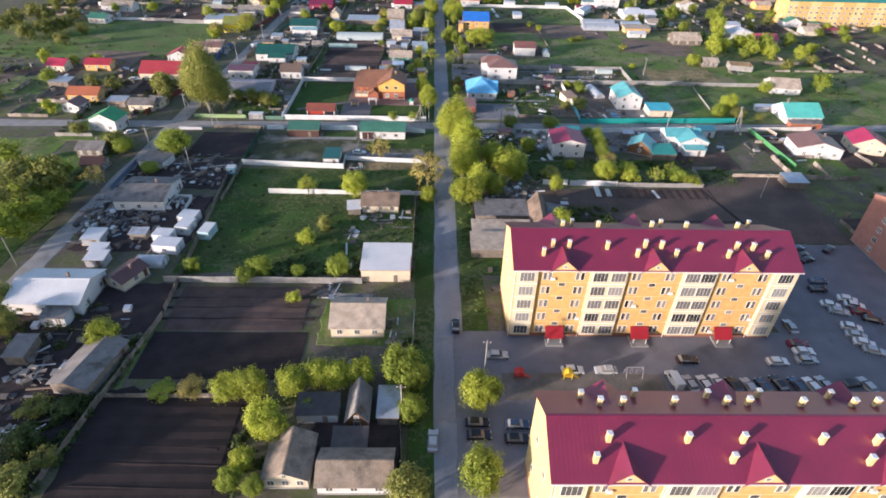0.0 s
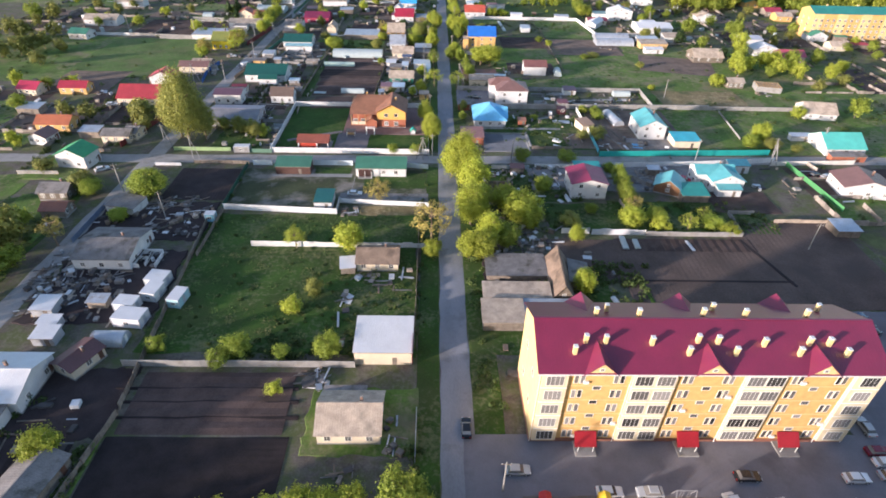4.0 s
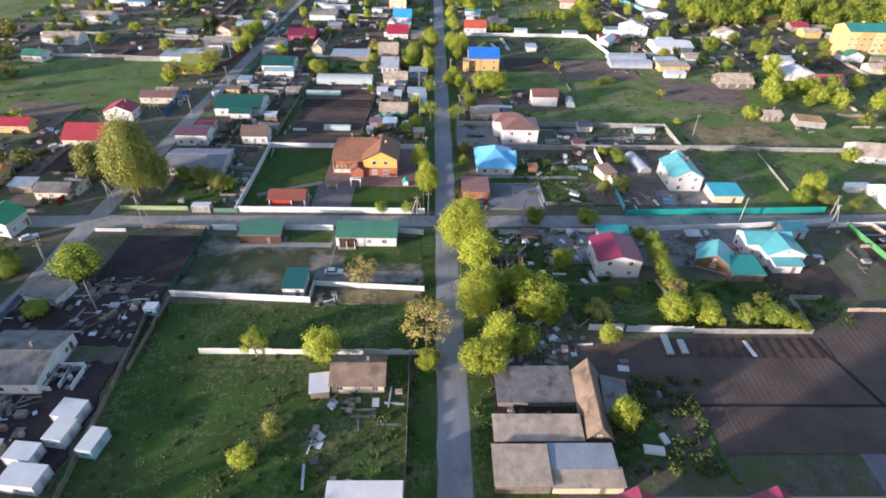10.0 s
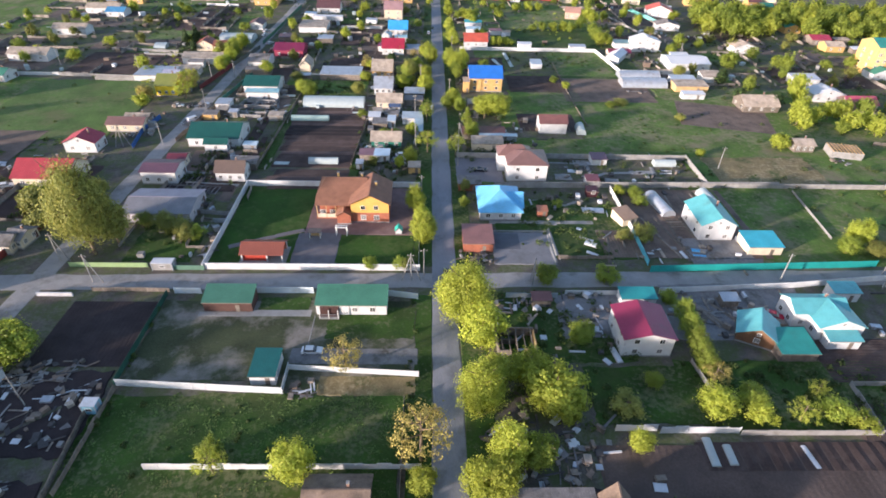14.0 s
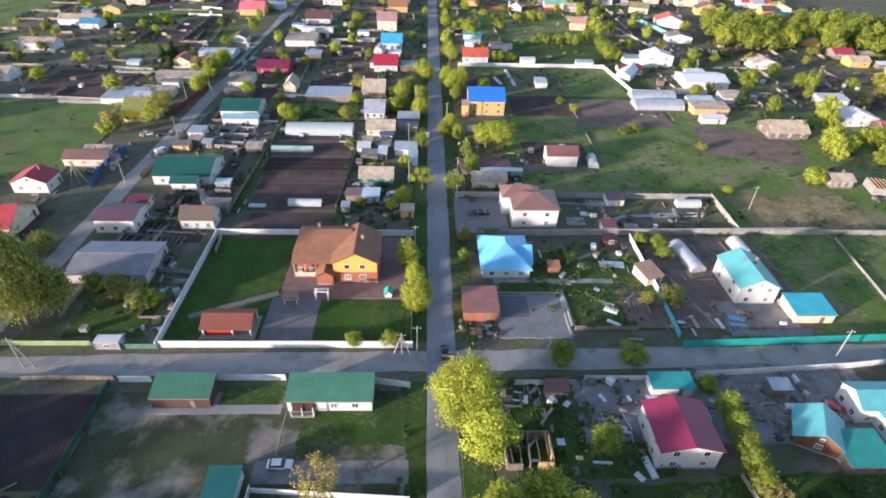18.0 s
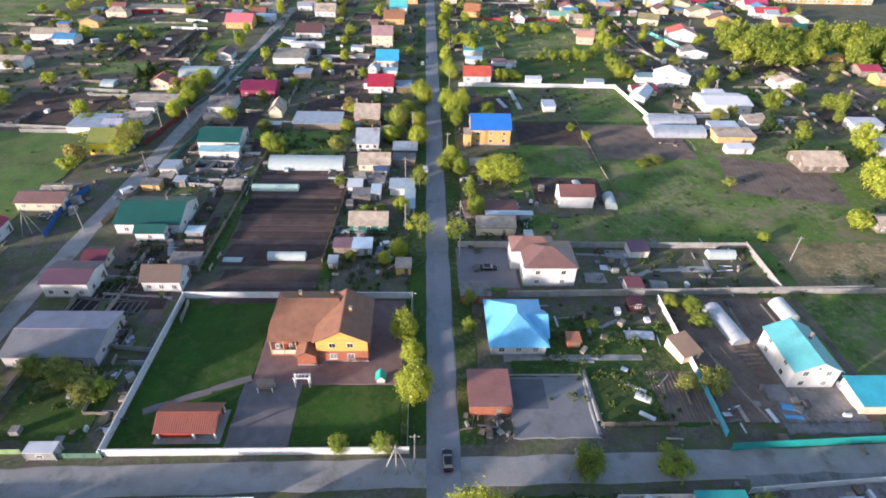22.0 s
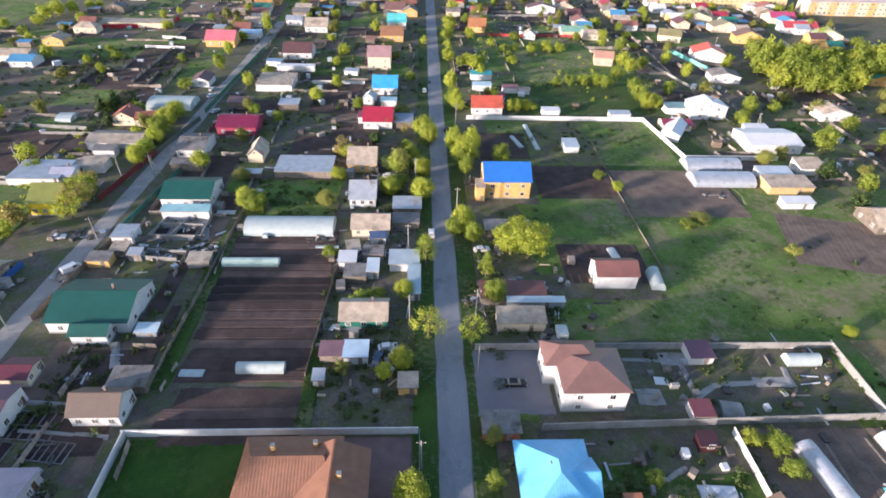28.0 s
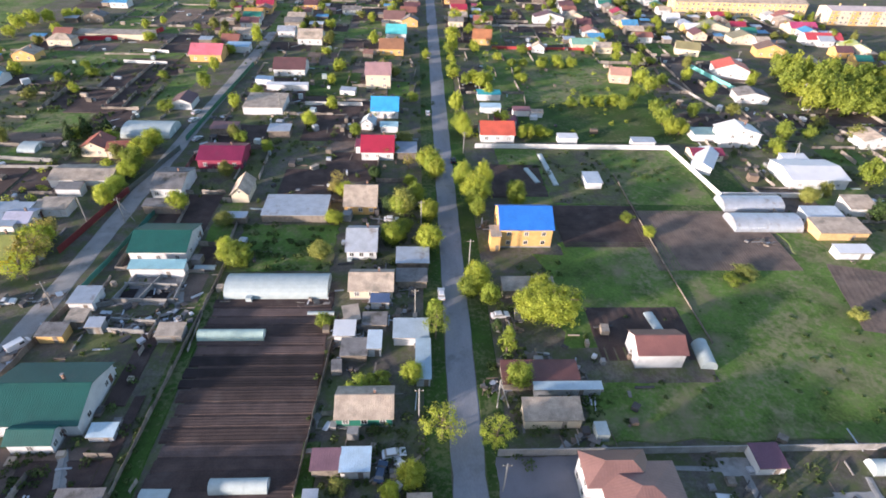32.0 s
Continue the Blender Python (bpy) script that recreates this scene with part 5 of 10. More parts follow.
def road(name, x0, y0, x1, y1, w, material, label, z=0.05, seed=3):
    """A strip of road with slightly uneven edges."""
    rng = random.Random(seed)
    if name == "garden_path":
        LAYER[0] += 1
        z += 0.0011 * LAYER[0]
    L = math.hypot(x1 - x0, y1 - y0)
    ux, uy = (x1 - x0) / L, (y1 - y0) / L
    n = max(2, int(L / 5))
    v, f = [], []
    for i in range(n + 1):
        s = L * i / n
        for side in (-1, 1):
            o = side * (w / 2 + rng.uniform(-0.25, 0.25))
            v += [(x0 + ux * s - uy * o, y0 + uy * s + ux * o, z), (x0 + ux * s - uy * (o + side * 0.3), y0 + uy * s + ux * (o + side * 0.3), -0.03)]
        v.append((x0 + ux * s, y0 + uy * s, z + 0.05))
    for i in range(n):
        k = 5 * i
        f += [(k, k + 4, k + 9, k + 5), (k + 4, k + 2, k + 7, k + 9), (k + 1, k, k + 5, k + 6), (k + 2, k + 3, k + 8, k + 7)]
    return tagged(solid(name, v, f, material), label, "road", "", "structure")


road("road", 0, -60, 0, 900, 5.6, asphalt, "straight worn grey asphalt village street")
road("road_west", -103, -50, -86, 640, 5.0, dusty_street, "dusty grey back street", 0.04)
road("road_cross", -300, 187, -3, 192.6, 5.4, dusty_street, "pale dusty cross street", 0.035)
road("road_cross_east", 3, 192.6, 330, 200, 5.4, dusty_street, "pale dusty cross street", 0.035)
WHITE, CREAM = paint((0.56, 0.565, 0.565)), paint((0.60, 0.52, 0.39))
bays = [(0.3, 4.6), (15.4, 22.6), (34.2, 40.8), (52.4, 57.2)]
rear_south = [(5.6, 2.6), (24.0, 2.5), (31.6, 2.5), (42.0, 2.5), (49.6, 2.4), (7.6, 4.3), (10.8, 4.2), (18.3, 4.0), (25.9, 4.4), (29.1, 4.2), (36.6, 3.9), (44.1, 4.1), (47.3, 4.0)]
rear_north = [(10.3, 9.6), (12.7, 11.5), (17.4, 9.2), (28.5, 9.6), (31.6, 12.4), (35.5, 9.4), (46.0, 9.4), (50.3, 12.6)]
front_south = [(7.5, 4.2), (18.0, 4.1), (25.4, 4.1), (36.0, 4.0), (43.3, 3.9), (5.5, 1.9), (23.5, 1.9), (41.6, 1.7)]
front_north = [(5.6, 12.0), (7.7, 9.9), (10.9, 9.9), (13.6, 12.6), (18.2, 10.0), (24.1, 12.3), (25.7, 10.1), (28.9, 10.1), (31.9, 12.6), (36.3, 9.8), (42.2, 12.3), (43.7, 9.8), (47.1, 9.9)]
for xx, yy, dd, vents in ((12.5, 83.9, 16.0, rear_south + rear_north), (12.2, 39.9, 14.0, front_south + front_north)):
    apartment_block(xx, yy, 55.8, dd, 18.2, 3.8, "five-storey yellow and orange brick apartment block with crimson roof", [(p * 0.97, q * 0.97) for p, q in bays], (9.5, 27.4, 45.1), (2.4, 16.7, 20.2, 34.8, 37.9, 53.2),
                    (6.4, 12.8, 23.9, 30.5, 41.7, 48.9), (9.5, 27.4, 45.1), (9.5, 27.4, 45.1), [(p, q, 1.95) for p, q in vents])

# ---- back garden lots ----
patchwork(-84, 205, -62, 300, 3)
patchwork(-84, 300, -60, 380, 4)
patchwork(-82, 380, -42, 470, 5)
patchwork(-86, 470, -20, 620, 6)
patchwork(-40, 345, -12, 480, 7)
patchwork(-200, 195, -108, 250, 8)
sheet_ground('field', -235, 262, -168, 331, grass_wild, label='broad green paddock', z=0.01, ragged=2)
patchwork(-175, 335, -106, 470, 10)
patchwork(-240, 340, -175, 500, 11)
patchwork(-180, 480, -100, 640, 12)
patchwork(100, 335, 160, 420, 13)
patchwork(100, 440, 160, 520, 14)
patchwork(160, 262, 260, 420, 15)
patchwork(10, 400, 40, 470, 16)
patchwork(40, 480, 110, 640, 17)
patchwork(8, 480, 40, 640, 18)
patchwork(115, 520, 240, 660, 19)
patchwork(112, 96, 190, 190, 20)
# ---- ground cover ----
# next three sheets: shade over the low lots put into a dark soil colour
sheet_ground('yard', -75.7, 47.8, -71.7, 89.0, soil_dark, label='yard earth with weeds, shade put into its dark colour', z=0.012, ragged=1)
sheet_ground('yard', -64.4, 46.2, -34.8, 69.3, soil_dark, label='earth round the plots, shade put into its dark colour', z=0.01, ragged=1)
sheet_ground('yard', -99, 40, -66, 93, soil_plum, label='yards of the low lots, shade put into their dark colour', z=0.008, ragged=1)
sheet_ground('garden', -200, 100, -128.5, 178, grass_wild, label='green gardens west of the back street', z=0.004, ragged=1.5)
sheet_ground('grass_bank', -128, 60, -106.5, 165, grass_lush, label='overgrown bank beside the back street', z=0.008, ragged=1)
sheet_ground('field', -640, 400, -236, 1400, grass_wild, label='open green fields beyond the village', z=0.006, ragged=8)
sheet_ground('field', 262, 120, 760, 420, grass_wild, label='open green fields beyond the village', z=0.006, ragged=8)
sheet_ground('yard', -79.5, 84, -62.2, 100.2, soil_plum, label='dark yard behind the plots', z=0.009, ragged=0.8)
sheet_ground('verge', 3.2, 66, 8.5, 188, grass_lush, label='grassy road verge', z=0.02)
sheet_ground('verge', -7.5, 30, -3.2, 187, grass_lush, label='grassy road verge', z=0.02)
sheet_ground('verge', 3.2, 198, 7.5, 520, grass_lush, label='grassy road verge', z=0.02)
sheet_ground('verge', -7.5, 198, -3.2, 520, grass_lush, label='grassy road verge', z=0.02)
sheet_ground('asphalt_yard', 0.9, 47.8, 95.1, 85.1, asphalt_yard, label='dark asphalt car park between the apartment blocks', z=0.045, ragged=0.2)
sheet_ground('asphalt_yard', 71.9, 81.9, 110.2, 118.4, asphalt_yard, label='dark asphalt car park beside the block', z=0.042, ragged=0.3)
sheet_ground('playground', 10.3, 67.0, 41.8, 73.5, mat('bare_playground_earth', (0.165, 0.145, 0.128), 0.96, var=0.3, scale=0.3, fine=3, bump=0.5, dirt=(0.12, 0.115, 0.075), dirt_amount=0.3), label='bare trodden playground strip', z=0.06)
sheet_ground('meadow', -65.4, 104.1, -8.4, 157.5, grass_lush, label='overgrown green meadow plot', z=0.025, ragged=0.8)
sheet_ground('lawn', -36.6, 104.3, -7.8, 132.9, grass_lush, label='rough grass round the old cottage', z=0.03, ragged=1.2)
plot(-62.3, 47.8, -38.2, 66.4, soil_dark, along='x', step=2.4, depth=0.14, label='dark ploughed plot with earth ridges')
plot(-61.5, 71.6, -29.6, 84.6, soil_dark, along='x', step=1.1, depth=0.03, label='freshly dug dark plot')
plot(-60.4, 84.8, -31.1, 99.4, soil_bed, along='x', step=2.6, depth=0.14, label='brown plot in broad beds')
road('furrow', -64.5, 95.1, -30.1, 95.4, 0.35, soil_dark, 'dark furrow between broad beds', 0.19)
road('furrow', -63.1, 91.9, -29.5, 92.2, 0.35, soil_dark, 'dark furrow between broad beds', 0.19)
road('furrow', -61.6, 88.4, -28.8, 88.7, 0.35, soil_dark, 'dark furrow between broad beds', 0.19)
road('furrow', -68.3, 63.4, -41.5, 62.3, 0.35, soil_dark, 'dark furrow between broad beds', 0.19)
road('furrow', -65.1, 57.3, -39.7, 56.6, 0.35, soil_dark, 'dark furrow between broad beds', 0.19)
road('furrow', -63.4, 54.1, -38.7, 53.3, 0.35, soil_dark, 'dark furrow between broad beds', 0.19)
road('furrow', -61.1, 49.7, -37.4, 49.1, 0.35, soil_dark, 'dark furrow between broad beds', 0.19)
sheet_ground('grass_strip', -62.5, 69.1, -62.1, 89.1, grass_wild, label='grass strip beside the plot', z=0.028)
sheet_ground('grass_yard', -27.2, 81.0, -7.3, 95.3, grass_wild, label='grassy cottage yard', z=0.028)
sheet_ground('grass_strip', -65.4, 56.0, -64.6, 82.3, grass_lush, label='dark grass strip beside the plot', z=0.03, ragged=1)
sheet_ground('grass_bank', -124.7, 118.2, -114.5, 166.6, grass_wild, label='rough grass along the back street', z=0.02)
plot(-84.7, 164.4, -65.1, 184.0, soil_plum, along='y', step=0.9, depth=0.03, label='dark tilled garden plot')
sheet_ground('yard', -63.9, 161.2, -6.9, 184.5, yard_sandy, label='dark weedy yard with pale sandy patches', z=0.024)
sheet_ground('lawn', -26.0, 172.5, -6.9, 182.5, grass_lush, label='mown lawn before the green-roofed house', z=0.03)
sheet_ground('lawn', -42.4, 180.4, -31.1, 185.7, grass_lush, label='small mown lawn', z=0.03)
sheet_ground('path', -44.0, 179.4, -30.3, 181.4, concrete, label='pale concrete path', z=0.05, ragged=0.05)
sheet_ground('path', -55.2, 179.3, -43.1, 180.7, concrete, label='pale concrete apron', z=0.055, ragged=0.05)
sheet_ground('path', -29.3, 170.5, -29.2, 179.5, concrete, label='pale concrete path', z=0.05, ragged=0.05)
sheet_ground('drive', -32.3, 165.3, -6.2, 169.6, gravel, label='grey concrete drive', z=0.05, ragged=0.1)
sheet_ground('garden', -25.3, 157.4, -6.4, 162.0, grass_dry, label='weedy flower bed', z=0.03)
sheet_ground('lawn', -59, 197.5, -37.8, 237, lawn_mown, label='walled green lawn', z=0.03, ragged=0.2)
sheet_ground('lawn', -27.5, 197.3, -8, 211.5, lawn_mown, label='front lawn of the brick house', z=0.032, ragged=0.2)
sheet_ground('paving', -37.5, 212, -8, 237, pavers, label='reddish paved court round the house', z=0.045, ragged=0.1)
sheet_ground('paving', -39, 197.3, -27.8, 212.3, pavers_grey, label='grey paved drive inside the gate', z=0.05, ragged=0.1)
sheet_ground('grass_yard', -74.9, 199.2, -64.3, 217.1, grass_lush, label='grassy yard of the lilac-roofed house', z=0.028)
sheet_ground('grass_yard', -80.9, 199.4, -64.8, 216.9, grass_lush, label='grassy yard', z=0.02)
plot(42.2, 118.6, 80.9, 128.4, soil_field, along='y', step=1.0, depth=0.02, label='brown ploughed field')
plot(25.7, 128.3, 84.8, 146.3, soil_field, along='y', step=1.3, depth=0.022, label='dark dug field with ridges')
plot(75.7, 118.9, 109.9, 155.6, soil_field, along='y', step=1.4, depth=0.03, label='brown ploughed field strip')
plot(44, 141.2, 82, 146.9, soil, along='y', step=2.4, depth=0.14, label='narrow dark beds along the slab fence')
sheet_ground('furrow', 43.6, 128.7, 84, 129.3, soil_dark, label='dark furrow between two fields', z=0.09, ragged=0.15)
road('garden_path', 46.2, 129.0, 47.4, 113.0, 0.9, grass_lush, 'narrow grassy balk at the field edge', 0.1)
road('garden_path', 84.0, 127.0, 78.6, 147.0, 0.9, soil_dark, 'dark furrow at the field edge', 0.1)
sheet_ground('grass_yard', 20.1, 117.4, 37.4, 133.8, grass_lush, label='weedy grass beside the old barns', z=0.026)
sheet_ground('grass_yard', 3.7, 104.5, 16.7, 112.7, grass_lush, label='grass behind the apartment block', z=0.024)
sheet_ground('garden', 12.8, 166.2, 39.8, 188.0, grass_lush, label='green garden with shrubs', z=0.026)
sheet_ground('lawn', 27.9, 151.0, 53.2, 164.8, grass_lush, label='grassy garden below the white house', z=0.03)
sheet_ground('garden', 47.6, 149.7, 92.1, 166.5, grass_lush, label='shrubby vegetable garden', z=0.027)
plot(78.6, 160.4, 97.6, 173.2, soil, along='x', label='bare brown garden soil')
sheet_ground('yard', 52.7, 173.0, 86.0, 191.6, gravel, label='grey stony yard', z=0.03)
sheet_ground('yard', 25.9, 172.8, 53.2, 187.1, gravel, label='grey yard beside the crimson-roofed house', z=0.028)
sheet_ground('yard', 13.2, 199.2, 29.0, 213.6, slab_grey, label='grey concrete slab yard', z=0.05, ragged=0.2)
sheet_ground('yard', 13.8, 205.6, 20.6, 213.0, slab_dark, label='darker new concrete slab', z=0.055, ragged=0.05)
fence(13.4, 213.9, 28.6, 213.9, 0.5, concrete, 'low concrete kerb of the slab yard', th=0.2)
sheet_ground('garden', 27.8, 201.8, 52.3, 228.8, grass_lush, label='green garden plot', z=0.026)
sheet_ground('garden', 14.9, 211.8, 35.2, 230.6, grass_lush, label='green garden plot', z=0.024)
sheet_ground('path', 13.5, 218.0, 42.9, 219.6, concrete, label='concrete path by the blue-roofed house', z=0.05, ragged=0.2)
plot(42.3, 202.3, 56.8, 214.9, soil_light, along='y', label='bare earth bed')
plot(52.7, 202.2, 88.2, 237.9, soil_light, along='y', step=3.0, depth=0.15, label='long garden beds')
sheet_ground('yard', 64.9, 199.8, 86.3, 209.9, gravel, label='bare grey yard', z=0.03)
sheet_ground('lawn', 78.5, 203.2, 121.2, 239.9, grass_lush, label='green garden lawn', z=0.027)
sheet_ground('yard', 5.0, 241.8, 19.9, 258.3, asphalt_yard, label='paved court of the white house', z=0.04, ragged=0.2)
sheet_ground('yard', 31.1, 240.8, 93.2, 259.9, yard_dirt, label='enclosed garden with paths and beds', z=0.024)
sheet_ground('yard', 5.1, 240.4, 16.3, 245.6, grass_wild, label='green strip', z=0.03)
road('garden_path', 49.0, 254.6, 49.1, 245.3, 1.1, concrete, 'narrow pale concrete garden path', 0.09)
road('garden_path', 49.1, 245.3, 45.5, 243.8, 1.1, concrete, 'narrow pale concrete garden path', 0.09)
road('garden_path', 49.1, 245.3, 53.4, 248.3, 1.2, concrete, 'narrow pale concrete garden path', 0.09)
road('garden_path', 53.4, 248.3, 62.2, 249.2, 1.2, concrete, 'narrow pale concrete garden path', 0.09)
road('garden_path', 62.2, 249.2, 70.3, 248.5, 1.2, concrete, 'narrow pale concrete garden path', 0.09)
road('garden_path', 70.3, 248.5, 70.8, 253.2, 1.2, concrete, 'narrow pale concrete garden path', 0.09)
road('garden_path', 36.8, 255.6, 46.3, 255.2, 0.8, concrete, 'narrow pale concrete garden path', 0.09)
sheet_ground('path', 44.9, 254.0, 52.7, 257.5, concrete, label='pale concrete pad', z=0.06, ragged=0.4)
sheet_ground('path', 37.1, 243.8, 42.2, 247.7, concrete, label='pale concrete pad', z=0.06, ragged=0.2)
sheet_ground('path', 62.7, 248.1, 71.1, 250.5, concrete, label='pale concrete pad', z=0.06, ragged=0.3)
road('garden_path', 17.8, 219.1, 32.4, 217.9, 1.0, concrete, 'narrow pale concrete garden path', 0.09)
road('garden_path', 29.0, 215.1, 28.8, 199.8, 0.7, concrete, 'narrow pale concrete garden path', 0.09)
road('garden_path', 64.6, 220.8, 64.4, 200.8, 0.8, wood_grey, 'narrow pale concrete garden path', 0.09)
road('garden_path', 45.4, 214.1, 43.1, 199.9, 0.6, wood_grey, 'narrow pale concrete garden path', 0.09)
road('garden_path', -67.7, 309.6, -64.2, 299.2, 1.6, concrete, 'narrow pale concrete garden path', 0.09)
road('garden_path', -71.6, 261.0, -67.2, 252.5, 1.4, concrete, 'narrow pale concrete garden path', 0.09)
road('garden_path', -79.1, 148.1, -71.9, 154.7, 0.8, yard_dirt, 'narrow pale concrete garden path', 0.09)
sheet_ground('meadow', 23.3, 260.4, 119.1, 318.1, grass_wild, label='wide green meadow with dry patches', z=0.022, ragged=2.5)
sheet_ground('meadow', 84, 200, 210, 262, grass_wild, label='wide green meadow', z=0.018, ragged=1.5)
sheet_ground('meadow', 96, 262, 190, 330, grass_wild, label='wide green meadow', z=0.02, ragged=1.5)
sheet_ground('dry_meadow', 90.7, 242.2, 127.1, 261.3, grass_dry, label='dry weedy strip of the meadow', z=0.07, ragged=0.9)
plot(53.9, 311.8, 93.6, 340.9, soil_light, along='y', label='bare brown strip field', depth=0.06)
plot(96.6, 284.9, 133.1, 310.9, soil_light, along='y', step=1.5, depth=0.03, label='brown field with pale furrows', rz=-14)
sheet_ground('meadow', 54.1, 339.0, 97.9, 378.9, grass_lush, label='green strip field', z=0.024)
sheet_ground('garden', 33, 344.8, 56, 381.6, grass_garden, label='weedy kitchen garden behind the white wall', z=0.03, ragged=0.6)
plot(31.4, 321.7, 57.4, 343.8, soil, along='x', label='dark garden plot')
plot(29.8, 280.9, 53.7, 297.7, soil, along='y', step=2, label='small dark beds')
sheet_ground('lawn', 30.2, 309.5, 60.9, 324.5, grass_wild, label='green garden', z=0.024)
sheet_ground('lawn', 18.9, 344.4, 84.3, 381.8, grass_wild, label='long green garden', z=0.024)
sheet_ground('yard', 16.5, 274.9, 53.8, 284.8, yard_dirt, label='bare yard of the plain white house', z=0.03)
plot(12.3, 348.3, 32.2, 370.2, soil, along='x', label='dark garden plot')
sheet_ground('lawn', 31.1, 387.9, 96.5, 427.0, grass_lush, label='green garden meadow behind the wall', z=0.03, ragged=1)
sheet_ground('meadow', 22.1, 421.0, 97.5, 498.0, grass_wild, label='green waste ground with scrub', z=0.024, ragged=2)
sheet_ground('field', -54.0, 252.1, -29.2, 303.1, soil, label='dark garden field under long beds', z=0.02, ragged=0.6)
sheet_ground('field', -53.4, 235.9, -28.6, 248.7, soil, label='dark garden field under long beds', z=0.02, ragged=0.6)
sheet_ground('yard', -97, 144, -66, 163, soil_plum, label='dark littered yard behind the grey house', z=0.03, ragged=1.2)
sheet_ground('yard', -94.3, 112.7, -66.5, 139.3, soil_plum, label='dark trodden scrap yard', z=0.03, ragged=1.5)
plot(-55.5, 238.6, -29.0, 241.1, soil_bed, step=0.8, depth=0.05, label='long dark vegetable bed between furrows', z=0.06)
plot(-55.1, 241.2, -28.4, 244.1, soil_bed, step=0.8, depth=0.05, label='long dark vegetable bed between furrows', z=0.06)
plot(-55.5, 250.2, -29.0, 253.1, soil_bed, step=0.8, depth=0.05, label='long dark vegetable bed between furrows', z=0.06)
plot(-55.1, 253.2, -28.4, 256.4, soil, step=0.8, depth=0.05, label='long dark vegetable bed between furrows', z=0.06)
plot(-54.8, 256.5, -28.6, 259.0, soil_bed, step=0.8, depth=0.05, label='long dark vegetable bed between furrows', z=0.06)
plot(-54.5, 259.2, -28.8, 262.0, soil_bed, step=0.8, depth=0.05, label='long dark vegetable bed between furrows', z=0.06)
plot(-55.5, 262.2, -29.0, 265.4, soil, step=0.8, depth=0.05, label='long dark vegetable bed between furrows', z=0.06)
plot(-55.1, 265.5, -28.4, 268.0, soil_bed, step=0.8, depth=0.05, label='long dark vegetable bed between furrows', z=0.06)
plot(-54.8, 268.1, -28.6, 271.0, soil_bed, step=0.8, depth=0.05, label='long dark vegetable bed between furrows', z=0.06)
plot(-55.7, 271.1, -28.8, 274.3, soil, step=0.8, depth=0.05, label='long dark vegetable bed between furrows', z=0.06)
plot(-56.7, 274.5, -29.0, 277.0, soil_dark, step=0.8, depth=0.05, label='long dark vegetable bed between furrows', z=0.06)
plot(-56.4, 277.1, -28.4, 280.0, soil_dark, step=0.8, depth=0.05, label='long dark vegetable bed between furrows', z=0.06)
plot(-56.0, 280.1, -28.6, 283.3, soil_dark, step=0.8, depth=0.05, label='long dark vegetable bed between furrows', z=0.06)
plot(-55.7, 283.4, -28.8, 285.9, soil_bed, step=0.8, depth=0.05, label='long dark vegetable bed between furrows', z=0.06)
plot(-56.7, 286.1, -29.0, 288.9, soil_bed, step=0.8, depth=0.05, label='long dark vegetable bed between furrows', z=0.06)
plot(-56.4, 289.1, -28.4, 292.3, soil, step=0.8, depth=0.05, label='long dark vegetable bed between furrows', z=0.06)
plot(-56.0, 292.4, -28.6, 294.9, soil_bed, step=0.8, depth=0.05, label='long dark vegetable bed between furrows', z=0.06)
plot(-55.7, 295.1, -28.8, 297.9, soil_bed, step=0.8, depth=0.05, label='long dark vegetable bed between furrows', z=0.06)
plot(-56.7, 298.0, -29.0, 301.2, soil, step=0.8, depth=0.05, label='long dark vegetable bed between furrows', z=0.06)
plot(-77.3, 247.4, -63.8, 259.3, soil, along='x', step=1.2, depth=0.05, label='dark garden plot behind the cottage')
sheet_ground('yard', -68.7, 270.7, -64.9, 290.5, soil, label='dark garden soil beside the house', z=0.03, ragged=0.8)
plot(-51.9, 349.1, -34.9, 365.7, soil, along='x', label='dark garden plot')
plot(-51.4, 386.7, -31.8, 420.2, soil, along='x', label='dark garden plot')
sheet_ground('lawn', -57.1, 311.8, -31.2, 332.3, grass_wild, label='shrubby green garden', z=0.024)
sheet_ground('lawn', -56.4, 430.4, -34.9, 459.8, grass_lush, label='small green garden', z=0.024)
sheet_ground('yard', -79.3, 299.3, -67.5, 314.1, gravel, label='grey paved yard', z=0.03)
plot(-63.7, 252.4, -61.7, 273.2, soil, along='x', step=1.4, label='dark garden beds')
plot(-75.1, 233.9, -63.3, 246.1, soil, along='x', step=1.6, label='narrow garden beds')
sheet_ground('field', -170, 268, -118, 328, paddock, label='broad green paddock', z=0.024, ragged=1.5)
plot(-167.6, 247.7, -140.3, 275.5, soil_light, along='x', label='brown field strip')
plot(-168.1, 336.5, -132.6, 367.8, soil, along='x', label='dark garden plot')
plot(-152.7, 333.8, -148.9, 359.4, soil_dark, along='x', label='dark garden plot')
plot(-145.5, 409.1, -123.1, 475.4, soil, along='x', label='dark garden plot')
sheet_ground('field', -193.4, 451.6, -123.3, 484.2, grass_wild, label='green strip', z=0.024)
sheet_ground('field', -182.7, 525.8, -74.9, 591.4, grass_wild, label='green fields at the village edge', z=0.024, ragged=3)
plot(-159.9, 529.9, -93.1, 571.8, soil_light, along='x', label='brown field')
sheet_ground('field', -131.3, 175.7, -115.1, 191.9, grass_wild, label='green yard', z=0.024)
sheet_ground('field', -110.3, 142.2, -107.9, 168.4, grass_wild, label='green weedy yard', z=0.024)
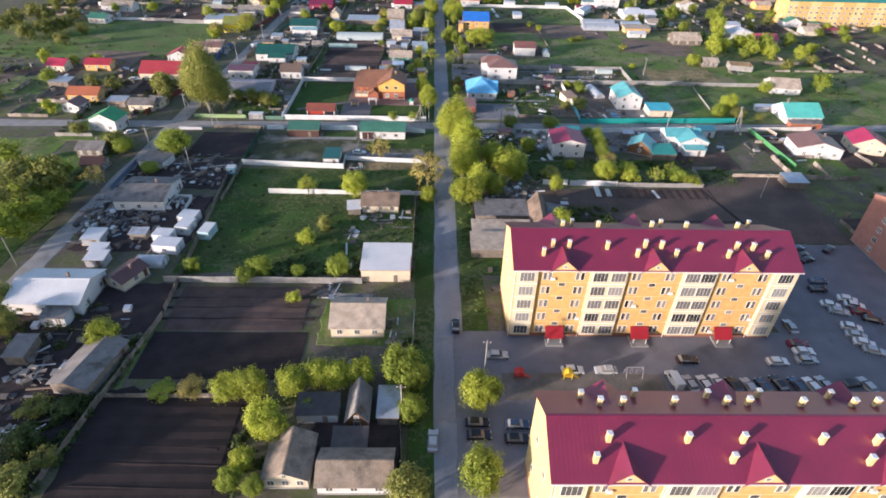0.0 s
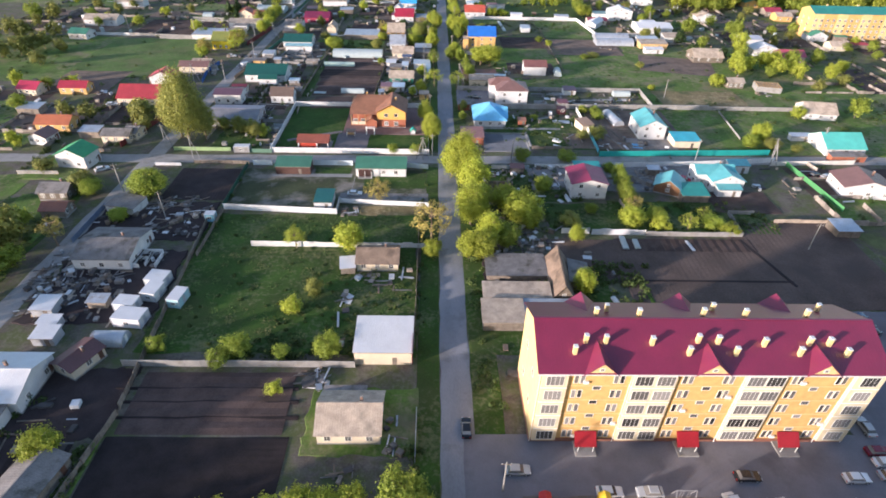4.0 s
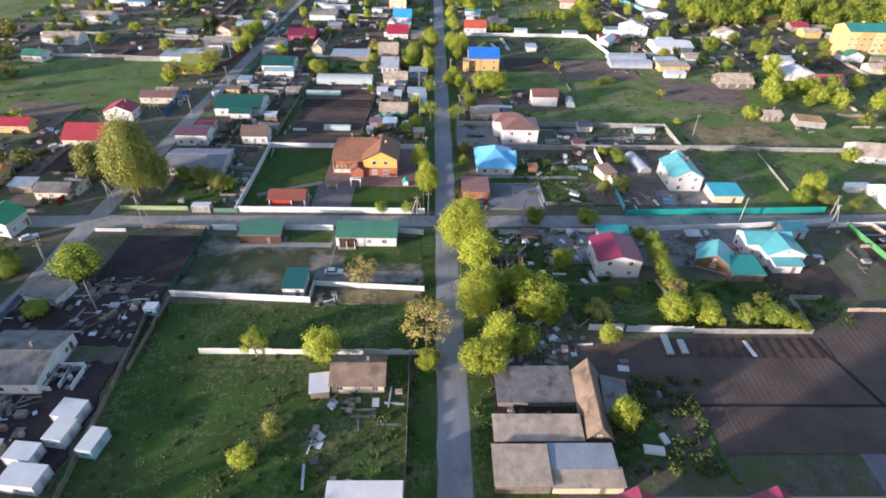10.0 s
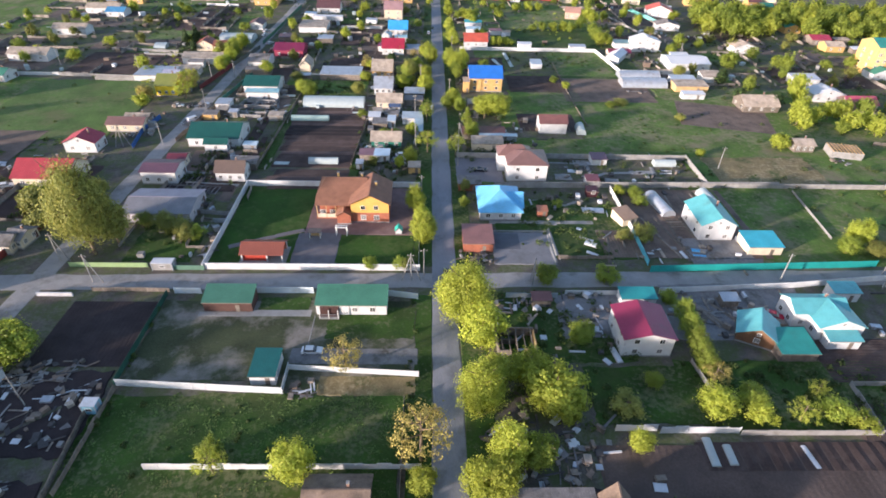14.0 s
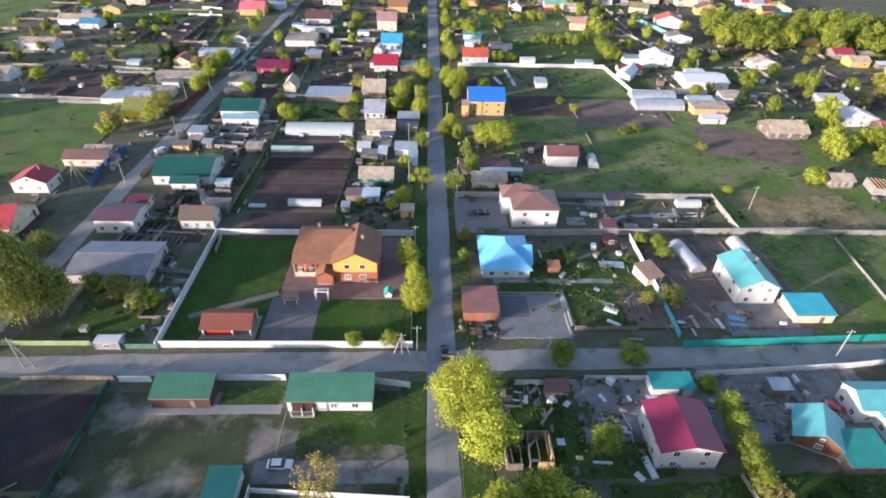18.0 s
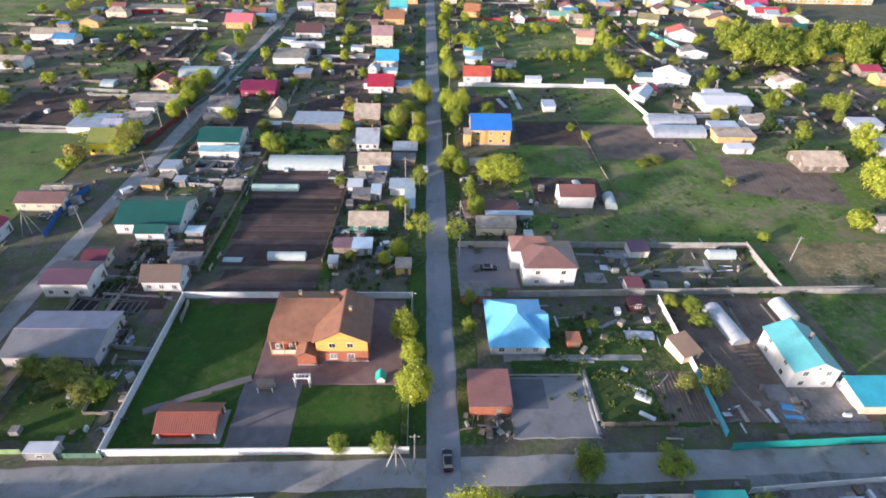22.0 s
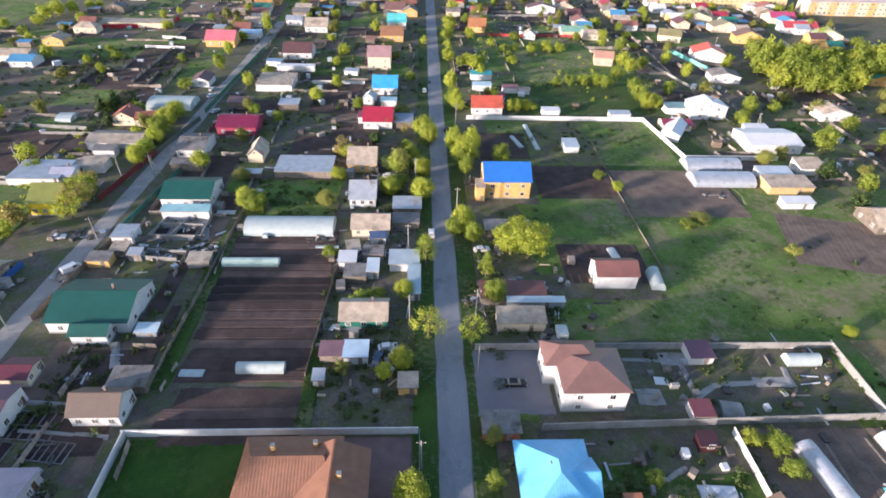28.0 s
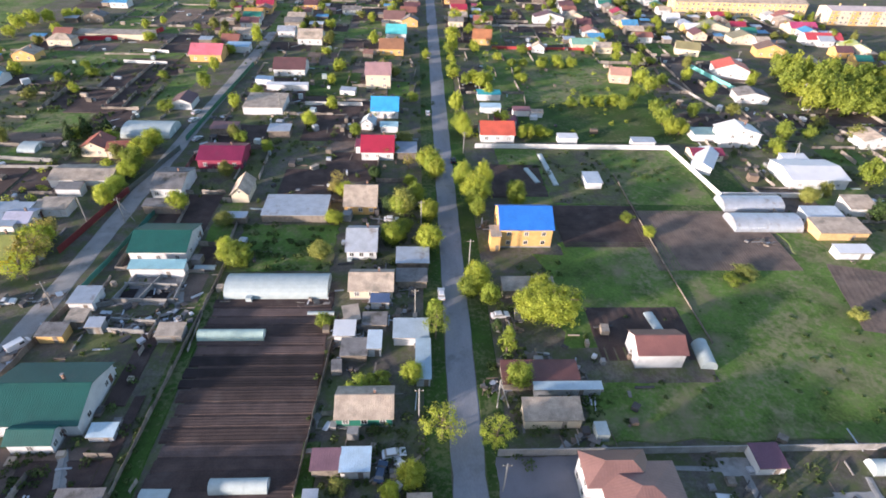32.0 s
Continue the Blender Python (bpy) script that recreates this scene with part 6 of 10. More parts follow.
# ---- houses south of the cross street ----
house(-15.6, 51.6, 11.6, 6.4, 2.6, 1.7, asbestos_tan, WHITE, label='long low white house under a corrugated asbestos roof')
house(-26.5, 53.4, 7.0, 8.0, 2.8, 1.8, asbestos_tan, CREAM, ridge='y', label='cream house with a tan asbestos gable roof')
house(-16.5, 64.1, 3.6, 7.0, 2.6, 2.6, asbestos_dark, mat('brown_timber_gable', (0.16, 0.085, 0.045), 0.85, var=0.25, fine=8, bump=0.2), ridge='y', front=1, label='small brown timber house with a steep grey slate gable')
shed(-23.7, 63.8, 7.2, 4.0, 2.6, 0.6, felt, WHITE, label='lean-to with dark slate roof beside the steep house')
shed(-17.2, 57.2, 5.6, 3.5, 2.4, 0.4, felt, wood_grey, label='low courtyard shed with dark felt roof')
sheet_ground('yard', -23.9, 50.9, -9.1, 62.4, soil, label='dark trodden courtyard', z=0.04)
shed(-11.2, 64.6, 3.6, 6.5, 2.4, 0.4, zinc, wood_grey, label='grey sheet lean-to at the yard edge')
house(-19.0, 87.7, 10.9, 9.2, 2.9, 2.5, asbestos, CREAM, label='cream cottage with pale corrugated roof and brick chimney')
shed(-20.7, 92.4, 7.6, 2.5, 2.4, 0.3, asbestos_dark, wood_grey, label='low dark lean-to behind the cottage')
garage = shed(-14.4, 106.1, 11.4, 9.1, 3.6, 1, white_sheet, CREAM, label='cream garage with a white sheet roof and red gable end')
block('gable_sheet', tin((0.20, 0.03, 0.035)), garage, 5.78, 0, 0.3, 0.08, 9.4, 3.9)
house(-18.1, 135.4, 10.0, 7.3, 2.6, 2, old_brown_roof, CREAM, label='old plastered cottage with a brown patched roof')
house(-86.3, 95.0, 15.4, 11.6, 3.4, 2, white_sheet, WHITE, label='broad white house under a shiny white metal roof')
house(-74.1, 101.3, 5.3, 7.2, 2.6, 1, tin((0.12, 0.06, 0.06)), CREAM, ridge='y', front=1, left=0, right=1, rz=-24.4, label='small outbuilding with dark brown roof')
house(-68.7, 73.6, 7.2, 12.2, 2.8, 1.2, asbestos_dark, wood_grey, ridge='y', front=0, left=0, right=0, stack=0, rz=-10.9, label='long grey shed with slate roof')
house(-84.3, 138.0, 13.5, 13.4, 3.3, 1.6, asbestos_dark, WHITE, label='whitewashed house with grey slate roof and open loft')
shed(-84.2, 77.8, 3.9, 5.5, 2.4, 0.4, asbestos_dark, wood_grey, label='low dark shed by the garden')
shed(-89.1, 116.7, 4.5, 4.5, 2.3, 0.3, white_sheet, zinc, label='pale metal shed in a village yard')
shed(-85.7, 111.8, 4.0, 2.5, 2, 0.2, white_sheet, zinc, label='pale low metal shed')
shed(-84.2, 107.8, 4.5, 3.5, 2.2, 0.3, white_sheet, zinc, label='pale metal lean-to in a village yard')
container(-68.2, 121.9, 3.4, 4.4, 2.6, WHITE, -8.0, 'white metal site cabin with pale roof')
container(-68.8, 126.3, 4.6, 3.9, 2.6, WHITE, -8.0, 'white metal site cabin with pale roof')
container(-72.2, 117.7, 4.6, 3.3, 2.5, white_sheet, -6.0, 'low white cabin with flat roof')
container(-69.5, 113.3, 6.2, 3.9, 2.6, white_sheet, -6.0, 'white cabin with broad flat roof')
container(-61.9, 120.0, 2.8, 4.6, 2.5, tin((0.35, 0.55, 0.60)), -8.0, 'pale turquoise cabin by the fence')
greenhouse(-71.3, 107.5, 6.6, 4.0, 2.4, 0, zinc, label='curved grey metal hangar store')
shed(-78.8, 118.6, 4.1, 2.5, 2, 0.3, zinc, wood_grey, label='curled zinc lean-to in a village yard')
container(-65.7, 153.9, 2.6, 2.0, 2.4, tin((0.25, 0.50, 0.62)), 0.0, 'small pale blue shed')
shed(-48.8, 183.3, 10.8, 4.8, 2.8, 1.1, tin((0.06, 0.17, 0.115)), mat('dark_bath_house_boards', (0.085, 0.045, 0.036), 0.8, var=0.25, fine=7, bump=0.2), name='bath_house', label='dark timber bath house under a green metal roof')
shed(-21.1, 182.7, 15.7, 5.3, 3, 1.3, tin((0.065, 0.2, 0.13)), WHITE, name='green_roofed_house', win=3, door=False, label='white house under a green metal roof with wide verandah')
porch_niche(-27.4, 179.15)
shed(-36.0, 163.3, 4.9, 6.8, 2.6, 0.4, tin((0.018, 0.12, 0.11)), WHITE, label='small white shed with dark teal roof')
house(41.8, 172.8, 10.5, 10.2, 5.2, 1.4, tin((0.24, 0.03, 0.075)), WHITE, ridge='y', storeys=2, front=2, label='white two-storey house with a crimson metal roof')
shed(44.9, 185.0, 8.1, 3.5, 2.6, 0.4, tin((0.03, 0.28, 0.28)), WHITE, label='lean-to with teal roof behind the crimson house')
house(68.3, 174.1, 8.0, 7.2, 2.6, 2.4, tin(TEAL), mat('brown_timber_gable', (0.16, 0.085, 0.045), 0.85), ridge='y', front=1, rz=-26.8, label='timber summer house with turquoise gable roof')
shed(73.7, 169.8, 7.9, 6.9, 2.5, 0.6, tin((0.03, 0.26, 0.22)), wood_grey, label='shed with sea-green sheet roof')
house(83.5, 179.9, 12.0, 6.2, 4.4, 1.6, tin(TEAL), WHITE, ridge='x', label='white house under a turquoise metal roof')
house(85.8, 176.8, 9.9, 8.2, 4, 2, tin(TEAL), WHITE, ridge='y', front=2, label='turquoise-roofed wing of the white house')
shed(85.5, 171.2, 7.1, 2.5, 2.6, 0.5, tin(TEAL), WHITE, label='porch with turquoise roof')
shed(95.5, 187.2, 6.4, 3.5, 2.8, 0.5, tin(TEAL), WHITE, label='small turquoise-roofed shed in a village yard')
house(128.8, 174.9, 14.8, 10.2, 3.6, 2.2, tin((0.20, 0.112, 0.098)), WHITE, ridge='y', rz=-7.7, label='white house with reddish-brown metal gable roof')
house(148.6, 177.8, 10.6, 9.2, 3.6, 2.6, tin((0.38, 0.03, 0.09)), CREAM, ridge='y', rz=-13.9, label='pale house with a magenta-red metal roof')
shed(14.8, 122.3, 15.4, 4.8, 2.3, 0.5, asbestos, wood_grey, label='old barn with sagging tan asbestos roof')
sheet_ground('yard', 8, 126, 25, 138, soil_plum, label='dark littered barn yard', z=0.03, ragged=0.6)
shed(15.8, 132.8, 14.6, 8.4, 1.7, 0.15, asbestos_dark, wood_grey, door=False, label='low barn under a flat patched grey roof')
house(25.8, 128.0, 4.8, 15.4, 2.0, 3.4, old_brown_roof, wood_grey, ridge='y', stack=0, front=0, left=0, right=0, rz=-3.0, label='steep weathered hay barn with brown sheet slopes')
shed(30.6, 129.4, 8.6, 4.6, 2.0, 0.8, asbestos_dark, wood_grey, rz=83, door=False, label='grey sheet lean-to against the hay barn')
shed(10.9, 114.8, 9.0, 7.0, 2.6, 0.5, asbestos, wood_grey, label='timber garage with pale patched sheet roof')
shed(21.3, 116.5, 11.0, 4.3, 2.6, 0.2, tin((0.27, 0.31, 0.36)), wood_grey, door=False, label='low garage row with blue-grey sheet roof')
shed(21.6, 112.8, 11.6, 3.0, 2.2, 0.3, asbestos, CREAM, label='cream lean-to with tan corrugated roof')
roofless(-75.6, 135.0, 6.6, 5.6, 1.6, white_concrete, 'roofless block lean-to with bare rafters')
shed(-91.0, 159.6, 8.6, 6.2, 2.3, 0.3, asbestos_dark, WHITE, rz=-12, label='low whitewashed store with junk on its roof')
shed(-25.4, 132.6, 3.4, 4.2, 2.0, 0.3, white_sheet, wood_grey, rz=8, label='patched white lean-to beside the old cottage')
shed(-82.6, 87.2, 5.0, 3.2, 2.6, 0.3, asbestos_dark, WHITE, win=2, label='white front porch of the broad house')
ruin(14.8, 170.7)
house(-118.1, 186.5, 9.8, 7.2, 4.4, 2.2, tin((0.05, 0.3, 0.12)), WHITE, ridge='y', storeys=1, front=2, rz=-8.1, label='white house with a green metal gable roof')
house(-113.5, 166.2, 8.2, 6.2, 2.8, 1.6, asbestos_dark, wood_grey, label='weathered timber house with dark roof')
house(-108.6, 156.7, 6.6, 5.2, 2.4, 1.2, tin((0.26, 0.1, 0.06)), wood_grey, stack=0, front=0, label='low shed with rusty roof')
house(-139.5, 213.6, 11.7, 7.2, 3, 2, tin((0.4, 0.13, 0.06)), brick_orange, label='orange brick house with rust-orange roof')
house(-138.2, 202.4, 6.5, 6.2, 2.8, 1.6, tin((0.20, 0.112, 0.098)), WHITE, ridge='y', rz=-7.9, label='white cottage with brown roof')
house(-113.5, 204.5, 9.3, 6.2, 2.8, 1.4, asbestos_dark, CREAM, label='small cottage with brown-grey roof')
shed(-124.7, 207.6, 6.8, 4.5, 2.4, 0.4, zinc, wood_grey, label='grey lean-to in a village yard')
house(-120.2, 241.5, 16.4, 12.2, 3.2, 3.4, tin((0.36, 0.045, 0.055)), CREAM, label='cream house with bright red roof')
house(-120.4, 262.4, 10.3, 7.2, 3.6, 2.2, tin((0.34, 0.04, 0.06)), WHITE, ridge='y', front=2, label='white house with bright red gable roof')
house(-151.8, 249.9, 10.9, 6.2, 2.8, 1.8, tin((0.33, 0.03, 0.05)), brick_orange, label='brick cottage with crimson roof')
house(-168.3, 248.1, 8.4, 7.2, 2.8, 2, tin((0.38, 0.03, 0.07)), CREAM, rz=-8.8, label='cottage with crimson roof')
house(-113.2, 279.2, 12.9, 7.2, 2.8, 1.4, tin((0.20, 0.112, 0.098)), CREAM, label='cottage with tan-brown roof')
shed(-157.1, 227.8, 8.0, 5.5, 2.4, 0.4, zinc, wood_grey, label='grey metal shed in a village yard')
house(-109.3, 207.1, 4.5, 6.2, 2.8, 1.2, asbestos_dark, CREAM, rz=-7.1, label='low house with dark roof')
# ---- brick house compound ----
brick_house(-25.4, 217.9)
pavilion(-45.8, 202.4)
gate_arch(-27.4, 211.7, frame_white, 'white timber pergola arch on the paving')
garden_table(-34.3, 210.5)
wishing_well(-12.1, 212.9)
# ---- houses north of the cross street ----
blue_house(16.5, 219.7)
shed(9.1, 208.5, 7.8, 8.4, 2.8, 0.4, tin((0.28, 0.13, 0.11)), brick_red, label='brick shed with faded pink-brown sheet roof')
house(23.8, 252.2, 10.6, 6.1, 6.1, 2.3, tin((0.20, 0.112, 0.098)), WHITE, hip=True, storeys=2, front=1, left=2, label='white two-storey house with brown metal tile roof')
house(27.1, 247.7, 12.5, 10.7, 6.1, 2.3, tin((0.20, 0.112, 0.098)), WHITE, hip=True, storeys=2, front=2, label='front wing of the white house with brown hipped roof')
house(42.0, 282.3, 10.1, 7.0, 4.4, 1.9, tin((0.2, 0.09, 0.08)), WHITE, front=0, left=1, right=0, stack=0, label='plain white house with brown roof')
shed(8.6, 238.4, 6.8, 4.5, 2.5, 0.4, asbestos_dark, brick_red, label='low brick garage with slate roof')
house(74.5, 216.5, 9.4, 12.2, 5.2, 2.4, tin(TEAL), WHITE, ridge='y', storeys=2, front=2, label='white two-storey house with turquoise gable roof')
shed(85.1, 207.2, 9.1, 6.7, 2.8, 0.5, tin((0.05, 0.4, 0.5)), CREAM, label='cream garage with turquoise sheet roof')
greenhouse(65.1, 228.3, 11.9, 4.3, 2.2, 99.2, zinc, label='rounded grey tunnel greenhouse')
greenhouse(81.2, 232.8, 6.3, 4.0, 2.3, 94.3, film_plastic, label='white tunnel greenhouse behind the turquoise house')
shed(52.0, 220.2, 4.7, 5.5, 2.4, 0.6, tin((0.34, 0.22, 0.14)), CREAM, rz=20, label='shed with tan and white roof')
house(20.3, 328.3, 14.1, 12.2, 6, 3.4, tin((0.03, 0.16, 0.55)), brick_orange, storeys=2, front=3, label='orange brick two-storey house with bright blue roof')
shed(11.9, 322.6, 2.5, 4.5, 5, 0.3, asbestos, brick_orange, label='open brick stair porch beside the orange house')
shed(17.9, 303.6, 12.5, 4.5, 2.5, 0.4, asbestos, wood_grey, label='long low shed with tan roof')
shed(16.4, 266.4, 10.8, 4.2, 2.7, 1, asbestos, CREAM, label='old cottage with pale asbestos roof')
shed(15.9, 276.1, 15.4, 5.5, 2.2, 0.5, tin((0.16, 0.07, 0.06)), wood_grey, label='long low shed with dark red-brown roof')
shed(20.9, 272.6, 13.4, 1.5, 2.2, 0.2, tin((0.45, 0.55, 0.6)), zinc, label='narrow lean-to with pale blue sheet roof')
greenhouse(53.1, 281.8, 7.0, 3.4, 2.4, 85.1, film_plastic, label='small white tunnel greenhouse')
house(-74.5, 321.6, 14.1, 12.5, 3.4, 2.2, tin(GREEN), WHITE, label='white house under a dark green metal roof')
shed(-72.5, 310.4, 13.1, 2.5, 3, 0.6, tin((0.25, 0.45, 0.5)), WHITE, label='pale porch along the green-roofed house')
house(-78.1, 271.3, 17.2, 14.2, 3.4, 2.6, tin(GREEN), WHITE, label='large white house with dark green metal roof')
house(-76.2, 262.7, 7.5, 4.2, 3, 1.2, tin(GREEN), WHITE, ridge='x', front=1, stack=0, label='front wing with green roof')
house(-65.4, 243.2, 8.8, 6.2, 3.4, 2.4, tin((0.14, 0.1, 0.08)), WHITE, label='white cottage with dark brown roof')
shed(-63.0, 249.8, 7.1, 4.5, 2.5, 0.4, asbestos_dark, wood_grey, label='shed with grey slate roof behind the cottage')
house(-86.3, 242.2, 10.4, 8.2, 4.2, 0.9, tin((0.13, 0.065, 0.09)), WHITE, label='square white house with low dark plum roof')
house(-85.3, 252.0, 5.5, 5.2, 2.6, 0.9, tin((0.13, 0.028, 0.045)), CREAM, front=0, stack=0, label='small shed with dark red roof')
lilac_house = house(-78.6, 223.1, 18.3, 12.9, 3.2, 1.3, tin((0.33, 0.29, 0.34)), paint((0.42, 0.4, 0.42)), label='grey house with a grey and lilac metal roof')
next(c for c in lilac_house.children if c.name.startswith('roof_slope')).data.materials[0] = mat('dull_grey_roof_sheet', (0.22, 0.22, 0.235), 0.6, var=0.2, scale=0.4, fine=4, bump=0.1)
shed(-65.5, 264.1, 4.4, 2.5, 1.6, 0.3, tin((0.5, 0.62, 0.68)), zinc, label='low pale blue metal bin')
greenhouse(-42.4, 305.0, 24.2, 8.2, 3.2, 0, film_plastic, label='long white plastic tunnel greenhouse', hoops=False)
greenhouse(-49.4, 288.8, 14.1, 2.9, 1.9, 0, film_green, label='low greenish plastic tunnel greenhouse')
greenhouse(-38.8, 253.5, 9.6, 2.7, 2, 0, film_plastic, label='small white plastic tunnel greenhouse')
house(-25.5, 344.3, 9.2, 12.2, 3, 3.4, asbestos, brick_orange, label='small orange brick cottage with tan roof')
house(-23.5, 322.4, 7.6, 11.5, 2.8, 3.1, zinc, WHITE, label='whitewashed cottage with dull zinc roof')
house(-20.0, 305.0, 10.1, 7.8, 2.8, 2.2, asbestos, CREAM, label='cottage with tan asbestos roof')
house(-18.9, 268.8, 10.3, 7.1, 2.8, 2, asbestos, tin((0.03, 0.16, 0.12)), label='green timber cottage with old asbestos roof')
shed(-24.8, 257.0, 4.6, 3.6, 2.4, 0.4, tin((0.22, 0.12, 0.14)), wood_grey, label='low shed with faded maroon roof')
shed(-19.7, 256.9, 4.9, 4.2, 2.4, 0.4, tin((0.42, 0.55, 0.66)), WHITE, label='shed with pale blue sheet roof')
shed(-10.2, 315.1, 8.1, 6.0, 2.5, 0.4, zinc, wood_grey, label='shed with dull grey sheet roof')
shed(-10.4, 307.3, 7.3, 4.5, 2.3, 0.3, asbestos_dark, wood_grey, label='shed with patched dark roof')
shed(-24.8, 288.6, 4.3, 4.1, 2.6, 0.4, white_sheet, WHITE, label='small white-roofed shed in a village yard')
shed(-18.1, 285.2, 2.7, 4.8, 2.6, 0.3, tin((0.5, 0.58, 0.64)), WHITE, label='small shed with pale roof')
shed(-22.3, 283.4, 5.3, 4.5, 2.3, 0.3, asbestos_dark, wood_grey, label='shed with dark patched roof')
shed(-23.9, 293.8, 3.3, 4.5, 2.3, 0.3, asbestos, wood_grey, rz=13.5, label='shed with tan roof')
shed(-18.5, 291.9, 5.1, 3.5, 2.3, 0.3, asbestos_dark, wood_grey, label='shed with grey roof')
shed(-10.4, 288.6, 7.4, 5.3, 2.5, 0.4, tin((0.38, 0.45, 0.5)), WHITE, label='long shed with blue-grey roof')
shed(-7.8, 279.9, 2.8, 10.5, 2.4, 0.4, tin((0.36, 0.46, 0.52)), zinc, label='narrow roadside shed with pale blue roof')
shed(-17.7, 298.9, 4.1, 2.5, 2.2, 0.3, tin((0.08, 0.12, 0.22)), WHITE, label='lean-to with dark blue roof')
shed(-8.7, 248.5, 3.7, 3.5, 2.4, 0.3, asbestos, brick_orange, label='small brick shed in a village yard')
shed(-26.5, 250.1, 2.1, 2.5, 2.3, 0.3, zinc, zinc, label='small metal shed in a village yard')
house(-22.5, 378.5, 10.8, 12.2, 3.2, 3.3, tin((0.36, 0.025, 0.055)), WHITE, label='white cottage with bright red roof')
shed(-29.4, 380.3, 1.8, 5.5, 2.6, 0.3, tin((0.2, 0.03, 0.06)), WHITE, label='narrow lean-to with red roof')
shed(-12.9, 377.0, 7.2, 7.5, 2.6, 0.4, tin((0.25, 0.28, 0.34)), wood_grey, label='lean-to with blue-grey roof')
house(-73.2, 371.3, 14.0, 12.3, 3.4, 2, tin((0.2, 0.018, 0.06)), paint((0.3, 0.05, 0.09)), label='dark red house with crimson roof')
house(-83.5, 353.1, 8.9, 13.0, 3.4, 1.8, asbestos_dark, WHITE, label='white house with grey gable roof')
shed(-81.9, 339.8, 10.3, 3.5, 2.6, 0.4, asbestos_dark, wood_grey, label='lean-to with grey roof')
house(-111.2, 357.0, 18.1, 9.5, 3, 1.2, asbestos, WHITE, label='long whitewashed house with pale roof')
shed(-112.3, 348.9, 7.0, 3.5, 2.6, 0.4, asbestos_dark, WHITE, label='lean-to with grey roof')
house(-116.8, 377.0, 8.2, 8.2, 3.2, 2.2, tin((0.28, 0.09, 0.06)), CREAM, ridge='y', front=2, label='cream house with red-brown gable roof')
house(-108.8, 375.6, 6.7, 7.2, 3, 1.6, tin((0.26, 0.09, 0.06)), CREAM, ridge='x', rz=7.7, label='brown-roofed wing of the cream house')
greenhouse(-105.7, 392.9, 17.1, 12.0, 3.4, 0, film_plastic, label='white arched hangar beside the street')
greenhouse(-140.2, 378.5, 5.8, 7.3, 2, 0, film_plastic, label='small white tunnel greenhouse')
house(-101.8, 418.5, 7.7, 9.2, 2.8, 1.6, tin((0.12, 0.06, 0.06)), WHITE, ridge='y', front=1, label='narrow house with dark brown roof')
shed(-69.3, 416.9, 15.2, 14.0, 3, 0.5, asbestos, WHITE, label='broad low house with pale flat roof')
shed(-79.1, 393.3, 9.3, 5.5, 2.6, 0.4, tin((0.14, 0.07, 0.07)), wood_grey, label='low shed with dark red roof')
shed(-59.1, 392.0, 7.7, 5.5, 2.6, 0.4, zinc, wood_grey, label='grey metal shed in a village yard')
house(-61.5, 349.0, 4.9, 9.2, 3, 2.2, asbestos, CREAM, ridge='y', front=0, stack=0, label='small steep-roofed barn in a fenced village garden')
shed(-43.9, 339.3, 18.0, 10.5, 2.4, 0.3, zinc, wood_grey, label='long low greenhouse frame under grey sheets')
shed(-60.0, 334.3, 5.8, 2.5, 2.2, 0.2, zinc, wood_grey, label='small grey shed in a village yard')
shed(-85.0, 299.9, 5.3, 5.5, 2.6, 0.2, zinc, WHITE, label='pale metal garage in a village yard')
house(-67.1, 460.0, 14.0, 12.2, 3.4, 3.4, tin((0.12, 0.06, 0.06)), WHITE, label='white house with dark brown roof')
shed(-64.7, 437.2, 17.5, 2.5, 2.6, 0.3, white_sheet, WHITE, label='long white lean-to in a village yard')
shed(-76.0, 444.0, 7.1, 3.5, 2.6, 0.3, tin((0.2, 0.3, 0.42)), WHITE, rz=-7.9, label='small blue-roofed shed in a village yard')
house(-109.9, 478.1, 14.7, 12.2, 3.6, 3.4, tin((0.6, 0.16, 0.2)), brick_orange, label='orange house with pink metal roof')
shed(-98.9, 490.4, 11.4, 6.5, 3, 0.5, tin((0.3, 0.45, 0.6)), WHITE, label='shed with light blue roof')
house(-65.2, 508.0, 12.5, 12.2, 3.4, 3.4, asbestos, WHITE, label='white house with pale grey roof')
house(-26.0, 445.9, 10.7, 12.2, 6.4, 3.4, tin((0.36, 0.22, 0.22)), CREAM, storeys=2, front=2, label='tall cream two-storey house with pinkish roof')
house(-21.7, 414.0, 10.4, 12.2, 3.2, 3.4, tin((0.06, 0.36, 0.7)), WHITE, label='house with vivid blue roof')
house(-27.3, 399.4, 4.6, 5.2, 2.8, 1.8, tin((0.4, 0.45, 0.48)), WHITE, ridge='y', front=1, rz=-9.2, label='small white cottage with pale gable roof')
shed(-19.5, 396.6, 6.4, 3.5, 2.5, 0.3, tin((0.35, 0.55, 0.6)), WHITE, label='lean-to with pale teal roof')
house(-20.3, 517.9, 10.7, 12.2, 4.2, 3.4, tin((0.12, 0.52, 0.52)), WHITE, label='white house with mint-green roof')
house(-22.0, 493.3, 12.0, 12.2, 3.4, 3.4, tin((0.3, 0.15, 0.08)), brick_orange, label='brick house with brown roof')
house(-22.3, 550.9, 12.5, 12.2, 3.4, 3.4, tin((0.20, 0.112, 0.098)), CREAM, label='house with brown roof')
shed(-33.4, 483.9, 4.6, 5.5, 2.6, 0.4, tin((0.35, 0.15, 0.08)), wood_grey, label='shed with rust roof')
shed(-38.4, 433.2, 6.3, 3.5, 2.2, 0.3, zinc, WHITE, rz=-8.6, label='small grey shed in a village yard')
